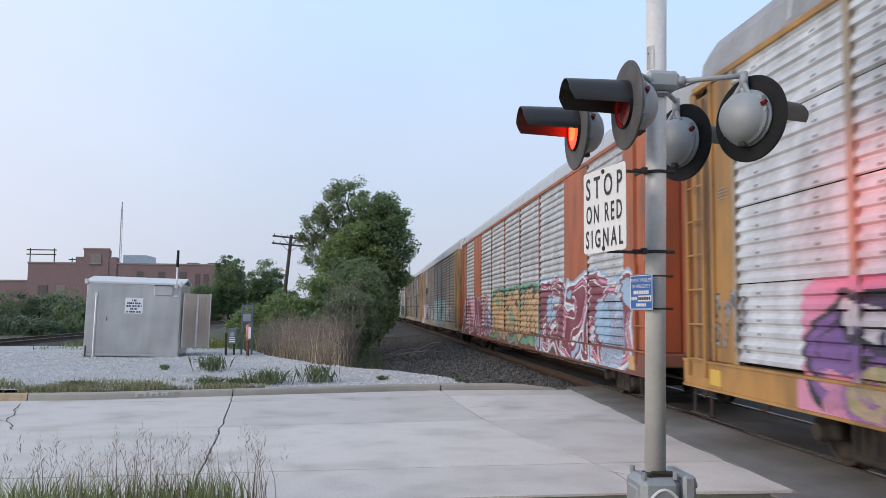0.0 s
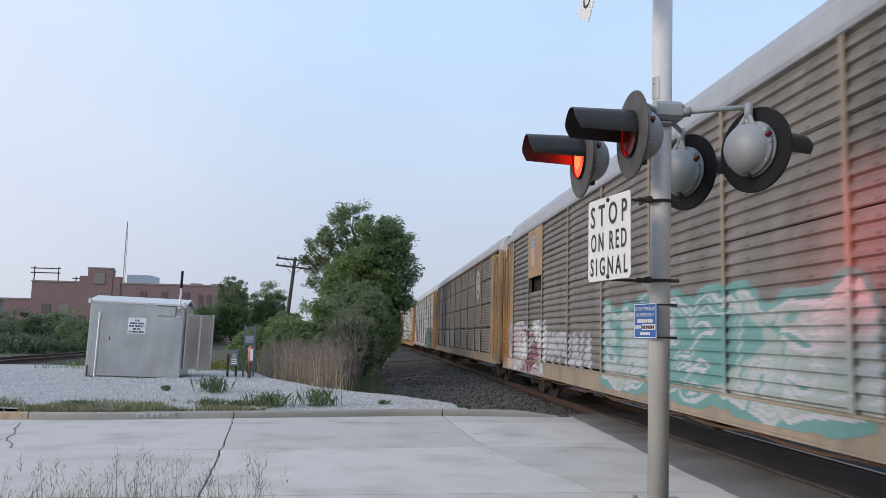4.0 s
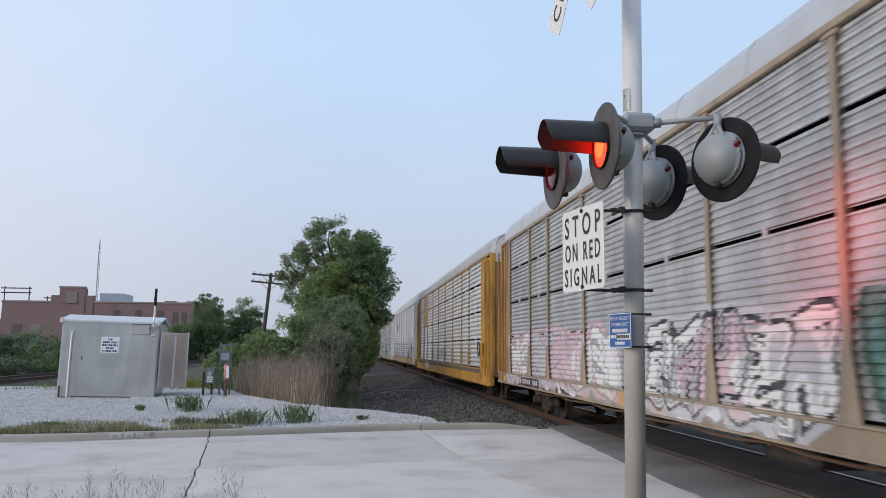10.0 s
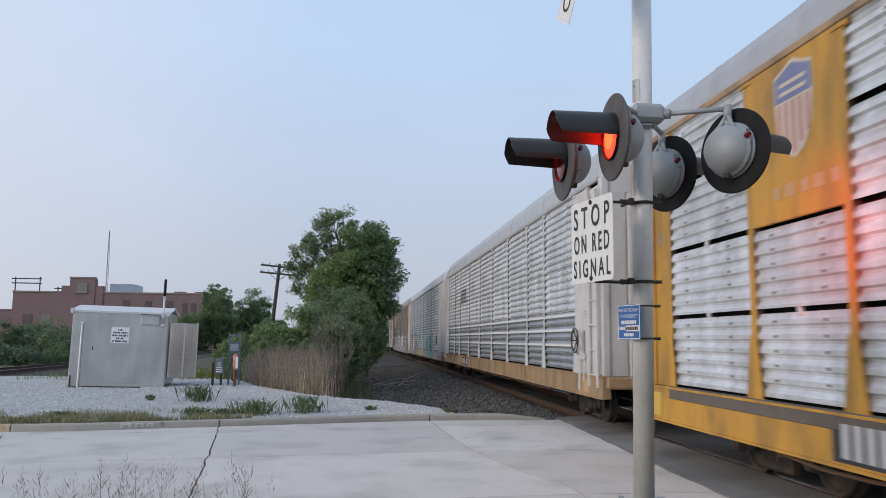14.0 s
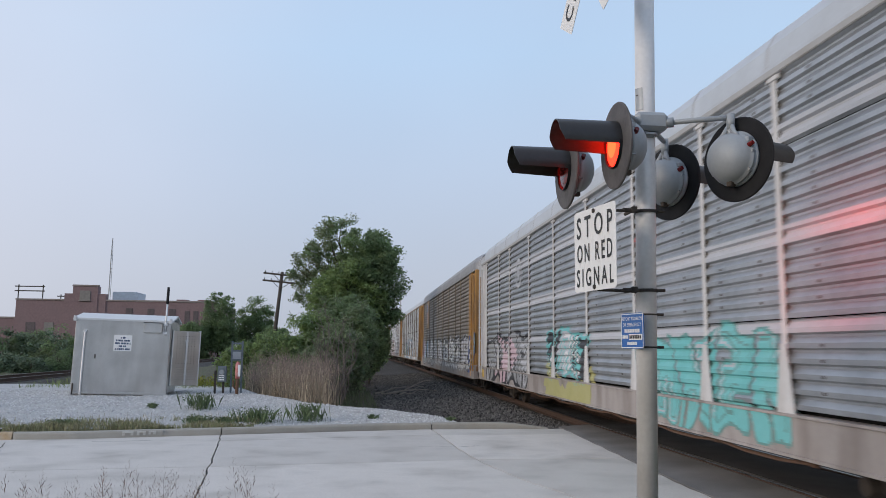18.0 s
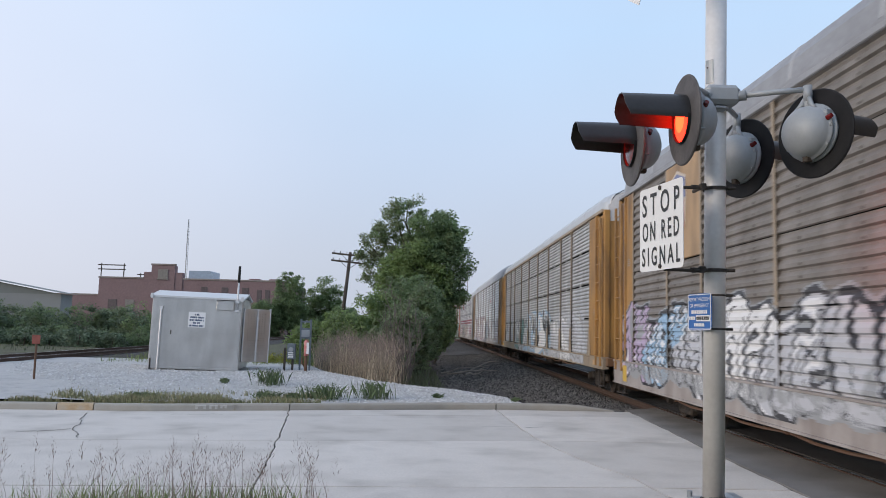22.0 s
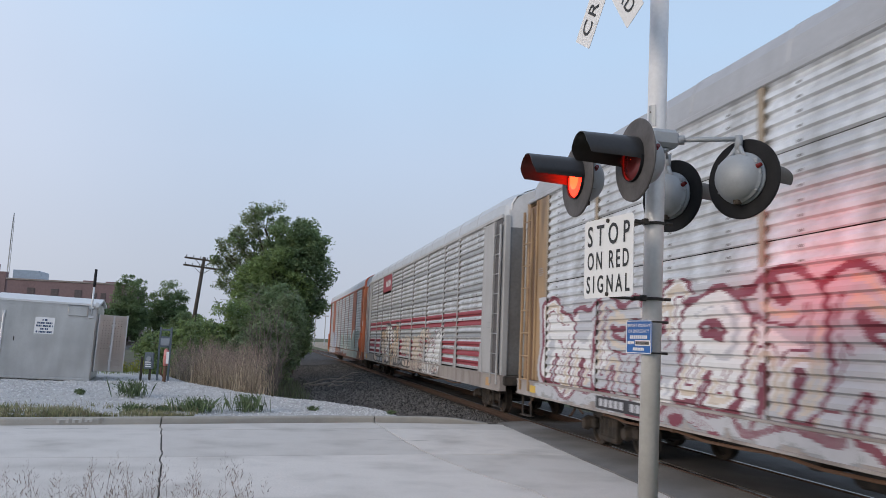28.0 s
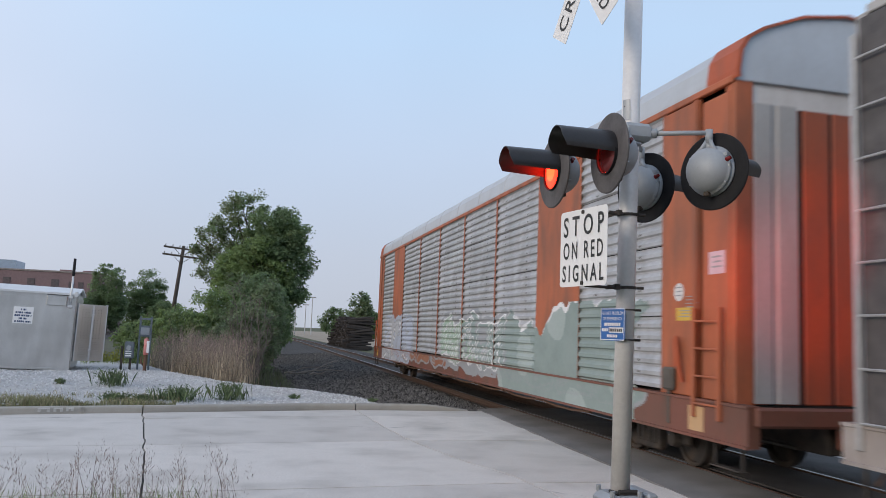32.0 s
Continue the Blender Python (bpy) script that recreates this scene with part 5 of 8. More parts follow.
def auto_rack(spec):
    """An enclosed auto-carrying wagon; origin on the rail top at its middle, +y its trailing end, -x the side beside the road."""
    global RIB, RECESS, SILL0
    RIB, RECESS, SILL0 = spec.get("rib", 0.165), spec.get("recess", 0.0), spec.get("sill0", 0.70)
    car = thing("auto_rack", spec["label"], "freight wagon", group="wagons of the passing train")
    post, end, sill, roof, panel = spec["post"], spec["end"], spec["sill"], spec["roof"], spec["panel"]
    key = panel.name
    posts = (spec.get("lead", POSTS[0]), *POSTS[1:])
    if spec.get("reversed"):
        posts = tuple(-p for p in POSTS[::-1])
    fa, fb = HALF + posts[0], HALF - posts[-1]
    inset = spec.get("inset", 0.14)   # how far the closed end stands back from the end sill
    lo, hi = posts[0], posts[-1]
    bays = list(zip(posts, posts[1:]))
    foot = SILL1 + 0.045
    rows = [foot, 2.11, 3.09, 4.07, EAVE - 0.03]
    slit = 0.028 if spec.get("gaps") else 0.005
    lower = spec.get("lower")
    if lower:
        rows = [foot, SILL1 + 8 * RIB, 3.38, EAVE - 0.03]
    special = spec.get("special", {})
    hw = spec.get("post_w", 0.12) / 2
    FLATS[:] = [(-HALF, lo), (hi, HALF)] + [(p - hw, p + hw) for p in posts] + [bays[i] for i in special if special[i][1] < 2.0]
    for i, (ya, yb) in enumerate(bays):
        for r, (za, zb) in enumerate(zip(rows, rows[1:])):
            za, zb = za + (slit if r else 0), zb - (slit if r < len(rows) - 2 else 0)
            m = lower if lower and r == 0 else panel
            if i in special and (za + zb) / 2 > special[i][1]:
                continue
            part("side_panel", panel_mesh(yb - ya - 0.02, za, zb, m, m.name), m, car, m=Matrix.Translation((0, (ya + yb) / 2, 0)))
        # clips that bridge the gaps in the middle of a bay
        if spec.get("gaps"):
            for z in rows[1:-1]:
                if i in special and z > special[i][1] - 0.05:
                    continue
                part("gap_clip", shared("gap_clip_" + key, gap_clip_mesh, [panel]), panel, car, m=Matrix.Translation((0, (ya + yb) / 2, z)))
    for i, (material, z_low, what) in special.items():
        g = Mesh()
        ya, yb = bays[i]
        g.box(-SIDE - 0.012, -SIDE + 0.04, ya + 0.02, yb - 0.02, z_low, EAVE - 0.03, 0.01)
        part("flat_panel", g, material, car, what)
    # posts with or without flared feet
    pk = f"post_{post.name}_{spec.get('flare', False)}_{spec.get('post_w', 0.12)}"
    if pk not in SHARED:
        g = Mesh()
        pw = spec.get("post_w", 0.12)
        g.box(-SIDE - 0.012, -SIDE - 0.002, -pw / 2, pw / 2, SILL1 - 0.02, EAVE, 0.003)
        g.box(-SIDE - 0.002, -SIDE + 0.10, -pw / 2 + 0.008, pw / 2 - 0.008, SILL1 - 0.02, EAVE, slot=1)
        if spec.get("flare"):
            for x0, x1, a, b in ((-SIDE - 0.035, -SIDE - 0.015, 0.20, pw / 2),):
                z0, z1 = SILL1 - 0.10, SILL1 + 0.75
                g.grid([[(x0, -a, z0), (x0, a, z0)], [(x0, -b, z1), (x0, b, z1)]][::-1])
                g.grid([[(x1, -a, z0), (x0, -a, z0)], [(x1, -b, z1), (x0, -b, z1)]][::-1])
                g.grid([[(x0, a, z0), (x1, a, z0)], [(x0, b, z1), (x1, b, z1)]][::-1])
            g.box(-SIDE - 0.028, -SIDE + 0.02, -pw / 2 - 0.07, pw / 2 + 0.07, EAVE - 0.10, EAVE - 0.045, 0.008)
        SHARED[pk] = g.data("post", [post, DARKBROWN])
    for p in posts:
        part("post", SHARED[pk], post, car, m=Matrix.Translation((0, p, 0)))
    # deck edge plate that shows between the sill and the panels
    if spec.get("deck"):
        g = Mesh()
        g.box(-SIDE - 0.068, -SIDE + 0.04, lo, hi, SILL1 - 0.17, SILL1 + 0.012, 0.006)
        part("deck_edge", g, spec["deck"], car, "grimy deck edge plate")
    # brake pipe and its hangers below the sill
    g = Mesh()
    pipe = [(-SIDE + 0.06, -9.0 + 18.0 * i / 24, SILL0 - 0.05 - 0.06 * math.sin(i * 2.1) ** 2) for i in range(25)]
    g.tube(pipe, 0.022, 6)
    for i in range(0, 25, 3):
        g.box(-SIDE + 0.02, -SIDE + 0.09, pipe[i][1] - 0.03, pipe[i][1] + 0.03, pipe[i][2] - 0.03, SILL0 + 0.02)
    part("brake_pipe", g, RUSTBROWN, car, "rusty brake pipe under the sill")
    # added black box for the shade inside, behind the panels, and the far side
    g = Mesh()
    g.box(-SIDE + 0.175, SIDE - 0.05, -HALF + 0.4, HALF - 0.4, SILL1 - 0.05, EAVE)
    part("lining", g, SHADEBLACK, car, "black box standing in for the shade inside")
    g = Mesh()
    zs = rib_levels(SILL1, EAVE)
    g.grid([[(SIDE - 0.06 + rib_x(z), y, z) for y in (-HALF + 0.3, HALF - 0.3)] for z in zs])
    part("far_side", g, panel, car, "corrugated far side")
    # side sill of channel section, and an eave rail
    for s, nm in ((-1, "side_sill"), (1, "far_side_sill")):
        g = Mesh()
        sec = [(0.10, SILL0), (-0.075, SILL0 - 0.012), (-0.075, SILL0 + 0.02), (-0.055, SILL0 + 0.026), (-0.055, SILL1 - 0.036), (-0.075, SILL1 - 0.03), (-0.075, SILL1), (0.10, SILL1)]
        g.grid([[(s * (SIDE - dx), y, z) for dx, z in sec] for y in ((-HALF, 0, HALF) if s < 0 else (HALF, 0, -HALF))])
        for y in (-HALF, HALF):
            g.face([(s * (SIDE - dx), y, z) for dx, z in sec][:: (1 if y > 0 else -1)])
        part(nm, g, sill, car, "long side sill")
        g = Mesh()
        x0, x1 = sorted((s * (SIDE - 0.05), s * (SIDE + 0.03)))
        g.box(x0, x1, -HALF + 0.35, HALF - 0.35, EAVE - 0.035, EAVE + 0.055, 0.012)
        part("eave_rail", g, spec.get("eave", post), car, "rail under the roof edge")
    # roof sheet with standing seams and rounded ends
    g = Mesh()
    ends = [(-HALF + 0.30, 0.90, -0.25), (-HALF + 0.48, 0.97, -0.07), (-HALF + 0.85, 1.0, 0.0)]
    if spec.get("hood"):
        ends = [(-HALF + inset + 0.02, 1.0, 0.0), (-HALF + inset + 0.30, 1.0, 0.0), (-HALF + 0.85, 1.0, 0.0)]
    stations = ends + [(-HALF + 0.85 + (2 * HALF - 1.7) * i / 12, 1.0, 0.0) for i in range(1, 12)] + [(-y, k, dz) for y, k, dz in ends[::-1]]
    rowsr = [[(x * k, y, (z if abs(x) > 1.58 else 4.96 + (z - 4.96) * spec.get("lift", 1.0) * (1 + dz * 1.2))) for x, z in ROOF_PROFILE] for y, k, dz in stations]
    g.grid(rowsr)
    g.face([p for p in rowsr[0]])
    g.face([p for p in rowsr[-1]][::-1])
    part("roof", g, roof, car, "curved sheet roof", smooth=False)
    seam = shared("roof_seam", roof_seam_mesh, [ROOFGREY])
    for i in range(1, 12):
        part("roof_seam", seam, ROOFGREY, car, m=Matrix.Translation((0, -HALF + 0.85 + (2 * HALF - 1.7) * i / 12, 4.96 * (1 - spec.get("lift", 1.0)))) @ Matrix.Diagonal((1, 1, spec.get("lift", 1.0), 1)))
    # ends: flat side sheets, ladders, end doors
    for s, depth in ((-1, fa), (1, fb)):
        g = Mesh()
        y0, y1 = sorted((s * (HALF - 0.10 - inset), s * (HALF - depth)))
        seam_y = 0.97 + max(0.0, inset - 0.2) * 1.3
        ya, yb = sorted((s * (HALF - seam_y + 0.04), s * (HALF - depth)))
        g.box(-SIDE - 0.012, -SIDE + 0.05, ya, yb, SILL1 + 0.004, EAVE - 0.045, 0.012)
        part("end_panel", g, end, car, "flat end bay sheet")
        g = Mesh()
        ya, yb = sorted((s * (HALF - 0.10 - inset), s * (HALF - seam_y + 0.13)))
        g.box(-SIDE - 0.012 + (spec.get("sunk", 0.0) if s > 0 else 0.0), -SIDE + 0.08, ya, yb, SILL1 + 0.004, EAVE - 0.12, 0.012)
        part("corner_sheet", g, spec.get("cornersheet", end) if s > 0 else end, car, "flat sheet behind the ladder")
        g = Mesh()
        g.box(-SIDE - 0.05, -SIDE - 0.013, s * (HALF - seam_y) - 0.035, s * (HALF - seam_y) + 0.035, SILL1 + 0.004, EAVE - 0.05, 0.01)
        part("end_post", g, end, car)
        g = Mesh()
        g.box(SIDE - 0.05, SIDE + 0.012, y0, y1, SILL1 + 0.004, EAVE - 0.045, 0.012)
        part("far_end_panel", g, end, car)
        g = Mesh()
        yy = s * (HALF - 0.16 - inset)
        wide = 0.965 if spec.get("hood") else 0.9
        g.grid([[(x, yy + s * 0.09, z) for x in (-1.5, 0, 1.5)] for z in (4.68, 5.12)] if s > 0 else [[(x, yy + s * 0.09, z) for x in (-1.5, 0, 1.5)] for z in (5.12, 4.68)])
        g.grid([[(x * wide, yy + s * 0.09, 4.96 + (z - 4.96) * spec.get("lift", 1.0)) for x, z in ROOF_PROFILE[1:-1]], [(x * wide, yy - s * 0.2, 4.96 + (z - 4.96) * spec.get("lift", 1.0)) for x, z in ROOF_PROFILE[1:-1]]])
        g.face([(x * wide, yy + s * 0.091, 4.92 + (z - 4.96) * spec.get("lift", 1.0)) for x, z in ROOF_PROFILE[1:-1]])
        part("end_cap", g, spec.get("cap", WHITE), car, "pale end sheet under the roof")
        if spec.get("hood"):
            g = Mesh()
            line = [(x * 1.006, 4.96 + (z - 4.96) * spec.get("lift", 1.0) + 0.012) for x, z in ROOF_PROFILE]
            rws = [[(x, s * (HALF - inset - dy), z) for x, z in line] for dy in (-0.03, 0.28, 0.62)]
            g.grid(rws if s < 0 else rws[::-1])
            rws = [[(x * k, s * (HALF - inset + 0.03), 4.96 + (z - 4.96) * k) for x, z in line] for k in (1.0, 0.965)]
            g.grid(rws[::-1] if s < 0 else rws)
            part("roof_hood", g, spec["hood"], car, "painted hood over the roof's end")
        if spec.get("corner"):
            g = Mesh()
            a, b = sorted((s * (HALF - 0.12 - inset), s * (HALF - 0.80)))
            g.box(-SIDE - 0.03, -SIDE - 0.014, a, b, SILL1 + 0.01, EAVE - 0.05, 0.004)
            part("ladder_backing", g, spec["corner"], car, "dark sheet behind the ladder")
        m = Matrix.Translation((0, s * (HALF - 0.42 - inset * (0.7 if inset < 0.2 else 1.2)), 0))
        lh = spec.get("ladder_h", 3.9)
        part("ladder", ladder_mesh(0.55, lh, 0.85, max(4, int(lh * 2.3))), spec.get("ladder", end), car, "side ladder", m=m)
        g = Mesh()
        y = s * (HALF - 0.12 - inset)
        g.box(-1.5, 1.5, y - 0.03, y + 0.03, SILL1 - 0.05, 4.90)
        dr = part("end_door", g, spec.get("door", end), car, "folding end door")
        leaf = shared("door_leaf_" + spec.get("door", end).name, door_leaf_mesh, [spec.get("door", end)])
        for k in range(7):
            part("door_leaf", leaf, None, dr, m=Matrix.Translation((-1.5 + 3.0 * (k + 0.5) / 7, y, 0)))
        if spec.get("centre"):
            g = Mesh()
            fold = [(-1.34, 0.055), (-1.32, 0.085), (-1.10, 0.085), (-1.06, 0.062), (-1.02, 0.062), (-0.98, 0.085), (-0.73, 0.085), (-0.71, 0.055)]
            rws = [[(x, y + s * d, z) for x, d in fold] for z in (SILL1, 2.3, 3.5, 4.70)]
            g.grid(rws if s > 0 else rws[::-1])
            part("centre_sheet", g, spec["centre"], dr, "galvanised sheet on the end door")
        for x in (-1.53, 1.53):
            g = Mesh()
            cw = spec.get("corner_w", 0.08)
            g.box(*((x - 0.08, x - 0.08 + 2 * cw) if x < 0 else (x + 0.08 - 2 * cw, x + 0.08)), y - 0.09, y + 0.09, SILL1 - 0.1, 4.98, 0.02)
            part("corner_post", g, end, car)
        g = Mesh()
        g.box(-1.60, 1.60, s * HALF - 0.06, s * HALF + 0.04, 0.84, 1.07, 0.03)
        g.box(-0.45, 0.45, s * HALF - 0.12, s * HALF + 0.10, 0.58, 0.90, 0.03)
        part("end_sill", g, spec.get("endsill", sill), car, "end sill")
        g = Mesh()
        for yy in (HALF - 0.75, HALF - 0.2):
            g.tube([(-1.60, s * yy, 0.33), (-1.60, s * yy, 0.88)], 0.018, 8)
        g.box(-1.66, -1.54, min(s * (HALF - 0.77), s * (HALF - 0.18)), max(s * (HALF - 0.77), s * (HALF - 0.18)), 0.315, 0.335, 0.004)
        part("stirrup_step", g, DARKSTEEL, car, "dark steel stirrup step")
        # lettering panels on the end sheet: plain bars
        g = Mesh()
        bx = -SIDE - 0.0245
        for k in range(spec.get("bars", 4)):
            yy = s * (HALF - 1.25)
            z = 2.35 - 0.045 * k if s < 0 else 3.4 - 0.045 * k
            g.box(bx, bx + 0.003, yy - 0.12 - 0.03 * ((k * 7) % 3), yy + 0.10, z, z + 0.012)
        part("stencil_bars", g, spec.get("stencil", S["grey"]), car, "rows of small stencilled bars")
        g = Mesh()
        yy = s * (HALF - 1.05)
        g.box(-SIDE - 0.0625, -SIDE - 0.0555, yy - 0.17, yy + 0.17, SILL0 + 0.07, SILL1 - 0.10)
        part("reflector_strip", g, S["ochre"] if s < 0 else YELLOWPLATE, car, "yellow reflective patch")
        for name, yy, z, w, h, material, what in (spec.get("plates", ()) if s < 0 else ()):
            g = Mesh()
            if w == h:
                g.prism([(yy + w / 2 * math.cos(2 * math.pi * i / 24), z + w / 2 * math.sin(2 * math.pi * i / 24)) for i in range(24)], 0.0, 0.004)
                g.v = [(-SIDE - 0.013 - c, a, b) for a, b, c in g.v]
            else:
                g.box(-SIDE - 0.017, -SIDE - 0.013, yy - w / 2, yy + w / 2, z - h / 2, z + h / 2)
            pl = part(name, g, material, car, what)
            for i in range(3):
                g = Mesh()
                g.box(-SIDE - 0.0195, -SIDE - 0.0172, yy - w * 0.30, yy + w * (0.30 - 0.1 * (i % 2)), z + h * (0.22 - 0.22 * i), z + h * (0.30 - 0.22 * i))
                part("text_bar", g, S["grey"], pl)
        if s < 0 and spec.get("lever"):
            y, z = spec["lever"]
            g = Mesh()
            g.box(-SIDE - 0.09, -SIDE - 0.013, y + 0.10, y + 0.38, z - 0.42, z - 0.12, 0.03)
            g.tube([(-SIDE - 0.05, y + 0.24, z - 0.4), (-SIDE - 0.06, y + 0.22, 0.70)], 0.025, 8)
            hb = part("hand_brake", g, DARKBROWN, car, "sooty hand brake housing")
            g = Mesh()
            g.tube([(-SIDE - 0.06, y - 0.10, z - 0.30), (-SIDE - 0.10, y - 0.06, z), (-SIDE - 0.08, y + 0.02, z + 0.28), (-SIDE - 0.06, y + 0.10, z + 0.24), (-SIDE - 0.06, y + 0.06, z - 0.10)], 0.03, 8)
            part("brake_lever", g, ORANGE_DEEP, hb, "dark red brake lever")
        if s < 0 and spec.get("brake"):
            g = Mesh()
            y = s * (HALF - 1.42)
            g.box(-SIDE - 0.14, -SIDE - 0.013, y - 0.16, y + 0.16, 1.45, 1.98, 0.04)
            g.box(-SIDE - 0.10, -SIDE - 0.013, y - 0.26, y + 0.26, 1.36, 1.50, 0.03)
            g.tube([(-SIDE - 0.08, y, 1.40), (-SIDE - 0.08, y + 0.05, 0.75)], 0.028, 8)
            g.tube([(-SIDE - 0.05, y - 0.22, 1.38), (-SIDE - 0.07, y - 0.24, 0.95)], 0.02, 8)
            hb = part("hand_brake", g, end, car, "hand brake housing")
            g = Mesh()
            ring = [(-SIDE - 0.19, y + 0.25 * math.cos(2 * math.pi * i / 20), 1.76 + 0.25 * math.sin(2 * math.pi * i / 20)) for i in range(21)]
            g.tube(ring, 0.016, 6)
            for i in range(5):
                a = 2 * math.pi * i / 5
                g.tube([(-SIDE - 0.15, y, 1.76), (-SIDE - 0.19, y + 0.25 * math.cos(a), 1.76 + 0.25 * math.sin(a))], 0.012, 6)
            part("brake_wheel", g, DARKSTEEL, hb, "spoked hand brake wheel")
        truck = part("truck", shared("truck", truck_mesh, [DARKSTEEL]), DARKSTEEL, car, "cast wheel truck", m=Matrix.Translation((0, s * 10.05, 0)))
        for y in (-0.865, 0.865):
            for sx in (-1, 1):
                part("wheel", shared("wheel", wheel_mesh, [DARKSTEEL]), DARKSTEEL, truck, m=pose(sx * 0.755, y, 0.385, 0, 0, 0 if sx < 0 else 180))
        part("coupler", shared("coupler", coupler_mesh, [RUSTBROWN]), RUSTBROWN, car, "knuckle coupler and hose", m=pose(0, s * (HALF - 0.28), 0, 0, 0, 0 if s > 0 else 180))
    # reporting plate on the sill, sill brackets, underframe
    if spec.get("plate") is not None:
        g = Mesh()
        y = spec["plate"]
        g.box(-SIDE - 0.066, -SIDE - 0.056, y - 0.95, y + 0.95, SILL0 + 0.05, SILL1 - 0.06)
        part("reporting_plate", g, S["black"], car, "black reporting plate")
        for k in (0, 1, 2, 4, 5, 6, 7, 8):
            g = Mesh()
            g.box(-SIDE - 0.071, -SIDE - 0.0665, y - 0.85 + k * 0.19, y - 0.85 + k * 0.19 + 0.13, SILL0 + 0.09, SILL1 - 0.10)
            part("reporting_bar", g, S["silver"], car, "pale painted bar")
    part("underframe", shared("underframe", underframe_mesh, [DARKSTEEL]), DARKSTEEL, car, "grimy underframe")
    for st in spec.get("stripes", ()):
        z0, z1, material = st
        g = Mesh()
        zs = rib_levels(z0, z1)
        rws = [[(-SIDE + 0.040 + RECESS - rib_x(z) - 0.004, y, z) for y in (HALF - fb - 0.05, 0, -HALF + fa + 0.05)] for z in zs]
        g.grid(rws)
        part("stripe", g, material, car, "painted stripe along the side")
    for args in spec.get("art", ()):
        graffiti(car, **args)
    for kind, y, z, size in spec.get("emblem", ()):
        emblem(car, kind, y, z, size, -SIDE - 0.018 if any(bays[i][0] < y < bays[i][1] for i in special) else -SIDE + RECESS - 0.004)
    return car


def gap_clip_mesh():
    g = Mesh()
    g.box(-SIDE - 0.004, -SIDE + 0.05, -0.035, 0.035, -0.07, 0.07, 0.008)
    return g


def door_leaf_mesh():
    g = Mesh()
    g.box(-0.195, 0.195, -0.055, 0.055, SILL1 - 0.02, 4.70, 0.02)
    return g


def roof_seam_mesh():
    g = Mesh()
    rows = []
    for dy, dz in ((-0.03, 0.0), (-0.02, 0.007), (0.02, 0.007), (0.03, 0.0)):
        rows.append([(x * (1 + dz * 0.6), dy, z + dz) for x, z in ROOF_PROFILE[1:-1]])
    g.grid(rows)
    return g


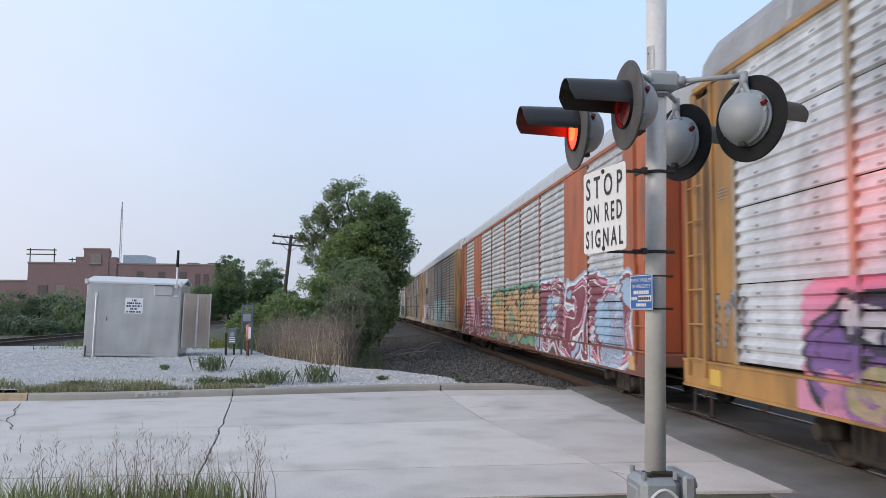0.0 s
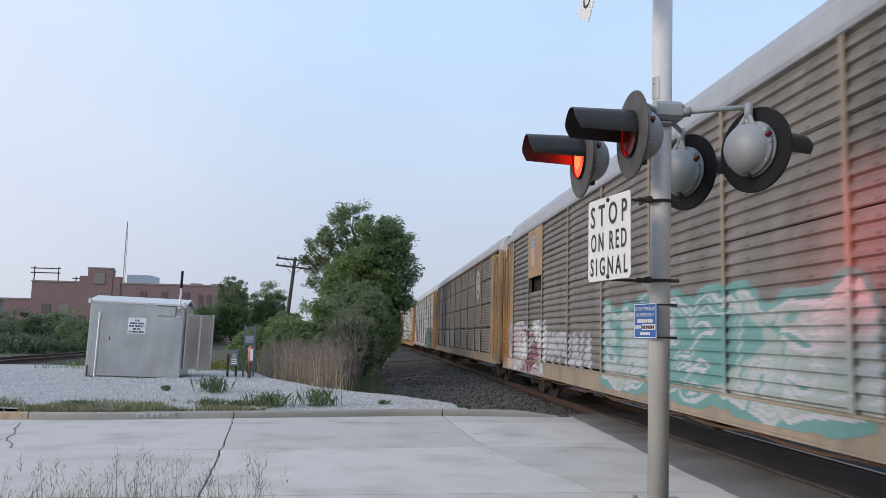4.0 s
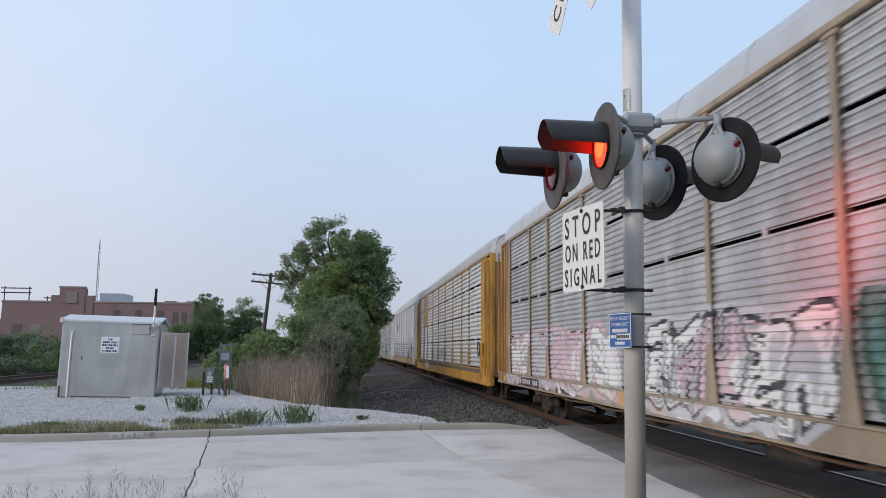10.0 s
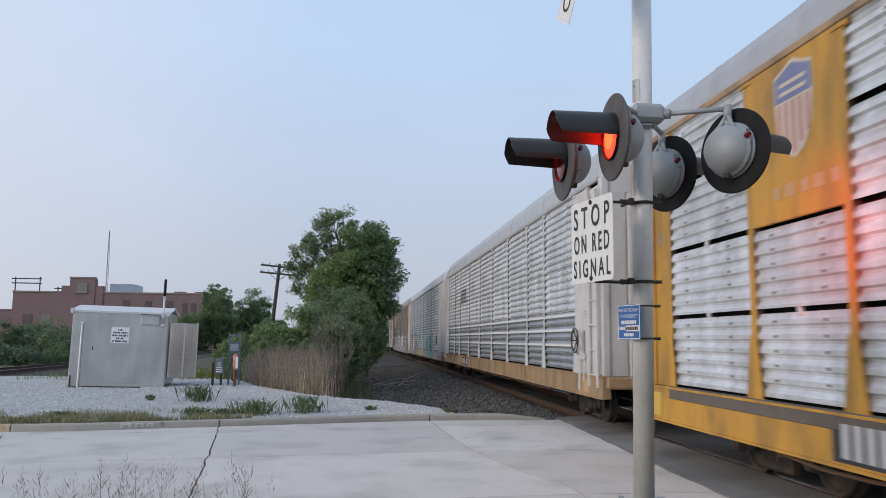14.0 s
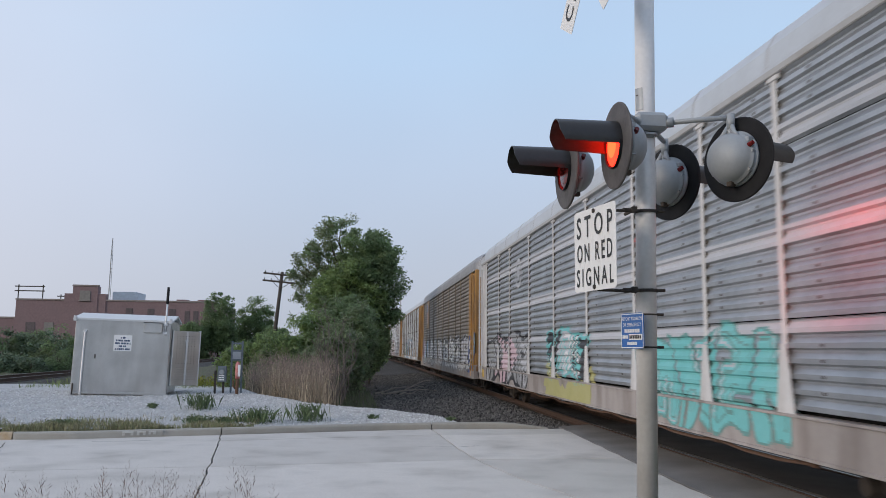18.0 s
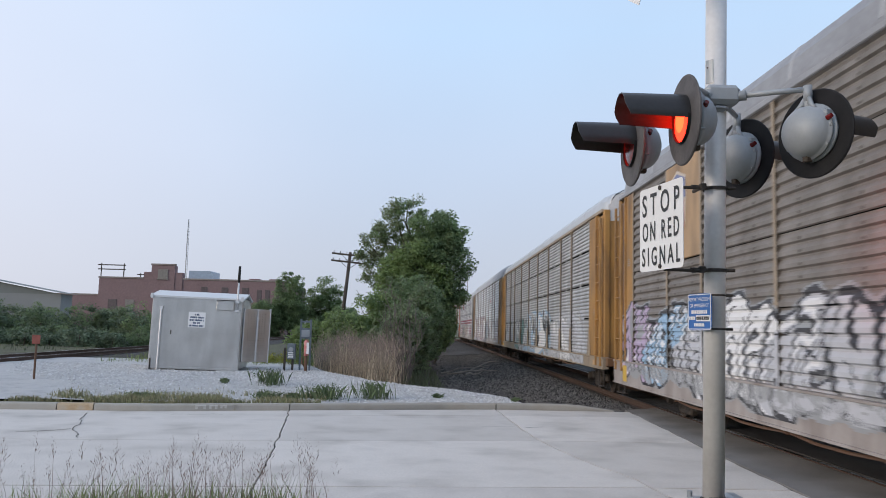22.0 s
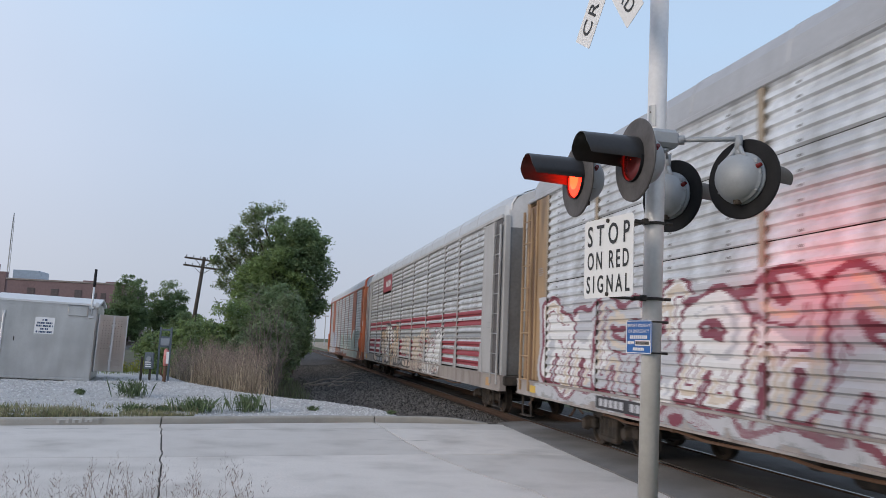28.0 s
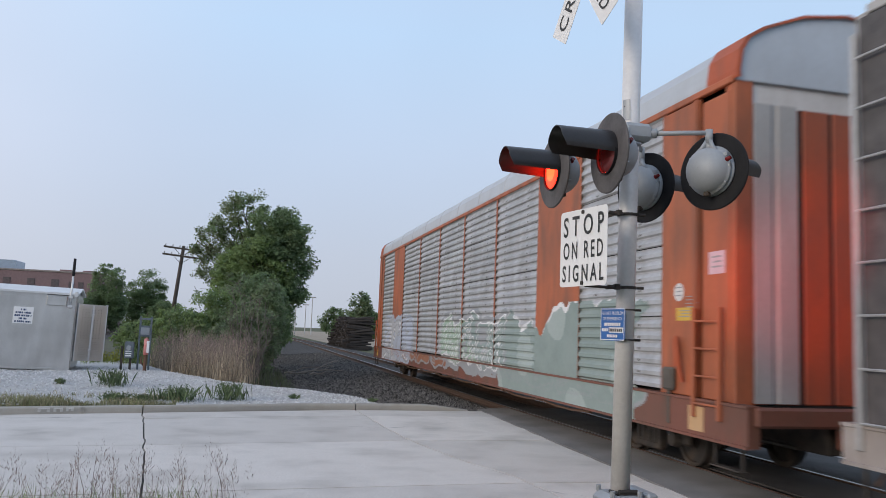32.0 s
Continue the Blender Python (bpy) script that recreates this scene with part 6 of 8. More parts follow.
def emblem(car, kind, y, z, size, x):
    """Plain painted shapes in the colours of a line's mark."""
    g = Mesh()
    if kind == "shield":
        pts = [(-0.5, 0.55), (-0.25, 0.62), (0, 0.72), (0.25, 0.62), (0.5, 0.55), (0.52, 0.1), (0.45, -0.4), (0.25, -0.68), (0, -0.8), (-0.25, -0.68), (-0.45, -0.4), (-0.52, 0.1)]
        g.face([(x, y + u * size, z + v * size) for u, v in pts][::1], 0)
        g.face([(x - 0.004, y + u * size, z + v * size) for u, v in ((-0.47, 0.5), (0, 0.65), (0.47, 0.5), (0.49, 0.12), (-0.49, 0.12))], 1)
        for k in range(5):
            u = -0.38 + 0.19 * k
            lo = -0.42 - 0.3 * (1 - abs(u) / 0.45)
            g.face([(x - 0.004, y + (u - 0.04) * size, z + 0.08 * size), (x - 0.004, y + (u + 0.04) * size, z + 0.08 * size), (x - 0.004, y + (u + 0.04) * size, z + lo * size), (x - 0.004, y + (u - 0.04) * size, z + lo * size)], 2)
        for k in range(2):
            g.face([(x - 0.007, y + s * size, z + v * size) for s, v in ((-0.35, 0.40 - 0.14 * k), (0.35, 0.40 - 0.14 * k), (0.35, 0.34 - 0.14 * k), (-0.35, 0.34 - 0.14 * k))], 0)
        part("painted_mark", g, [S["cream"], S["oldblue"], S["oldred"]], car, "faded shield-shaped painted mark")
    elif kind == "ring":
        n = 32
        for k in range(n):
            a, b = 2 * math.pi * k / n, 2 * math.pi * (k + 1) / n
            g.face([(x, y + r * size * math.cos(t), z + r * size * math.sin(t)) for r, t in ((0.5, a), (0.5, b), (0.36, b), (0.36, a))], 0)
        g.face([(x, y + 0.22 * size * math.cos(2 * math.pi * k / 16), z + 0.22 * size * math.sin(2 * math.pi * k / 16)) for k in range(16)], 0)
        part("painted_mark", g, [S["silver"]], car, "faded round painted mark")
    elif kind == "faded":
        for k, wd in enumerate((0.10, 0.13, 0.09, 0.12, 0.10)):
            u, g = -0.46 + k * 0.19, Mesh()
            g.face([(x, y + u * size, z - 0.05 * size), (x, y + (u + wd) * size, z - 0.05 * size), (x, y + (u + wd) * size, z + 0.05 * size), (x, y + u * size, z + 0.05 * size)][::-1], 0)
            part("painted_bar", g, [S["ochre"] if z < 3.6 else S["cream"]], car, "faded lettering bar")
    elif kind == "redbars":
        for k in range(7):
            u, g = -0.5 + k * 0.145, Mesh()
            g.face([(x, y + u * size, z - 0.07), (x, y + (u + 0.1) * size, z - 0.07), (x, y + (u + 0.1) * size, z + 0.07), (x, y + u * size, z + 0.07)], 0)
            part("painted_bar", g, [S["red"]], car, "small red lettering bar")
    elif kind == "bars":
        for k, wd in enumerate((0.5, 0.5, 0.4, 0.5, 0.3, 0.5, 0.4)):
            g = Mesh()
            g.face([(x, y + (-0.5 + k * 0.145) * size, z - 0.10 * size), (x, y + (-0.5 + k * 0.145 + 0.10) * size, z - 0.10 * size), (x, y + (-0.5 + k * 0.145 + 0.10) * size, z + wd * 0.28 * size), (x, y + (-0.5 + k * 0.145) * size, z + wd * 0.28 * size)], 0)
            part("painted_bar", g, [S["white"]], car, "white lettering bar")
        g = Mesh()
        g.face([(x, y - 0.72 * size, z), (x, y - 0.60 * size, z - 0.08 * size), (x, y - 0.56 * size, z + 0.05 * size), (x, y - 0.62 * size, z + 0.16 * size)], 0)
        part("painted_mark", g, [S["white"]], car, "small white painted mark")


def A(y0, y1, z0, z1, seed, fills, edge, back=None, letters=5, shine=None, **k):
    return dict(y0=y0 + 0.2, y1=y1 + 0.2, z0=z0, z1=z1, seed=seed, fills=[S[c] for c in fills], edge=S[edge], back=S[back] if back else None, letters=letters, shine=S[shine] if shine else None, **k)


CARS = [
    dict(label="pale-sided auto wagon with gold ends and pink graffiti", lift=1.10, sill0=0.70, post=POSTTAN, end=GOLD, cornersheet=RUSTTAN, sunk=0.03, sill=GOLD, roof=ROOFDARK, panel=P_WHITE, eave=GOLD, 
         art=[A(4.8, 9.9, 0.80, 1.92, 11, ["purple", "purple"], "black", "pink", 3, halo=0.30, outline=0.06), A(5.0, 9.3, 1.46, 1.86, 12, ["white"], "black", None, 6, outline=0.09), A(4.9, 9.2, 0.78, 1.34, 13, ["ochre", "ochre", "olive"], "purple", None, 3), A(7.2, 9.8, 0.74, 1.1, 14, ["pink"], "pink", None, 3, thick=0.14, half=True), A(11.4, 12.4, 1.2, 2.1, 15, ["grey"], "black", None, 3, thick=0.03, half=True, outline=0.012)]),
    dict(label="orange-ended grey auto wagon with bright graffiti", reversed=True, lift=0.90, sill0=0.66, post=ORANGE, end=ORANGE, sill=BROWNSILL, roof=ROOFWHITE, panel=P_MID, door=ORANGE_DEEP, ladder_h=1.75, special={1: (ORANGE, SILL1 + 0.05, "flat orange side panel"), 7: (ORANGE, SILL1 + 0.05, "flat orange side panel")}, post_w=0.09, eave=ORANGE,
         art=[A(-12.4, -4.7, 0.75, 2.5, 21, ["maroon"], "white", "sky", 5, shine="pink", halo=0.06), A(-4.7, 3.4, 0.92, 2.36, 22, ["ochre", "ochre"], "black", "mint", 6, halo=0.20, outline=0.075), A(4.6, 12.0, 0.80, 2.25, 23, ["maroon", "maroon", "pink", "maroon"], "white", "maroon", 6, shine="pink", halo=0.06, outline=0.04), A(3.4, 5.0, 0.95, 1.9, 27, ["blue"], "white", None, 2, outline=0.05), A(-11.9, -10.8, 0.70, 1.9, 24, ["sky"], "sky", None, 2, solid=True), A(-4.5, 2.5, 0.83, 1.04, 25, ["lime", "maroon"], "grey", None, 5), A(3.8, 12, 0.83, 1.04, 26, ["maroon"], "maroon", None, 8)]),
    dict(label="dusty grey auto wagon with tan ends and teal graffiti", lift=1.00, sill0=0.70, recess=0.008, post=POSTTAN, end=TAN, cornersheet=RUSTTAN, sunk=0.03, sill=POSTTAN, roof=ROOFGREY, panel=P_BROWN, door=GOLD, endsill=RUSTTAN, ladder=GOLD, post_w=0.08, eave=ROOFDARK, special={7: (TAN, 3.5, "small tan panel")}, plate=None, emblem=[("shield", 8.7, 4.3, 0.62)],
         art=[A(-11.6, -7.3, 1.15, 2.1, 31, ["grey", "cream"], "grey", None, 6, thick=0.06, half=True, outline=0.02), A(-7.0, 1.4, 0.95, 2.35, 32, ["sage2", "teal", "sage2"], "silver", "teal", 6, shine="silver"), A(2.4, 6.6, 1.1, 1.9, 33, ["silver"], "grey", None, 5, thick=0.10, half=True), A(6.8, 12.3, 0.74, 2.05, 34, ["white", "maroon", "white", "palepink"], "grey", "silver", 6, shine="maroon", halo=0.10)]),
    dict(label="dark weathered auto wagon with tan posts and sill", lift=0.90, sill0=0.76, recess=0.008, post=POSTTAN, end=TAN, cornersheet=RUSTTAN, sunk=0.03, sill=POSTTAN, roof=ROOFGREY, panel=P_BROWN, gaps=True, flare=True, rib=0.107, door=GOLD, endsill=RUSTTAN, emblem=[("ring", -7.6, 4.0, 1.25)], eave=RUSTBROWN,
         art=[A(1.4, 3.1, 1.3, 2.0, 41, ["grey"], "silver", None, 3, thick=0.04, half=True, outline=0.012), A(7.0, 8.7, 1.3, 2.3, 42, ["silver"], "silver", None, 2, thick=0.04, half=True, outline=0.012)]),
    dict(label="grey auto wagon with tan posts and green graffiti", lift=1.00, sill0=0.77, recess=0.008, post=POSTTAN, end=GOLD, cornersheet=RUSTTAN, sunk=0.03, sill=POSTTAN, roof=ROOFWHITE, panel=P_GREY, gaps=True, flare=True, rib=0.107, door=GOLD, endsill=RUSTTAN, plate=9.2, emblem=[("bars", 4.4, 3.9, 1.0)],
         art=[A(-11.5, -4.4, 1.1, 2.15, 51, ["green", "black", "green"], "teal", "green", 6, shine="teal", outline=0.035), A(-12.5, -6.0, 0.83, 1.05, 52, ["green", "teal"], "green", None, 5), A(-3.7, 1.2, 0.9, 2.15, 53, ["white", "palepink", "white"], "black", "silver", 5, shine="grey"), A(2.6, 11.6, 1.0, 2.1, 54, ["white", "palepink", "silver", "white"], "grey", "palepink", 7), A(-3, 4.5, 0.82, 1.05, 55, ["white", "ochre"], "grey", None, 5), A(5, 12, 0.82, 1.05, 56, ["white", "maroon", "silver"], "black", None, 7)]),
    dict(label="bright galvanised auto wagon with yellow ends and posts", lift=1.00, brake=True, deck=DECK, sill0=0.56, post=YELLOW, end=YELLOW, sill=YELLOW, roof=ROOFGREY, panel=P_WHITE, gaps=True, flare=True, door=GOLD, endsill=RUSTTAN, special={7: (YELLOW, 3.10, "flat yellow panel")}, emblem=[("shield", 8.36, 4.34, 0.74), ("faded", 8.25, 3.42, 1.45)], eave=TAN, plate=6.9, post_w=0.13,
         art=[A(-0.6, 2.6, 1.4, 1.75, 61, ["cyan", "silver"], "silver", None, 5, thick=0.05, half=True)]),
    dict(label="silver auto wagon with white posts and tan sill", lift=1.18, brake=True, sill0=0.66, post=WHITE, end=WHITE, sill=TAN, roof=ROOFWHITE, panel=P_WHITE, lower=P_LOWER, flare=True, door=WHITE, plate=5.45, eave=PALEGREY, endsill=TAN, stripes=[(1.62, 1.68, S["white"]), (1.96, 2.02, S["white"]), (2.29, 2.35, S["white"])],
         art=[A(5.5, 7.0, 3.45, 3.95, 66, ["grey"], "black", None, 3, outline=0.03)]),
    dict(label="grey auto wagon with white bands and turquoise graffiti", lift=1.00, brake=True, sill0=0.63, post=WHITE, end=WHITE, sill=DIRTYSILL, roof=ROOFWHITE, panel=P_LOWER, flare=True, door=WHITE, eave=PALEGREY, post_w=0.11, stripes=[(1.95, 2.08, S["silver"]), (2.95, 3.15, S["silver"]), (4.10, 4.32, S["silver"])], emblem=[("ring", 6.1, 4.0, 0.9)],
         art=[A(-8.7, -4.1, 0.68, 1.95, 71, ["cyan"], "teal", None, 6, outline=0.035, shine="silver"), A(-1.2, 2.2, 1.10, 2.15, 72, ["black", "silver", "black"], "cyan", None, 5, outline=0.06, shine="white"), A(-1.6, 2.4, 0.66, 1.22, 74, ["olive"], "olive", None, 3, solid=True), A(4.6, 11.4, 0.70, 2.1, 73, ["grey", "palepink", "grey"], "black", None, 5, outline=0.10, shine="silver"), A(-5.0, -4.0, 3.4, 3.8, 75, ["red"], "red", None, 2, thick=0.03, half=True, outline=0.01)]),
    dict(label="browned auto wagon with silver graffiti along its foot", lift=1.03, sill0=0.55, recess=0.008, post=POSTTAN, end=GOLD, cornersheet=RUSTTAN, sunk=0.03, sill=DIRTYSILL, roof=ROOFDARK, panel=P_BROWN, door=GOLD, endsill=RUSTTAN, post_w=0.08, eave=ROOFDARK, special={7: (TAN, 3.1, "flat tan panel with a faded mark")}, plate=None, emblem=[("shield", 8.7, 4.1, 0.95)],
         art=[A(-13.3, -11.9, 0.9, 2.2, 84, ["sky", "white"], "black", "blue", 2), A(-11.6, 3.0, 0.95, 2.2, 81, ["silver", "white", "silver"], "black", "grey", 13, outline=0.10, halo=0.06), A(3.0, 12.4, 0.80, 2.25, 82, ["silver", "white", "silver", "sky", "lilac"], "black", "grey", 11, outline=0.06, halo=0.04, shine="white"), A(-12.0, 12, 0.83, 1.05, 83, ["white", "silver", "grey"], "grey", None, 26)]),
    dict(label="grey auto wagon with gold ends, black and white graffiti", lift=0.80, sill0=0.78, recess=0.008, post=POSTTAN, end=GOLD, cornersheet=RUSTTAN, sunk=0.03, sill=POSTTAN, roof=ROOFWHITE, panel=P_GREY, gaps=True, flare=True, rib=0.107, door=GOLD, endsill=RUSTTAN, ladder=GOLD, emblem=[("faded", 5.6, 3.6, 1.2)],
         art=[A(-10.9, -5.3, 0.9, 2.2, 91, ["silver", "white"], "grey", "silver", 5, shine="grey"), A(-4.4, 2.0, 0.88, 2.35, 92, ["black", "white", "black", "grey"], "white", "sky", 6, shine="white", halo=0.13), A(2.4, 6.4, 0.85, 2.1, 93, ["white", "teal", "cream", "white"], "black", "grey", 7, outline=0.06, shine="teal"), A(10.0, 11.3, 1.5, 2.0, 94, ["black"], "black", None, 3, thick=0.025, half=True, outline=0.01), A(-9.0, -3.5, 0.82, 1.05, 95, ["white", "silver"], "grey", None, 6), A(0.6, 6.0, 0.82, 1.05, 96, ["sky", "white", "teal"], "grey", None, 4)]),
    dict(label="bright grey auto wagon with white and maroon graffiti", lead=-12.45, lift=1.06, sill0=0.77, recess=0.004, post=POSTTAN, end=TAN, cornersheet=RUSTTAN, sunk=0.03, sill=DIRTYSILL, roof=ROOFGREY, panel=P_WHITE, eave=ROOFGREY, door=GOLD, endsill=RUSTTAN, plate=8.2, post_w=0.12, emblem=[("redbars", -5.5, 3.74, 1.0)],
         art=[A(-12.0, -1.0, 1.05, 2.25, 101, ["silver", "white", "silver"], "grey", "silver", 10, shine="maroon"), A(-0.6, 11.8, 0.98, 2.6, 102, ["white", "silver", "white", "silver", "white"], "maroon", "silver", 9, shine="cream", outline=0.085), A(3, 12, 0.82, 1.06, 103, ["silver", "maroon", "silver"], "grey", None, 9)]),
    dict(label="white auto wagon with dark red stripes, cream graffiti", lift=0.92, sill0=0.71, post=PALEGREY, end=PALEGREY, sill=DIRTYSILL, roof=ROOFWHITE, panel=P_MID, flare=True, eave=PALEGREY, door=P_DARK, corner=GREYBACK, endsill=DARKSTEEL, ladder=P_GREY, plate=7.3, special={6: (REDPANEL, 4.15, "dark red panel")}, emblem=[("bars", 5.85, 4.5, 1.3)], post_w=0.13,
         stripes=[(2.55, 2.71, REDPANEL), (2.30, 2.45, REDPANEL), (1.98, 2.14, S["grey"]), (3.2, 3.4, S["grey"]), (4.25, 4.40, S["grey"]), (1.72, 1.86, REDPANEL), (1.46, 1.60, REDPANEL), (1.20, 1.34, REDPANEL)],
         art=[A(-6.8, -1.6, 0.74, 2.25, 111, ["white", "cream"], "grey", None, 5, shine="maroon"), A(-1.0, 1.1, 1.25, 2.0, 113, ["cream"], "grey", None, 4), A(1.9, 7.0, 0.74, 2.42, 112, ["cream", "white", "cream"], "black", None, 6, shine="ochre", outline=0.08), A(-6.5, 9.4, 0.82, 1.06, 114, ["cream", "grey", "cream"], "black", None, 10)]),
    dict(label="last auto wagon, grey with orange ends, green graffiti", lift=0.98, sill0=0.61, post=ORANGE, end=ORANGE, sill=BROWNSILL, roof=ROOFWHITE, panel=P_GREY, door=ORANGE_DEEP, centre=PALEGREY, hood=ORANGE_DEEP, inset=0.32, corner_w=0.135, lever=(-11.97, 1.55), plates=[("round_plate", -11.91, 2.42, 0.24, 0.24, WHITE, "round white plate"), ("warning_plate", -12.06, 2.13, 0.42, 0.17, YELLOWPLATE, "yellow warning plate"), ("label_plate", -12.78, 2.75, 0.34, 0.28, S["palepink"], "pale label plate")], ladder_h=1.35, post_w=0.09, eave=ORANGE, special={1: (ORANGE, SILL1 + 0.05, "flat orange side panel"), 7: (ORANGE, SILL1 + 0.05, "flat orange side panel")},
         art=[A(-11.0, -4.7, 0.63, 2.2, 121, ["sage"], "white", "sage2", 3, solid=True, outline=0.09), A(-4.7, 0.9, 1.05, 2.2, 122, ["sage", "palegreen"], "white", "grey", 6, outline=0.04), A(5.4, 10.8, 0.66, 2.2, 123, ["paleblue", "silver"], "grey", "paleblue", 4, shine="white"), A(-11.4, 9, 0.83, 1.06, 124, ["sage", "grey", "oldorange"], "grey", None, 12)]),
]
TRAIN = [auto_rack(spec) for spec in CARS]

# ---- trackside things ----
def leaf_cloud(blobs, count, size, seed, hollow=0.55):
    """Many small leaves scattered through the outer part of overlapping lobes, thinned out in places."""
    rng = np.random.RandomState(seed)
    B = np.array(blobs, float)
    vol = (B[:, 3] * B[:, 4] * B[:, 5]) ** 0.7
    pick = B[rng.choice(len(B), count, p=vol / vol.sum())]
    d = rng.normal(size=(count, 3))
    d /= np.linalg.norm(d, axis=1)[:, None]
    r = hollow + (1 - hollow) * rng.uniform(size=count) ** 0.6
    wave = np.sin(d * 5.1 + pick[:, :3] * 3.7).sum(1) / 3
    r *= 1 + 0.20 * wave
    p = pick[:, :3] + d * r[:, None] * pick[:, 3:6]
    n = len(p)
    u = rng.normal(size=(n, 3))
    u /= np.linalg.norm(u, axis=1)[:, None]
    v = np.cross(u, rng.normal(size=(n, 3)))
    v /= np.linalg.norm(v, axis=1)[:, None] + 1e-9
    s = (size * rng.uniform(0.6, 1.35, n))[:, None]
    vs = np.stack([p - u * s, p + v * s * 0.6, p + u * s, p - v * s * 0.6], 1).reshape(-1, 3)
    g = Mesh()
    g.v = vs.tolist()
    g.f = [(k, k + 1, k + 2, k + 3) for k in range(0, 4 * n, 4)]
    g.m = [0] * n
    return g


def crown(rng, shapes, clumps, leaves, size, spread=0.42, flat=0.7):
    """A leafy crown: clumps of leaves set through egg-shaped volumes, most of them near the outside; leaves lie mostly face up."""
    E = np.array(shapes, float)
    vol = (E[:, 3] * E[:, 4] * E[:, 5]) ** 0.8
    pick = E[rng.choice(len(E), clumps, p=vol / vol.sum())]
    d = rng.normal(size=(clumps, 3))
    d /= np.linalg.norm(d, axis=1)[:, None]
    q = np.where(rng.uniform(size=clumps) < 0.7, rng.uniform(0.72, 1.02, clumps), rng.uniform(0.2, 0.8, clumps))
    c = pick[:, :3] + d * q[:, None] * pick[:, 3:6]
    r = spread * rng.uniform(0.55, 1.3, clumps)
    n = clumps * leaves
    cc, rr = np.repeat(c, leaves, 0), np.repeat(r, leaves)[:, None]
    o = rng.normal(size=(n, 3))
    o *= (rng.uniform(size=n) ** 0.45 / np.linalg.norm(o, axis=1))[:, None] * np.array([1.0, 1.0, flat])
    p = cc + o * rr
    p[:, 2] = np.maximum(p[:, 2], 0.02)
    nrm = rng.normal(size=(n, 3)) * 0.75 + o * 0.4 + np.array([0, -0.25, 0.9])
    nrm /= np.linalg.norm(nrm, axis=1)[:, None]
    u = np.cross(nrm, rng.normal(size=(n, 3)))
    u /= np.linalg.norm(u, axis=1)[:, None] + 1e-9
    v = np.cross(nrm, u)
    s = (size * rng.uniform(0.6, 1.4, n))[:, None]
    g = Mesh()
    g.v = np.stack([p - u * s, p + v * s * 0.55, p + u * s, p - v * s * 0.55], 1).reshape(-1, 3).tolist()
    g.f = [(k, k + 1, k + 2, k + 3) for k in range(0, 4 * n, 4)]
    g.m = [0] * n
    return g


def limb(g, a, b, r0, r1, rng, bend=0.12, n=5):
    a, b = Vector(a), Vector(b)
    L = (b - a).length
    pts = [a.lerp(b, i / n) + Vector(rng.normal(size=3)) * bend * L * (0.5 if 0 < i < n else 0) * 0.5 for i in range(n + 1)]
    g.tube(pts, [r0 + (r1 - r0) * i / n for i in range(n + 1)], 7)
    return pts


def tree(name, x, y, z, trunk_h, trunk_r, shapes, layers, size, seed, label, category="tree", spread=0.42):
    """shapes: egg-shaped volumes relative to the foot; layers: (material, clumps, leaves in a clump, and which volumes if not all)."""
    t = thing(name, label, category, Matrix.Translation((x, y, z)))
    rng = np.random.RandomState(seed)
    g = Mesh()
    limb(g, (0, 0, -0.3), (0.15, 0, trunk_h), trunk_r, trunk_r * 0.6, rng, 0.05)
    part("trunk", g, BARK, t, smooth=True)
    for b in shapes[:: max(1, len(shapes) // 9)]:
        g = Mesh()
        h = trunk_h * rng.uniform(0.55, 1.0)
        limb(g, (0, 0, h), (b[0] * 0.9, b[1] * 0.9, max(h + 0.3, b[2] + b[5] * 0.3)), trunk_r * 0.45, trunk_r * 0.10, rng)
        for _ in range(4):
            e = Vector((b[0], b[1], b[2])) + Vector(rng.normal(size=3)) * 0.5 * b[3]
            limb(g, Vector((0, 0, h)).lerp(Vector(b[:3]), 0.6), e, trunk_r * 0.16, 0.012, rng)
        part("limb", g, BARK, t, smooth=True)
    for m, clumps, leaves, *only in layers:
        part("crown", crown(rng, [shapes[i] for i in only[0]] if only else shapes, clumps, leaves, size, spread), m, t, "leafy crown")
    return t


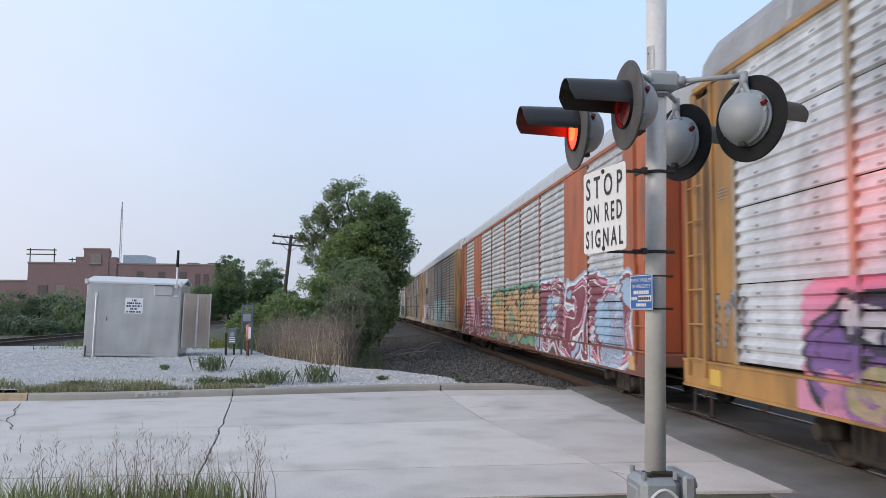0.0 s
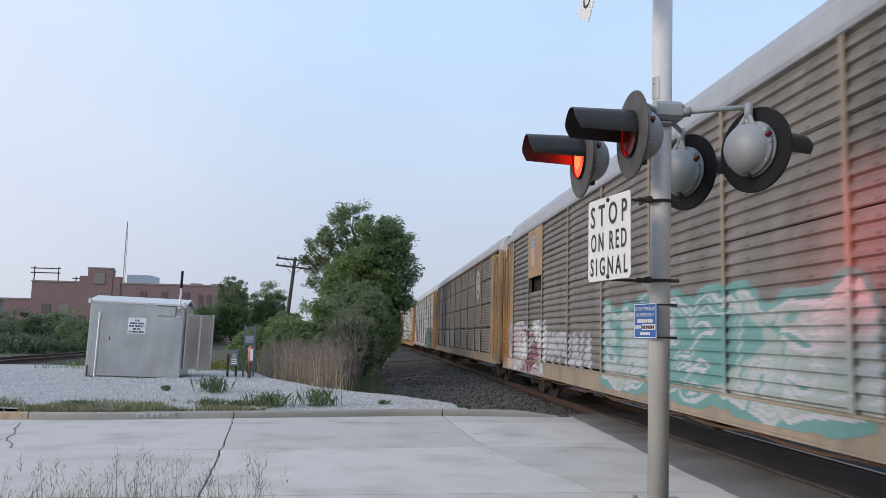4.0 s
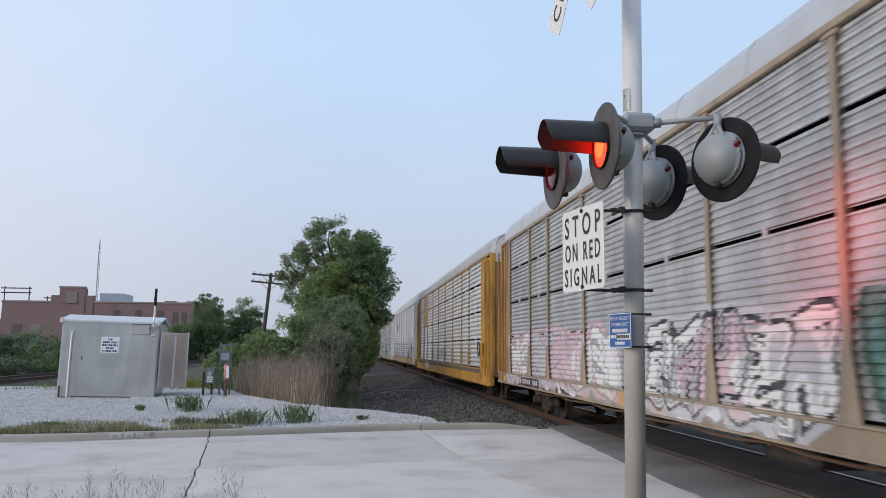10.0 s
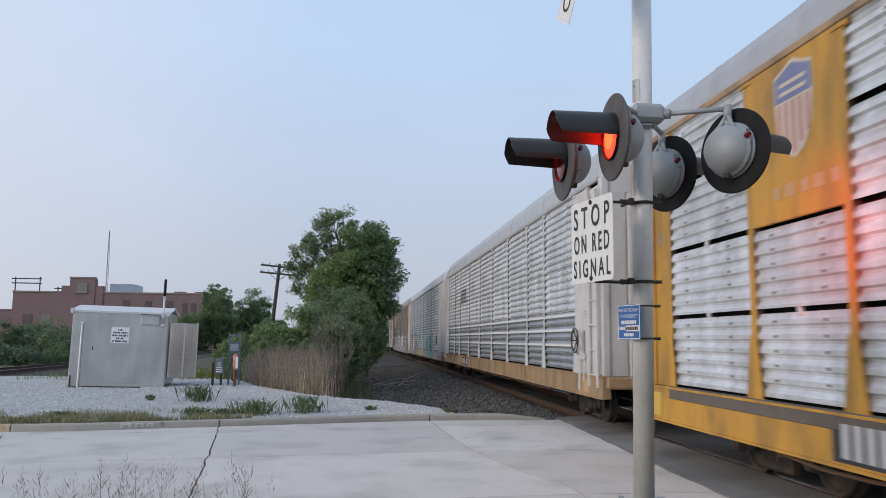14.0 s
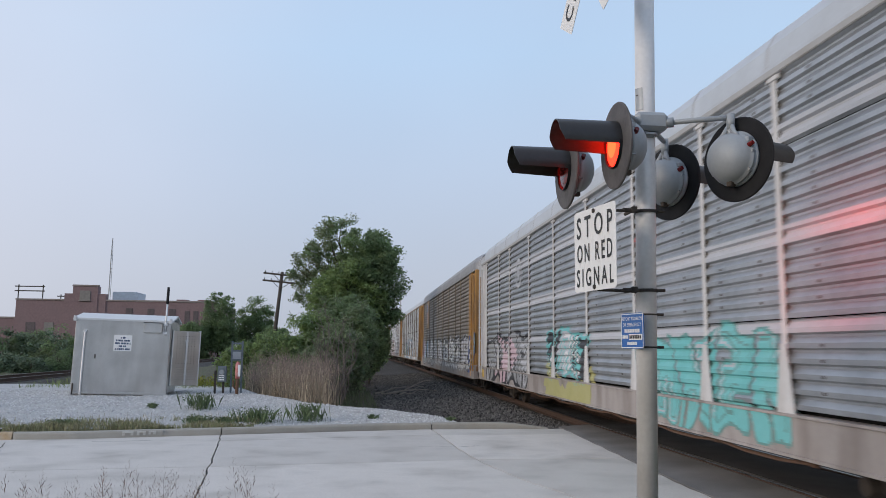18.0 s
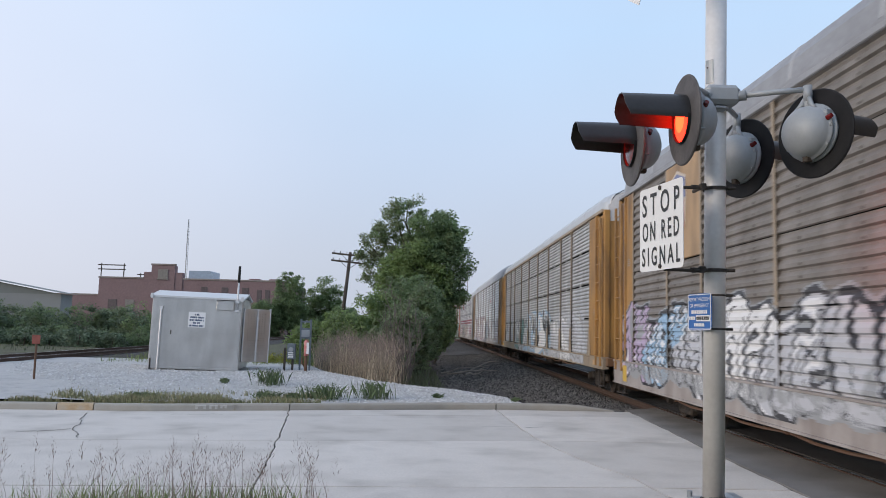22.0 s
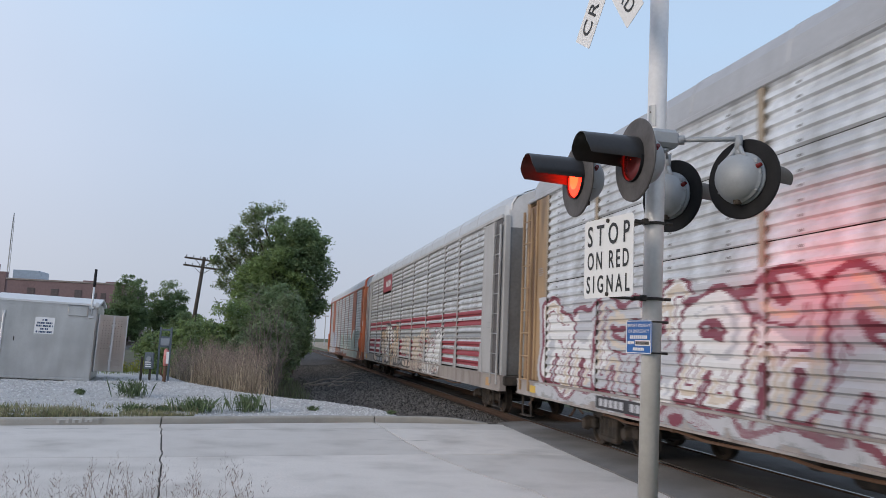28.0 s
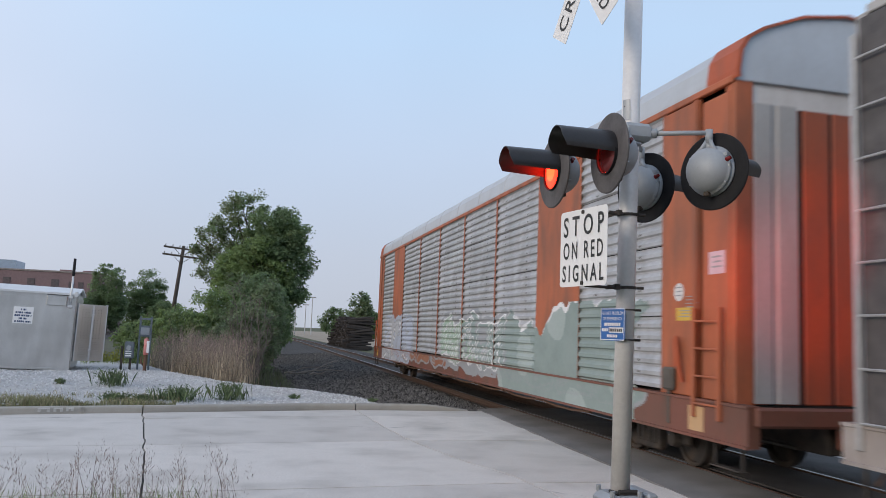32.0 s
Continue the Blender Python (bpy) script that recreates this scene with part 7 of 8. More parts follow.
def vegetation():
    rng = np.random.RandomState(5)
    # the big tree beside the track, dense and dark, with a paler, looser one behind its shoulder
    main = [(0.6, 0, 5.6, 1.9, 1.8, 2.2), (0.5, 0, 7.5, 1.6, 1.5, 1.5), (1.65, -0.2, 6.9, 1.0, 1.2, 1.1), (2.35, 0, 5.6, 0.5, 0.8, 0.6), (-1.2, -0.5, 5.3, 1.4, 1.3, 1.2), (0.3, 0, 3.4, 2.0, 1.6, 1.5), (1.8, 0, 3.9, 0.7, 0.9, 0.7), (-0.5, -1.3, 6.2, 1.1, 0.8, 0.8), (0.4, -1.4, 4.6, 1.3, 0.7, 0.9), (-1.9, -0.6, 4.2, 1.0, 0.9, 0.9)]
    tree("maple_tree", -0.05, 49, 0, 3.6, 0.30, main, ((LEAF_DARK, 260, 110, (0, 1, 2, 3, 5, 6)), (LEAF_MID, 110, 105, (0, 1, 2, 6)), (LEAF_BRIGHT, 120, 105, (4, 7, 8, 9)), (LEAF_MID, 80, 105, (4, 7, 8, 9, 5))), 0.088, 11, "large broadleaf tree, dark above and bright green below", spread=0.56)
    pale = [(-1.3, 0, 8.2, 1.7, 1.4, 1.8), (-2.3, 0, 7.3, 1.5, 1.2, 1.5), (-3.2, 0, 6.4, 0.9, 1.0, 0.8), (-0.9, 0, 9.6, 1.1, 1.0, 0.7), (-2.5, 0, 5.3, 1.3, 1.1, 1.1), (-1.3, 0, 4.2, 1.4, 1.1, 1.2), (-3.7, 0, 6.9, 0.4, 0.6, 0.4)]
    tree("poplar_tree", -0.45, 51.5, 0, 4.5, 0.22, pale, ((LEAF_PALE, 130, 75), (LEAF_MID, 80, 75)), 0.072, 23, "looser paler tree standing behind the dark one", spread=0.44)
    # shrubs round its foot
    for i, (x, y, w, h, ms) in enumerate((
        (-4.7, 40, 1.3, 1.25, (LEAF_BRIGHT, LEAF_MID)), (-3.6, 37, 1.15, 1.35, (LEAF_BRIGHT, LEAF_MID)), (-2.6, 40, 1.4, 1.75, (LEAF_MID, LEAF_BRIGHT)), (-1.5, 42, 1.5, 2.25, (LEAF_GREY, LEAF_MID)), (-0.7, 38, 1.3, 2.15, (LEAF_GREY, LEAF_DARK)),
        (-0.3, 36, 0.9, 2.0, (LEAF_GREY, LEAF_DARK)), (-0.1, 41, 1.0, 2.2, (LEAF_DARK, LEAF_GREY)), (-0.9, 31.5, 0.7, 1.4, (LEAF_GREY, LEAF_DARK)), (-0.45, 33, 0.65, 1.4, (LEAF_DARK, LEAF_GREY)), (0.6, 47, 0.9, 1.6, (LEAF_DARK, LEAF_MID)),
        (1.0, 60, 1.4, 2.0, (LEAF_DARK, LEAF_MID)), (1.4, 75, 1.5, 2.0, (LEAF_DARK, LEAF_GREY)), (1.9, 95, 1.9, 2.1, (LEAF_DARK, LEAF_GREY)), (-6.0, 44, 1.3, 1.1, (LEAF_BRIGHT, LEAF_MID)), (-1.7, 33.5, 0.9, 1.05, (LEAF_GREY, LEAF_MID)))):
        sh = [(0, 0, h, w, w * 0.8, h), (-0.4 * w, 0, h * 0.7, w * 0.7, w * 0.6, h * 0.7), (0.4 * w, -0.2, h * 1.2, w * 0.55, w * 0.6, h * 0.75)]
        n = int(46 * w * h)
        tree("shrub", x, y, -0.1, h * 0.9, 0.06, sh, ((ms[0], n, 45), (ms[1], n, 45)), 0.072, 40 + i, "dense green shrub beside the track", "shrub", 0.34)
    # dead sapling standing before the shrubs
    for x, y, high in ((-0.55, 27.2, 2.9), (-0.95, 29.0, 3.4), (-0.75, 25.6, 1.7)):
        t = thing("bare_sapling", "bare grey twiggy sapling among the shrubs", "shrub", Matrix.Translation((x, y, 0)))
        for i in range(6):
            g, twigs = Mesh(), []
            a = rng.uniform(0, 6.28)
            top = Vector((math.cos(a) * 0.55, math.sin(a) * 0.4, high * rng.uniform(0.6, 1.0)))
            pts = limb(g, (0, 0, -0.1), top, 0.024, 0.006, rng, 0.10)
            for _ in range(11):
                k = rng.randint(1, 5)
                q = pts[k].lerp(pts[k + 1], rng.uniform())
                w = Mesh()
                limb(w, q, q + Vector((rng.normal() * 0.3, rng.normal() * 0.25, rng.uniform(0.1, 0.5))), 0.009, 0.003, rng, 0.1, 3)
                twigs.append(w)
            stem = part("stem", g, TWIG, t)
            for w in twigs:
                part("twig", w, TWIG, stem)
    # trees behind the second track
    for x, w, h, sd in ((-18.0, 2.0, 4.2, 61), (-14.0, 2.7, 3.9, 62), (-21.0, 2.0, 2.3, 63), (-10.6, 2.2, 2.0, 64)):
        sh = [(0, 0, h + 0.5, w, 2.0, h), (-0.5 * w, 0, h * 0.8, w * 0.6, 1.5, h * 0.7), (0.5 * w, 0, h * 0.7, w * 0.6, 1.5, h * 0.6)]
        tree("roadside_tree", x, 108 + rng.uniform(-4, 4), 0, h, 0.2, sh, ((LEAF_DARK, 100, 130), (LEAF_MID, 110, 130)), 0.105, sd, "round green tree behind the second track", spread=0.75)
    # low scrub between the second track and the hedge
    for i in range(34):
        x = -19.0 - 0.62 * i + rng.uniform(-0.3, 0.3)
        y = 53.5 + rng.uniform(-1.5, 3.5)
        h = rng.uniform(0.75, 1.25)
        sh = [(0, 0, h * 0.55, 0.9, 0.8, h * 0.7), (0.5, 0.2, h * 0.4, 0.7, 0.6, h * 0.5)]
        tree("scrub_shrub", x, y, 0, h * 0.8, 0.05, sh, (((LEAF_HEDGE, LEAF_DARK)[i % 3 == 0], 26, 60),), 0.07, 160 + i, "low dark scrub shrub beyond the second track", "shrub", 0.40)
    # hedge beyond the second track
    for i in range(56):
        x = -70 + i * 0.90
        y = 76 + rng.uniform(-5, 5)
        h = rng.uniform(1.4, 1.9) + (0.7 if i < 32 else 0.1) - (0.25 if i > 47 else 0)
        sh = [(0, 0, h * 0.8, 1.6, 1.2, h * 0.95), (0.7, 0, h * 0.55, 1.3, 1.0, h * 0.6)]
        a, b = ((LEAF_HEDGE, LEAF_GREY), (LEAF_HEDGE, LEAF_DARK), (LEAF_MID, LEAF_HEDGE))[i % 3]
        tree("hedge_shrub", x, y, 0, h, 0.08, sh, ((a, 34, 70), (b, 26, 70)), 0.085, 100 + i, "dark overgrown hedge shrub beyond the second track", "shrub", 0.55)
    # far right trees
    for x, y, w, h, sd in ((20.0, 150, 2.1, 4.6, 71), (18.6, 182, 3.4, 3.2, 72), (22, 187, 3.5, 3.3, 73), (23, 160, 3.0, 2.7, 74)):
        tree("distant_tree", x, y, 0, h, 0.2, [(0, 0, h, w, 1.5, h)], ((LEAF_DARK, 60, 40), (LEAF_GREY, 50, 40)), 0.25, sd, "distant round tree beyond the track", spread=0.9)


def blades(name, count, place, h0, h1, width, material, seed, label, category, lean=0.18, seedheads=None, plume=1.0, tall=None):
    """Upright blades, each a bent strip of two quads, in one mesh."""
    rng = np.random.RandomState(seed)
    g = Mesh()
    heads = Mesh()
    for _ in range(count):
        x, y, z = place(rng)
        h = (h0 + (h1 - h0) * rng.uniform() ** 1.25) * (tall(x, y) if tall else 1.0)
        a = rng.uniform(0, 6.28)
        w = width * rng.uniform(0.6, 1.3)
        dx, dy = math.cos(a) * w, math.sin(a) * w
        lx, ly = rng.normal() * lean * h, rng.normal() * lean * h
        m = (x + lx * 0.3, y + ly * 0.3, z + h * 0.55)
        t = (x + lx, y + ly, z + h)
        n = len(g.v)
        g.v += [(x - dx, y - dy, z - 0.03), (x + dx, y + dy, z - 0.03), (m[0] + dx * 0.8, m[1] + dy * 0.8, m[2]), (m[0] - dx * 0.8, m[1] - dy * 0.8, m[2]), t]
        g.f += [(n, n + 1, n + 2, n + 3), (n + 3, n + 2, n + 4)]
        g.m += [0, 0]
        if seedheads and rng.uniform() < seedheads:
            for k in range(20):
                f = k / 20
                c = (t[0] + rng.normal() * 0.013 * plume * (0.5 + 1.6 * (1 - f)), t[1] + rng.normal() * 0.012 * plume, t[2] - 0.16 * h + f * 0.28 * h)
                s = 0.0055 * plume * (1.25 - f) * min(1.0, h / 0.8)
                q = rng.uniform(0, 3.14)
                n = len(heads.v)
                ux, uy = (c[0] - t[0]) * 0.5, (c[1] - t[1]) * 0.5
                heads.v += [(c[0] - math.cos(q) * s * 0.55, c[1] - math.sin(q) * s * 0.55, c[2]), (c[0] - ux, c[1] - uy, c[2] - s * 4.0), (c[0] + math.cos(q) * s * 0.55, c[1] + math.sin(q) * s * 0.55, c[2]), (c[0] + ux * 0.3, c[1] + uy * 0.3, c[2] + s * 2.6)]
                heads.f.append((n, n + 1, n + 2, n + 3))
                heads.m.append(0)
    ob = tagged(new(name, g.data(name, material)), label, category, kind="stuff")
    if heads.f:
        hd = part("seed_heads", heads, SEED, ob, "brown grass seed heads")
        tagged(hd, kind="stuff")
    return ob


def grasses():
    def reed(r):
        while True:
            y = r.uniform(23.2, 32.5)
            lo, hi = max(-4.8, pad_edge(y) - 0.40), -0.037 * y + 0.22 * r.normal()
            if hi > lo and r.uniform() < (hi - lo) / 2.6:
                return lo + (hi - lo) * r.uniform(), y, -0.02
    swell = lambda x, y: 0.80 + 0.34 * noise.noise((x * 1.3, y * 0.7, 11.0)) + 0.22 * noise.noise((x * 4.0, y * 2.0, 4.0))
    blades("reeds", 3300, reed, 0.45, 1.85, 0.0075, STRAW, 3, "dry straw-coloured reeds beside the gravel pad", "reeds", 0.15, seedheads=0.5, plume=2.2, tall=swell)
    blades("reed_litter", 3200, reed, 0.25, 1.05, 0.0085, mat("old_grey_reed_stems", (0.20, 0.165, 0.125), 0.85, var=0.3, scale=1, fine=5, bump=0, island=0.5), 13, "older grey-brown reed stems low in the clump", "reeds", 0.28, tall=swell)

    def under(r):
        y = r.uniform(24.5, 34)
        return -0.03 * y + 0.1 + 1.3 * r.uniform() ** 1.5, y, -0.05
    blades("reed_undergrowth", 900, under, 0.1, 0.4, 0.010, GRASS_DARK, 4, "green undergrowth beside the reeds", "grass", 0.3)

    def verge(r):
        while True:
            x = -2.15 + 0.75 * r.normal() if r.uniform() < 0.62 else -1.0 - 5.0 * r.uniform()
            y = near_y(x) - 0.08 - r.uniform() ** 1.4 * 1.9
            if x < -0.95 - 0.25 * r.uniform() and noise.noise((x * 1.7, y * 1.7, 6.0)) > r.uniform(-0.75, 0.35):
                return x, y, 0.02
    blades("verge_grass", 3000, verge, 0.14, 0.44, 0.0048, GRASS, 5, "tall green verge grass beside the road", "grass", 0.26)

    def tall(r):
        x = -2.0 + 0.75 * r.normal() if r.uniform() < 0.7 else -0.8 - 4.5 * r.uniform()
        x = min(x, -0.78 - 0.2 * r.uniform())
        return x, near_y(x) - 0.1 - r.uniform() * 1.1, 0.02
    blades("tall_grass", 250, tall, 0.28, 0.74, 0.0034, SEED, 6, "tall grass stems with brown seed heads", "grass", 0.15, seedheads=0.9, plume=1.25)

    def strip(r):
        while True:
            x = -8.4 + 6.2 * r.uniform()
            y = kerb_y(x) + 0.22 + abs(r.normal()) * 1.15
            if noise.noise((x * 0.9, y * 1.3, 3.0)) * 1.5 + 0.22 > r.uniform(-0.1, 0.6):
                return x, y, 0.10
    blades("kerb_grass_green", 3200, strip, 0.03, 0.14, 0.007, mat("dusty_green_grass", (0.185, 0.205, 0.095), 0.7, var=0.3, scale=2, bump=0, island=0.5), 17, "short green grass behind the kerb", "grass", 0.4)
    blades("kerb_grass", 5200, strip, 0.03, 0.15, 0.007, mat("yellowing_grass", (0.27, 0.25, 0.145), 0.7, var=0.3, scale=2, bump=0, island=0.5), 7, "yellowing short grass behind the kerb", "grass", 0.4)

    def back(r):
        return -12.5 + r.uniform() * 9, 31.5 + abs(r.normal()) * 2.5, 0.0
    blades("pad_edge_grass", 1500, back, 0.2, 0.6, 0.012, GRASS, 8, "grass at the back of the gravel pad", "grass", 0.25)

    def bank(r):
        return -30 + r.uniform() * 10, 45 + r.uniform() * 70, 0.0
    blades("bank_grass", 3000, bank, 0.1, 0.28, 0.02, GRASS_DARK, 9, "rough grass on the bank beyond the second track", "grass", 0.2)
    # weeds on the pad
    rng = np.random.RandomState(9)
    spots = ((-4.05, 22.3, 0.55, 0.42), (-2.28, 19.55, 0.70, 0.34), (-1.12, 20.0, 0.58, 0.42), (-5.35, 22.6, 0.18, 0.12), (-3.55, 19.2, 0.40, 0.20), (-2.95, 19.3, 0.25, 0.14), (-6.2, 19.0, 0.35, 0.12), (0.35, 20.6, 0.12, 0.10), (2.2, 20.2, 0.1, 0.08))
    for i, (x, y, w, h) in enumerate(spots):
        t = thing("weed_clump", "leafy green weed clump growing in the gravel", "weed", Matrix.Translation((x, y, 0.10 if y < 21 else 0.2)))
        g = leaf_cloud([(rng.normal() * w * 0.35, rng.normal() * w * 0.3, h * 0.5, w * 0.55, w * 0.45, h * 0.62) for _ in range(5)], int(700 * (w + 0.15)), 0.020, 200 + i, hollow=0.2)
        part("leaves", g, LEAF_WEED, t)
        g = Mesh()
        for _ in range(int(230 * w)):
            bx, by, a = rng.normal() * w * 0.32, rng.normal() * w * 0.28, rng.uniform(0, 6.28)
            tip = (bx + rng.normal() * 0.09, by + rng.normal() * 0.09, h * rng.uniform(0.45, 1.1))
            cx, cy = 0.0045 * math.cos(a), 0.0045 * math.sin(a)
            g.face([(bx - cx, by - cy, -0.03), (bx + cx, by + cy, -0.03), (bx * 0.6 + tip[0] * 0.4 + cx, by * 0.6 + tip[1] * 0.4 + cy, tip[2] * 0.6), tip])
        tagged(part("blade_tuft", g, LEAF_WEED, t), kind="stuff")
    t = thing("yellow_bush", "low yellow-green bush behind the gravel pad", "shrub", Matrix.Translation((-5.5, 33.5, 0.0)))
    part("leaves", leaf_cloud([(0.0, 0, 0.35, 0.9, 0.5, 0.4), (-0.8, 0.1, 0.25, 0.6, 0.4, 0.3)], 900, 0.05, 300, 0.2), LEAF_YELLOW, t)
    t = thing("dark_bush", "low dark bush behind the gravel pad", "shrub", Matrix.Translation((-4.9, 33.0, 0.0)))
    part("leaves", leaf_cloud([(0.0, 0, 0.4, 0.6, 0.5, 0.45)], 700, 0.05, 301, 0.2), LEAF_DARK, t)


def cabinet():
    m = Matrix.Translation((-7.52, 27.15, 0.20)) @ pose(0, 0, 0, 0, 1.3, 6)
    c = thing("signal_cabinet", "brushed aluminium trackside signal cabinet on gravel", "equipment cabinet", m)
    W, D, H = 1.43, 2.35, 2.42
    g = Mesh()
    g.box(-W, W, 0, D, 0.10, H, 0.012)
    part("body", g, ALUM, c, "aluminium sheet body")
    g = Mesh()
    g.box(-W + 0.04, W - 0.04, -0.012, -0.002, 0.16, H - 0.16, 0.003)
    part("front_sheet", g, ALUM, c)
    g = Mesh()
    g.box(-W - 0.01, W + 0.01, -0.03, 0.05, 0.06, 0.13, 0.008)
    part("base_rail", g, ALUM, c, "aluminium base rail")
    for x in (-W + 0.08, W - 0.08):
        for y in (0.05, D - 0.1):
            g = Mesh()
            g.box(x - 0.05, x + 0.05, y - 0.04, y + 0.04, -0.08, 0.11, 0.008)
            part("leg", g, ALUM, c)
    # low pitched roof with a drip edge
    g = Mesh()
    o = 0.07
    z0, z1 = H, H + 0.20
    a = [(-W - o, -o, z0), (W + o, -o, z0), (W + o, D / 2, z1), (-W - o, D / 2, z1), (-W - o, D + o, z0), (W + o, D + o, z0)]
    lo = [(x, y, z - 0.06) for x, y, z in a]
    g.face([a[0], a[1], a[2], a[3]])
    g.face([a[3], a[2], a[5], a[4]])
    g.face([lo[1], lo[0], lo[3], lo[2]])
    g.face([lo[2], lo[3], lo[4], lo[5]])
    g.face([lo[0], lo[1], a[1], a[0]])
    g.face([lo[5], lo[4], a[4], a[5]])
    g.face([lo[1], lo[2], a[2], a[1]])
    g.face([lo[2], lo[5], a[5], a[2]])
    g.face([lo[3], lo[0], a[0], a[3]])
    g.face([lo[4], lo[3], a[3], a[4]])
    part("roof", g, ALUMROOF, c, "pale low-pitched roof")
    for x in (-W - 0.03, W - 0.02):
        g = Mesh()
        g.box(x - 0.03, x + 0.06, -0.09, 0.0, H - 0.10, H + 0.06, 0.008)
        part("lifting_eye", g, ALUMROOF, c)
    g = Mesh()
    g.box(0.62, 1.18, -0.14, -0.012, H - 0.40, H - 0.10, 0.015)
    g.face([(0.60, -0.17, H - 0.12), (1.20, -0.17, H - 0.12), (1.20, -0.012, H - 0.06), (0.60, -0.012, H - 0.06)])
    part("vent_hood", g, ALUM, c, "sheet metal vent hood")
    g = Mesh()
    g.tube([(-1.12, -0.06, -0.1), (-1.12, -0.06, 2.0)], 0.032, 10)
    g.box(-1.17, -1.07, -0.10, -0.01, 1.96, 2.06, 0.01)
    part("conduit", g, ALUMROOF, c, "vertical grey conduit pipe")
    g = Mesh()
    g.tube([(-1.36, -0.05, 0.0), (-1.36, -0.05, 0.38)], 0.02, 8)
    part("ground_stub", g, DARKSTEEL, c)
    g = Mesh()
    g.tube([(1.27, -0.06, 1.95), (1.27, -0.06, 2.95)], 0.03, 10)
    part("aerial_pipe", g, ALUMROOF, c, "pale aerial pipe", smooth=True)
    g = Mesh()
    g.tube([(1.27, -0.06, 2.95), (1.27, -0.06, 3.0), (1.27, -0.06, 3.50)], [0.03, 0.045, 0.04], 10)
    part("aerial", g, BLACKPAINT, c, "black whip aerial", smooth=True)
    for z in (2.02, 2.3):
        g = Mesh()
        g.box(1.20, 1.34, -0.10, -0.012, z - 0.04, z + 0.04, 0.008)
        part("aerial_bracket", g, ALUMROOF, c)
    g = Mesh()
    g.box(-0.26, 0.28, -0.022, -0.014, 1.42, 1.92, 0.002)
    label = part("label_plate", g, SIGNWHITE, c, "white label plate")
    for k, (a0, b0) in enumerate(((-0.06, 0.08), (-0.20, 0.22), (-0.22, 0.24), (-0.10, 0.12), (-0.21, 0.23))):
        z = 1.84 - 0.09 * k
        x = a0
        j = 0
        while x < b0:
            w = 0.028 + 0.014 * ((j * 5 + k) % 3)
            g = Mesh()
            g.box(x, min(b0, x + w), -0.026, -0.0225, z - 0.03, z + 0.025)
            part("text_bar", g, mat("dark_blue_print", (0.03, 0.06, 0.14), 0.6), label)
            x += w + (0.012 if (j + k) % 4 else 0.035)
            j += 1
    g = Mesh()
    g.tube([(-0.78, -0.012, 1.18), (-0.78, -0.03, 1.18), (-0.78, -0.03, 1.30)], 0.014, 6)
    part("latch", g, DARKSTEEL, c)
    # end wall and its opened ventilated door
    g = Mesh()
    g.box(W, W + 0.02, 0.1, D - 0.1, 0.16, H - 0.14, 0.004)
    part("end_sheet", g, ALUM, c)
    door = Mesh()
    door.box(0, 0.05, 0, 0.98, 0.36, 2.12, 0.008)
    d = part("door", door, ALUM, c, "opened ventilated aluminium door", m=Matrix.Translation((W + 0.03, 0.22, 0)) @ pose(0, 0, 0, 0, 0, -58))
    # vent holes: small black boxes on both faces, colour in place of shade
    holes = Mesh()
    for i in range(12):
        for j in range(7):
            holes.box(-0.006, -0.001, 0.16 + j * 0.10, 0.178 + j * 0.10, 1.06 + i * 0.08, 1.078 + i * 0.08)
            holes.box(0.051, 0.056, 0.16 + j * 0.10, 0.178 + j * 0.10, 1.06 + i * 0.08, 1.078 + i * 0.08)
    part("vent_holes", holes, SHADEBLACK, d, "black boxes for the shaded vent holes")
    st = Mesh()
    for xa, xb in ((-0.022, -0.001), (0.051, 0.072)):
        st.box(xa, xb, 0.47, 0.53, 0.38, 2.10, 0.004)
        for z in (0.7, 1.15, 1.8):
            st.box(xa - 0.01, xb + 0.01, 0.44, 0.56, z - 0.02, z + 0.02, 0.004)
    part("latch_bar", st, ALUMROOF, d, "pale latch bar with keepers")
    lou = Mesh()
    for i in range(9):
        lou.box(-0.016, -0.001, 0.14, 0.86, 0.50 + i * 0.055, 0.525 + i * 0.055, 0.003)
        lou.box(0.051, 0.066, 0.14, 0.86, 0.50 + i * 0.055, 0.525 + i * 0.055, 0.003)
    part("louvres", lou, ALUM, d)
    for x, y in ((0, 0.02), (0, 0.96)):
        fr = Mesh()
        fr.box(-0.02, 0.06, y - 0.02, y + 0.02, 0.34, 2.14, 0.006)
        part("door_stile", fr, ALUMROOF, d)
    for z in (0.5, 1.25, 1.95):
        h = Mesh()
        h.tube([(-0.03, 0.0, z - 0.05), (-0.03, 0.0, z + 0.05)], 0.022, 8)
        part("hinge", h, ALUMROOF, d)
    box = Mesh()
    box.box(0, 0.42, 0, 0.7, 0.40, 2.10, 0.02)
    part("cooling_unit", box, ALUM, c, "cooling unit on the end wall", m=Matrix.Translation((W + 0.02, 0.95, 0)))


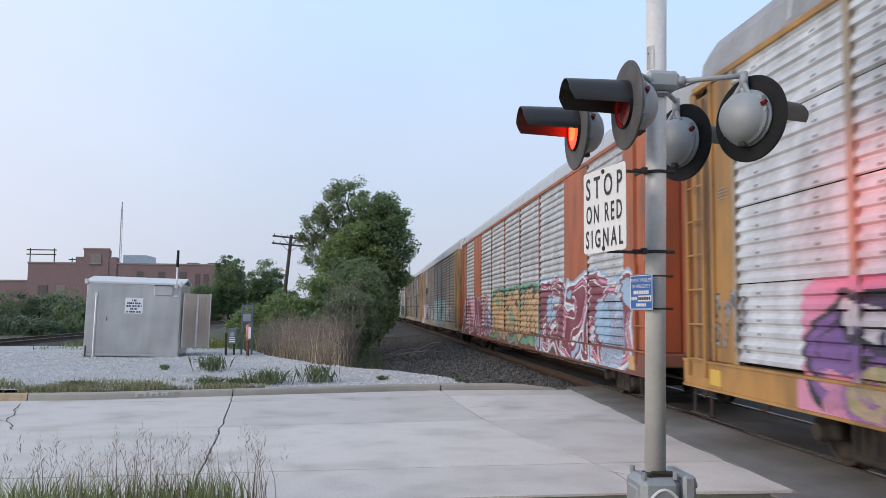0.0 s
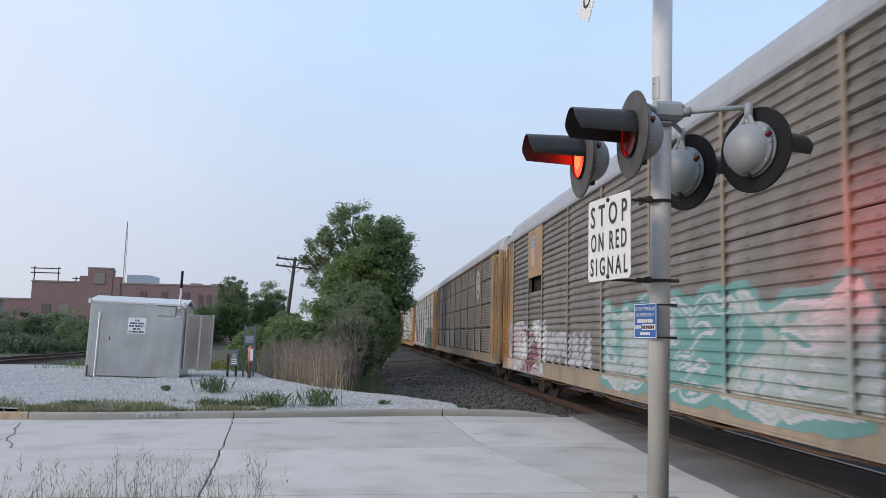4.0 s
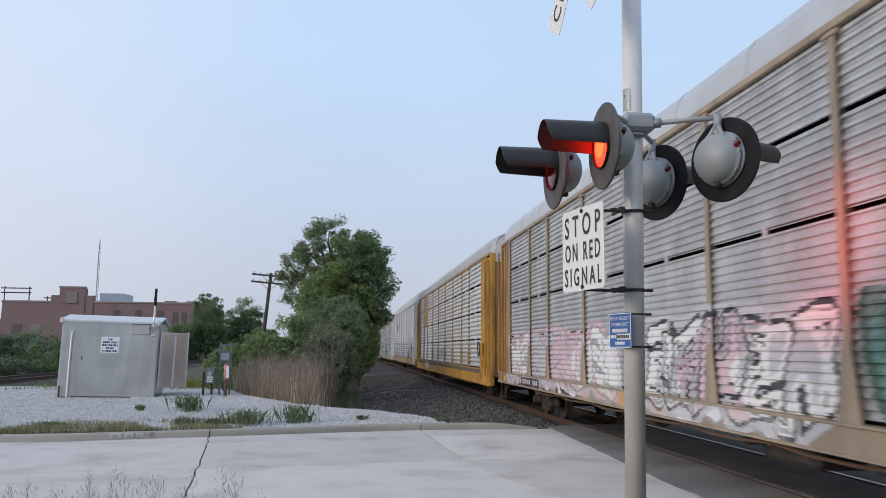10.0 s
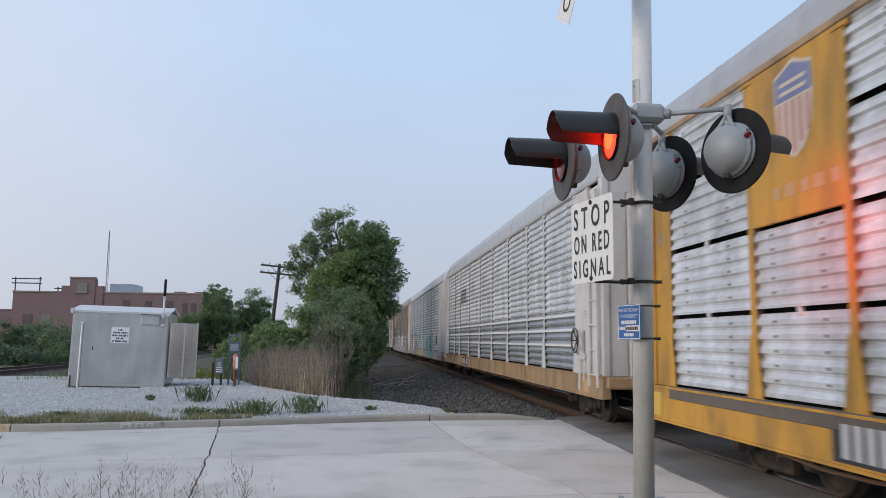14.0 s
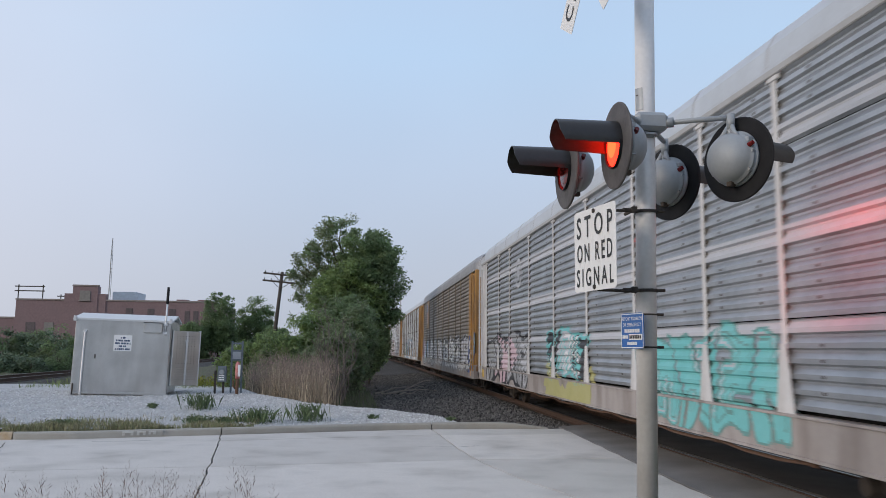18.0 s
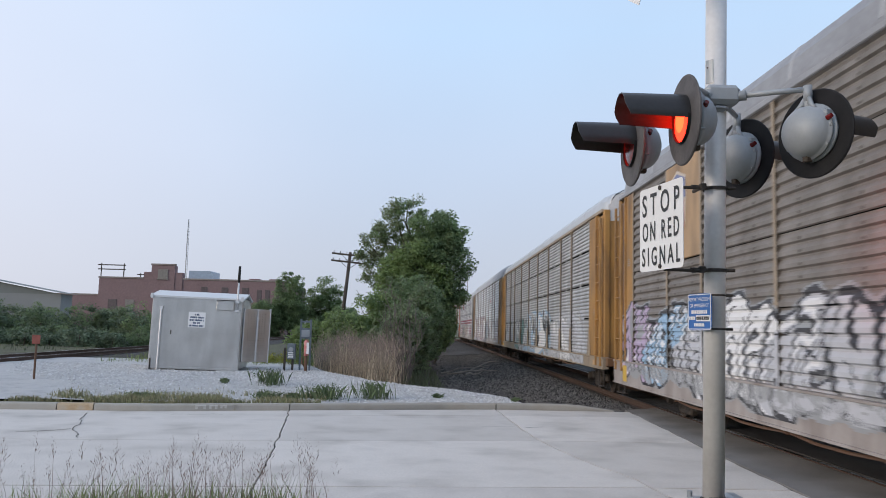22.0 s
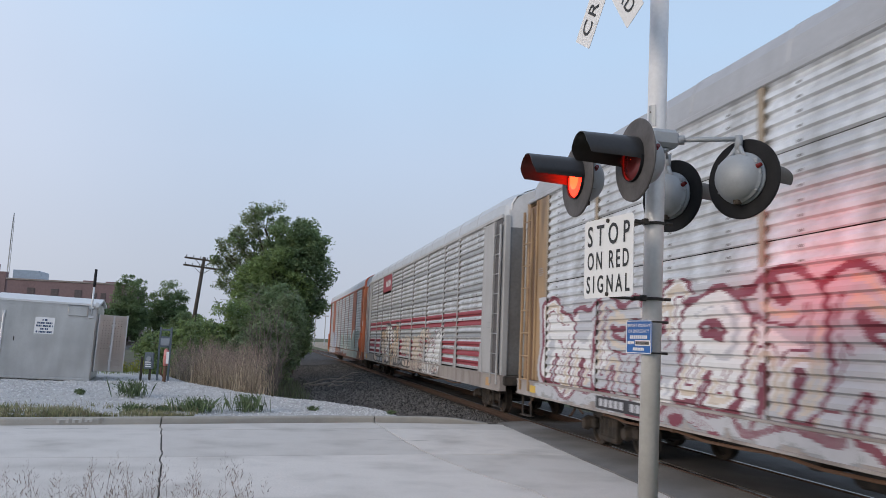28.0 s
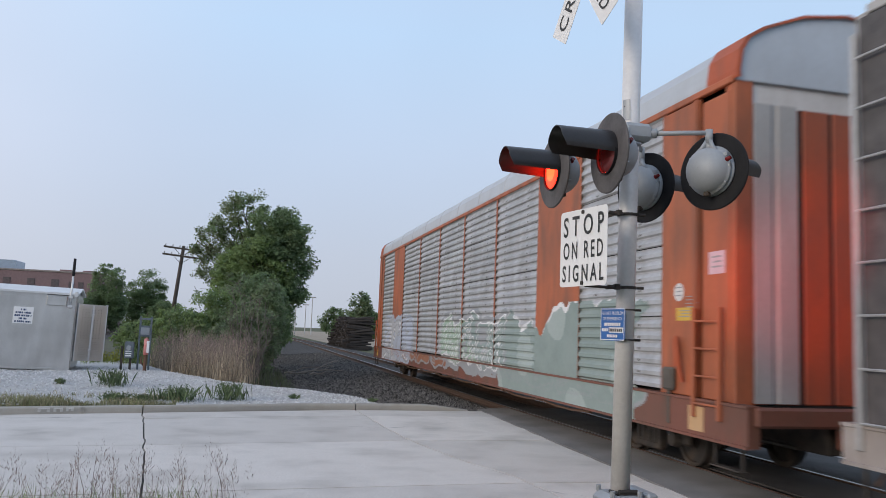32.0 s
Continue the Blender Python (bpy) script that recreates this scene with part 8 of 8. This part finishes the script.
def pedestals():
    m = Matrix.Translation((-4.12, 28.6, 0.20))
    p = thing("meter_stand", "grey electric meter stand on posts", "utility stand", m)
    for x in (-0.17, 0.17):
        g = Mesh()
        g.box(x - 0.03, x + 0.03, -0.03, 0.03, -0.2, 1.78, 0.006)
        part("post", g, METERGREY, p)
    for z in (1.70, 1.45, 1.15):
        g = Mesh()
        g.box(-0.17, 0.17, -0.035, 0.035, z - 0.03, z + 0.03, 0.006)
        part("rail", g, METERGREY, p)
    g = Mesh()
    g.box(-0.14, 0.14, -0.07, 0.0, 1.18, 1.42, 0.01)
    part("breaker_box", g, CAST, p, "grey breaker box")
    p = thing("meter_box", "dark grey meter box on a short post", "utility box", Matrix.Translation((-4.52, 28.2, 0.20)))
    g = Mesh()
    g.box(-0.14, 0.14, -0.09, 0.09, 0.42, 0.95, 0.02)
    part("box", g, METERGREY, p)
    g = Mesh()
    g.tube([(0, -0.09, 0.75), (0, -0.17, 0.75)], [0.085, 0.075], 14)
    part("meter", g, CAST, p, "round glass meter")
    for x in (-0.22, 0.05):
        g = Mesh()
        g.box(x - 0.035, x + 0.035, -0.03, 0.03, -0.15, 0.8 if x < 0 else 0.45, 0.006)
        part("post", g, DARKSTEEL, p)
    g = Mesh()
    for k in range(3):
        g.box(-0.10, 0.08, -0.097, -0.091, 0.48 + 0.07 * k, 0.52 + 0.07 * k)
    part("label_bars", g, SIGNWHITE, p)
    p = thing("pipe_marker", "faded red and white pipeline marker post", "marker post", Matrix.Translation((-3.98, 27.9, 0.20)))
    g = Mesh()
    g.tube([(0, 0, 0.55), (0, 0, 1.05)], 0.075, 12)
    g.tube([(0, 0, 1.05), (0, 0, 1.10)], [0.06, 0.02], 12)
    part("cap", g, REDPIPE, p, "faded red plastic cap", smooth=True)
    g = Mesh()
    g.tube([(0.0, 0.0, -0.2), (0.0, 0, 0.56)], 0.055, 12)
    g.tube([(-0.12, 0, 0.5), (-0.12, 0, 0.3), (-0.03, 0, 0.2)], 0.03, 8)
    part("pipe", g, RUSTBROWN, p, "rusty pipe", smooth=True)
    g = Mesh()
    g.box(0.02, 0.10, -0.085, -0.075, 0.62, 1.0)
    part("white_strip", g, SIGNWHITE, p)
    p = thing("marker_sign", "rusty red square marker on a thin post", "marker post", Matrix.Translation((-10.4, 22.6, 0.18)))
    g = Mesh()
    g.tube([(0, 0, -0.2), (0, 0, 1.05)], 0.03, 8)
    part("post", g, RUSTBROWN, p)
    g = Mesh()
    g.box(-0.11, 0.11, -0.04, -0.03, 0.93, 1.17, 0.004)
    part("plate", g, mat("weathered_red_plate", (0.22, 0.07, 0.055), 0.8, var=0.3, scale=8), p)


def telegraph_pole():
    p = thing("telegraph_pole", "leaning weathered wooden telegraph pole with two crossarms", "utility pole", Matrix.Translation((-5.95, 56, 0)) @ pose(0, 0, 0, 0, 5.0, 0))
    g = Mesh()
    g.tube([(0, 0, -0.5), (0, 0, 6.95)], [0.15, 0.11], 12)
    part("shaft", g, WOODPOLE, p, smooth=True)
    for z, w in ((6.75, 1.25), (6.25, 1.25)):
        g = Mesh()
        g.box(-w, w, -0.16, -0.06, z - 0.06, z + 0.06, 0.01)
        arm = part("crossarm", g, WOODPOLE, p)
        for k in range(6):
            x = -w + 0.12 + k * (2 * w - 0.24) / 5
            g = Mesh()
            g.tube([(x, -0.11, z + 0.06), (x, -0.11, z + 0.13), (x, -0.11, z + 0.2)], [0.015, 0.035, 0.025], 8)
            part("insulator", g, METERGREY, arm)
        for s in (-1, 1):
            g = Mesh()
            g.tube([(s * 0.55, -0.12, z - 0.05), (0, -0.12, z - 0.5)], 0.018, 6)
            part("brace", g, DARKSTEEL, p)


def factory():
    b = thing("brick_factory", "long old red brick factory beyond the tracks", "factory building", Matrix.Translation((0, 137, 0)))

    def block(name, x0, x1, y0, y1, z1, material=BRICK, label=""):
        g = Mesh()
        g.box(x0, x1, y0, y1, -0.5, z1)
        return part(name, g, material, b, label)
    main = block("main_block", -56.0, -24.0, 0, 22, 9.0, label="two-storey red brick block")
    block("low_wing", -92, -56.2, 1.0, 20, 6.0, label="lower brick wing")
    gable = block("stepped_gable", -47.1, -43.1, -0.25, 1.2, 11.4, label="stepped brick gable")
    block("gable_step", -48.4, -41.8, -0.15, 1.1, 10.2)
    cop = mat("stone_coping", (0.28, 0.24, 0.22), 0.9, var=0.2)
    for x0, x1, z, y in ((-56.1, -48.4, 9.0, -0.12), (-41.8, -23.9, 9.0, -0.12), (-47.2, -43.0, 11.4, -0.35), (-92, -56, 6.0, 0.9)):
        g = Mesh()
        g.box(x0, x1, y, y + 0.7, z, z + 0.28, 0.04)
        part("coping", g, cop, b, "pale stone coping")
    dark = mat("dusty_old_glazing", (0.11, 0.085, 0.085), 0.5, var=0.3)
    board = mat("boarded_window", (0.24, 0.22, 0.20), 0.9, var=0.2)

    def window(x, z, w, h, material, y=-0.02):
        g = Mesh()
        g.box(x - w / 2, x + w / 2, y - 0.06, y + 0.10, z, z + h, 0.03)
        wd = part("window", g, material, b, "old industrial window")
        g = Mesh()
        g.box(x - w / 2 - 0.12, x + w / 2 + 0.12, y - 0.18, y + 0.05, z - 0.18, z, 0.03)
        part("sill", g, cop, wd)
    window(-45.1, 9.1, 1.7, 1.6, board, -0.3)
    for x in (-38, -34.5, -31.0):
        window(x, 6.3, 1.1, 1.6, dark)
    for x in (-28.6, -27.2, -25.4):
        window(x, 5.4, 0.8, 2.2, dark)
        window(x, 1.8, 0.8, 2.2, dark)
    for k in range(5):
        window(-53.5 + k * 2.9, 3.0, 1.5, 2.4, board if k % 2 else dark)
    # end wall windows
    for y in (4, 8, 12, 16):
        for z in (1.8, 5.4):
            g = Mesh()
            g.box(-24.1, -23.92, y - 0.5, y + 0.5, z, z + 2.0, 0.02)
            part("window", g, dark, b, "old industrial window")
    g = Mesh()
    g.box(-42.6, -38.6, 6, 12, 8.8, 11.0, 0.05)
    g.face([(-42.6, 5.98, 11.0), (-38.9, 5.98, 11.0), (-38.3, 5.98, 10.2), (-38.3, 5.98, 9.0), (-42.6, 5.98, 9.0)])
    part("roof_monitor", g, mat("pale_blue_glazing", (0.34, 0.42, 0.50), 0.3, var=0.15, scale=2), b, "pale glazed roof monitor")
    for x in (-30, -26.5):
        g = Mesh()
        g.box(x - 0.9, x + 0.9, 2, 4, 8.9, 9.6, 0.05)
        part("roof_box", g, BRICK, b)
    w = thing("grey_warehouse", "grey low-pitched warehouse roof beyond the hedge", "warehouse", Matrix.Translation((-53.0, 95, -0.4)))
    g = Mesh()
    g.box(-10, 10, 0, 3, -0.5, 5.1)
    part("wall", g, mat("grey_cladding", (0.25, 0.26, 0.26), 0.8, var=0.1, scale=0.4), w)
    g = Mesh()
    g.grid([[(-10.5, -0.6, 8.8), (-10.5, 3.4, 8.8)], [(10.5, -0.6, 5.2), (10.5, 3.4, 5.2)]])
    g.face([(-10.0, -0.01, 5.1), (10.0, -0.01, 5.1), (-10.0, -0.01, 8.65)])
    part("roof", g, mat("dull_green_grey_roof", (0.20, 0.215, 0.21), 0.8, var=0.12, scale=0.3), w)


def distant_things():
    # lattice aerial mast, drawn as three legs and rings
    a = thing("radio_mast", "tall thin lattice radio mast in the distance", "radio mast", Matrix.Translation((-62, 205, 0)))
    for k in range(3):
        g = Mesh()
        t = 2 * math.pi * k / 3
        g.tube([(0.35 * math.cos(t), 0.35 * math.sin(t), 0), (0.22 * math.cos(t), 0.22 * math.sin(t), 24), (0.05 * math.cos(t), 0.05 * math.sin(t), 28.5)], 0.06, 5)
        part("leg", g, PALEGREY, a)
    for k in range(24):
        g = Mesh()
        z = 1 + k * 1.1
        q = [(0.33 * math.cos(2 * math.pi * i / 3), 0.33 * math.sin(2 * math.pi * i / 3), z + (0.5 if i == 1 else 0)) for i in range(4)]
        g.tube(q, 0.03, 4)
        part("brace", g, PALEGREY, a)
    for x, y, h, w in ((-72.8, 185, 15.0, 2.6), (-66.5, 190, 13.2, 1.6), (-71, 195, 12.0, 1.0)):
        p = thing("power_pole", "distant wooden power pole frame", "utility pole", Matrix.Translation((x, y, 0)), group="distant power poles")
        for s in (-1, 1):
            g = Mesh()
            g.tube([(s * w, 0, 0), (s * w, 0, h)], 0.13, 8)
            part("shaft", g, WOODPOLE, p)
        for z in (h - 0.4, h - 1.4):
            g = Mesh()
            g.box(-w - 0.8, w + 0.4, -0.1, 0.1, z - 0.12, z + 0.12, 0.02)
            part("crossarm", g, WOODPOLE, p)
    for x, y, h in ((10.5, 200, 17), (13.3, 205, 7.5), (14.5, 200, 9.3)):
        p = thing("lamp_post", "distant tall lamp post with a cross head", "lamp post", Matrix.Translation((x, y, 0)), group="distant lamp posts")
        g = Mesh()
        g.tube([(0, 0, 0), (0, 0, h)], [0.14, 0.09], 8)
        part("shaft", g, PALEGREY, p)
        g = Mesh()
        g.box(-0.8, 0.8, -0.15, 0.15, h - 0.1, h + 0.15, 0.03)
        part("lamp_bar", g, PALEGREY, p)
    # stacked old ties beyond the track
    rng = np.random.RandomState(31)
    s = thing("tie_stack", "long stack of dark discarded railway ties", "timber stack", Matrix.Translation((11.5, 92, -0.3)))
    tie = Mesh()
    tie.box(-1.25, 1.25, -0.12, 0.12, -0.09, 0.09, 0.015)
    d = tie.data("old_tie", TIE)
    for j in range(13):
        n = 30 - j * 1
        for i in range(n):
            if rng.uniform() < 0.06:
                continue
            part("old_tie", d, TIE, s, m=pose(-1.5 + rng.normal() * 0.25 + 0.05 * j, -12 + j * 0.22 + i * 0.64 + rng.normal() * 0.08, 0.1 + j * 0.26 + rng.normal() * 0.02, rng.normal() * 5, rng.normal() * 4, rng.normal() * 7))
    # debris by the kerb
    g = Mesh()
    g.box(-0.5, 0.5, -0.05, 0.05, 0, 0.04, 0.006)
    tagged(new("plank", g.data("plank", WHITE)), "weathered pale plank lying in the gravel", "plank").matrix_world = pose(1.5, 20.15, 0.02, 0, 3, -12)
    br = thing("fallen_branch", "bare fallen branch lying on the ballast", "branch", Matrix.Translation((1.6, 34, -0.12)))
    for i in range(5):
        g = Mesh()
        limb(g, (-0.9 + 0.25 * i, rng.normal() * 0.3, 0.05), (1.4 + rng.normal() * 0.3, rng.normal() * 0.8, 0.15 + abs(rng.normal()) * 0.3), 0.035, 0.01, rng, 0.1)
        part("stick", g, mat("dry_grey_wood", (0.22, 0.19, 0.16), 0.9, var=0.3), br)


cabinet()
pedestals()
telegraph_pole()
factory()
distant_things()
vegetation()
grasses()
track("main_track", rail_xf, -350, 330, "rusty main track with dark wooden ties", 19.5, 175)
track("second_track", left_xf, -40, 220, "second track on its ballast bank", 20, 110)


# ---- what moves ----
LEADING = (-14.5, 13.67, 41.71, 69.94, 98.28, 126.65, 155.20, 183.52, 211.66, 239.76, 267.80, 296.06, 324.40)


def gone(t):
    """How far the train has run after t seconds."""
    return 10.04 * t - 0.0055 * t * t


def motions():
    for k, car in enumerate(TRAIN):
        rows = []
        for i in range(65):
            t = i * 0.5
            mid = LEADING[k] + HALF - gone(t)
            a, _ = rail_xf(mid - 10.05)
            b, _ = rail_xf(mid + 10.05)
            d = b - a
            rows.append((t, pose(*((a + b) / 2), 0, 0, math.degrees(math.atan2(-d.x, d.y)))))
        walk(car, rows)
    # the added discs turn over by turns to imitate flashing, 45 times a minute
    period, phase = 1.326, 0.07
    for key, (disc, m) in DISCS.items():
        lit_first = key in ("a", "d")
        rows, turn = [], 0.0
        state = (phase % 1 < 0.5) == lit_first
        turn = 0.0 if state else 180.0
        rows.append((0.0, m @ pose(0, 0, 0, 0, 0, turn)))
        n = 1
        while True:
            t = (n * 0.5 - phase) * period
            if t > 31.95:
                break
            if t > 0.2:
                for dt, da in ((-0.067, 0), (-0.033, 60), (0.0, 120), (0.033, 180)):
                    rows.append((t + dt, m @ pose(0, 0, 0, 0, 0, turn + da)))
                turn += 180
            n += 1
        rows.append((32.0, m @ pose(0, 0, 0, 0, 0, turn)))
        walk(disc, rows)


motions()
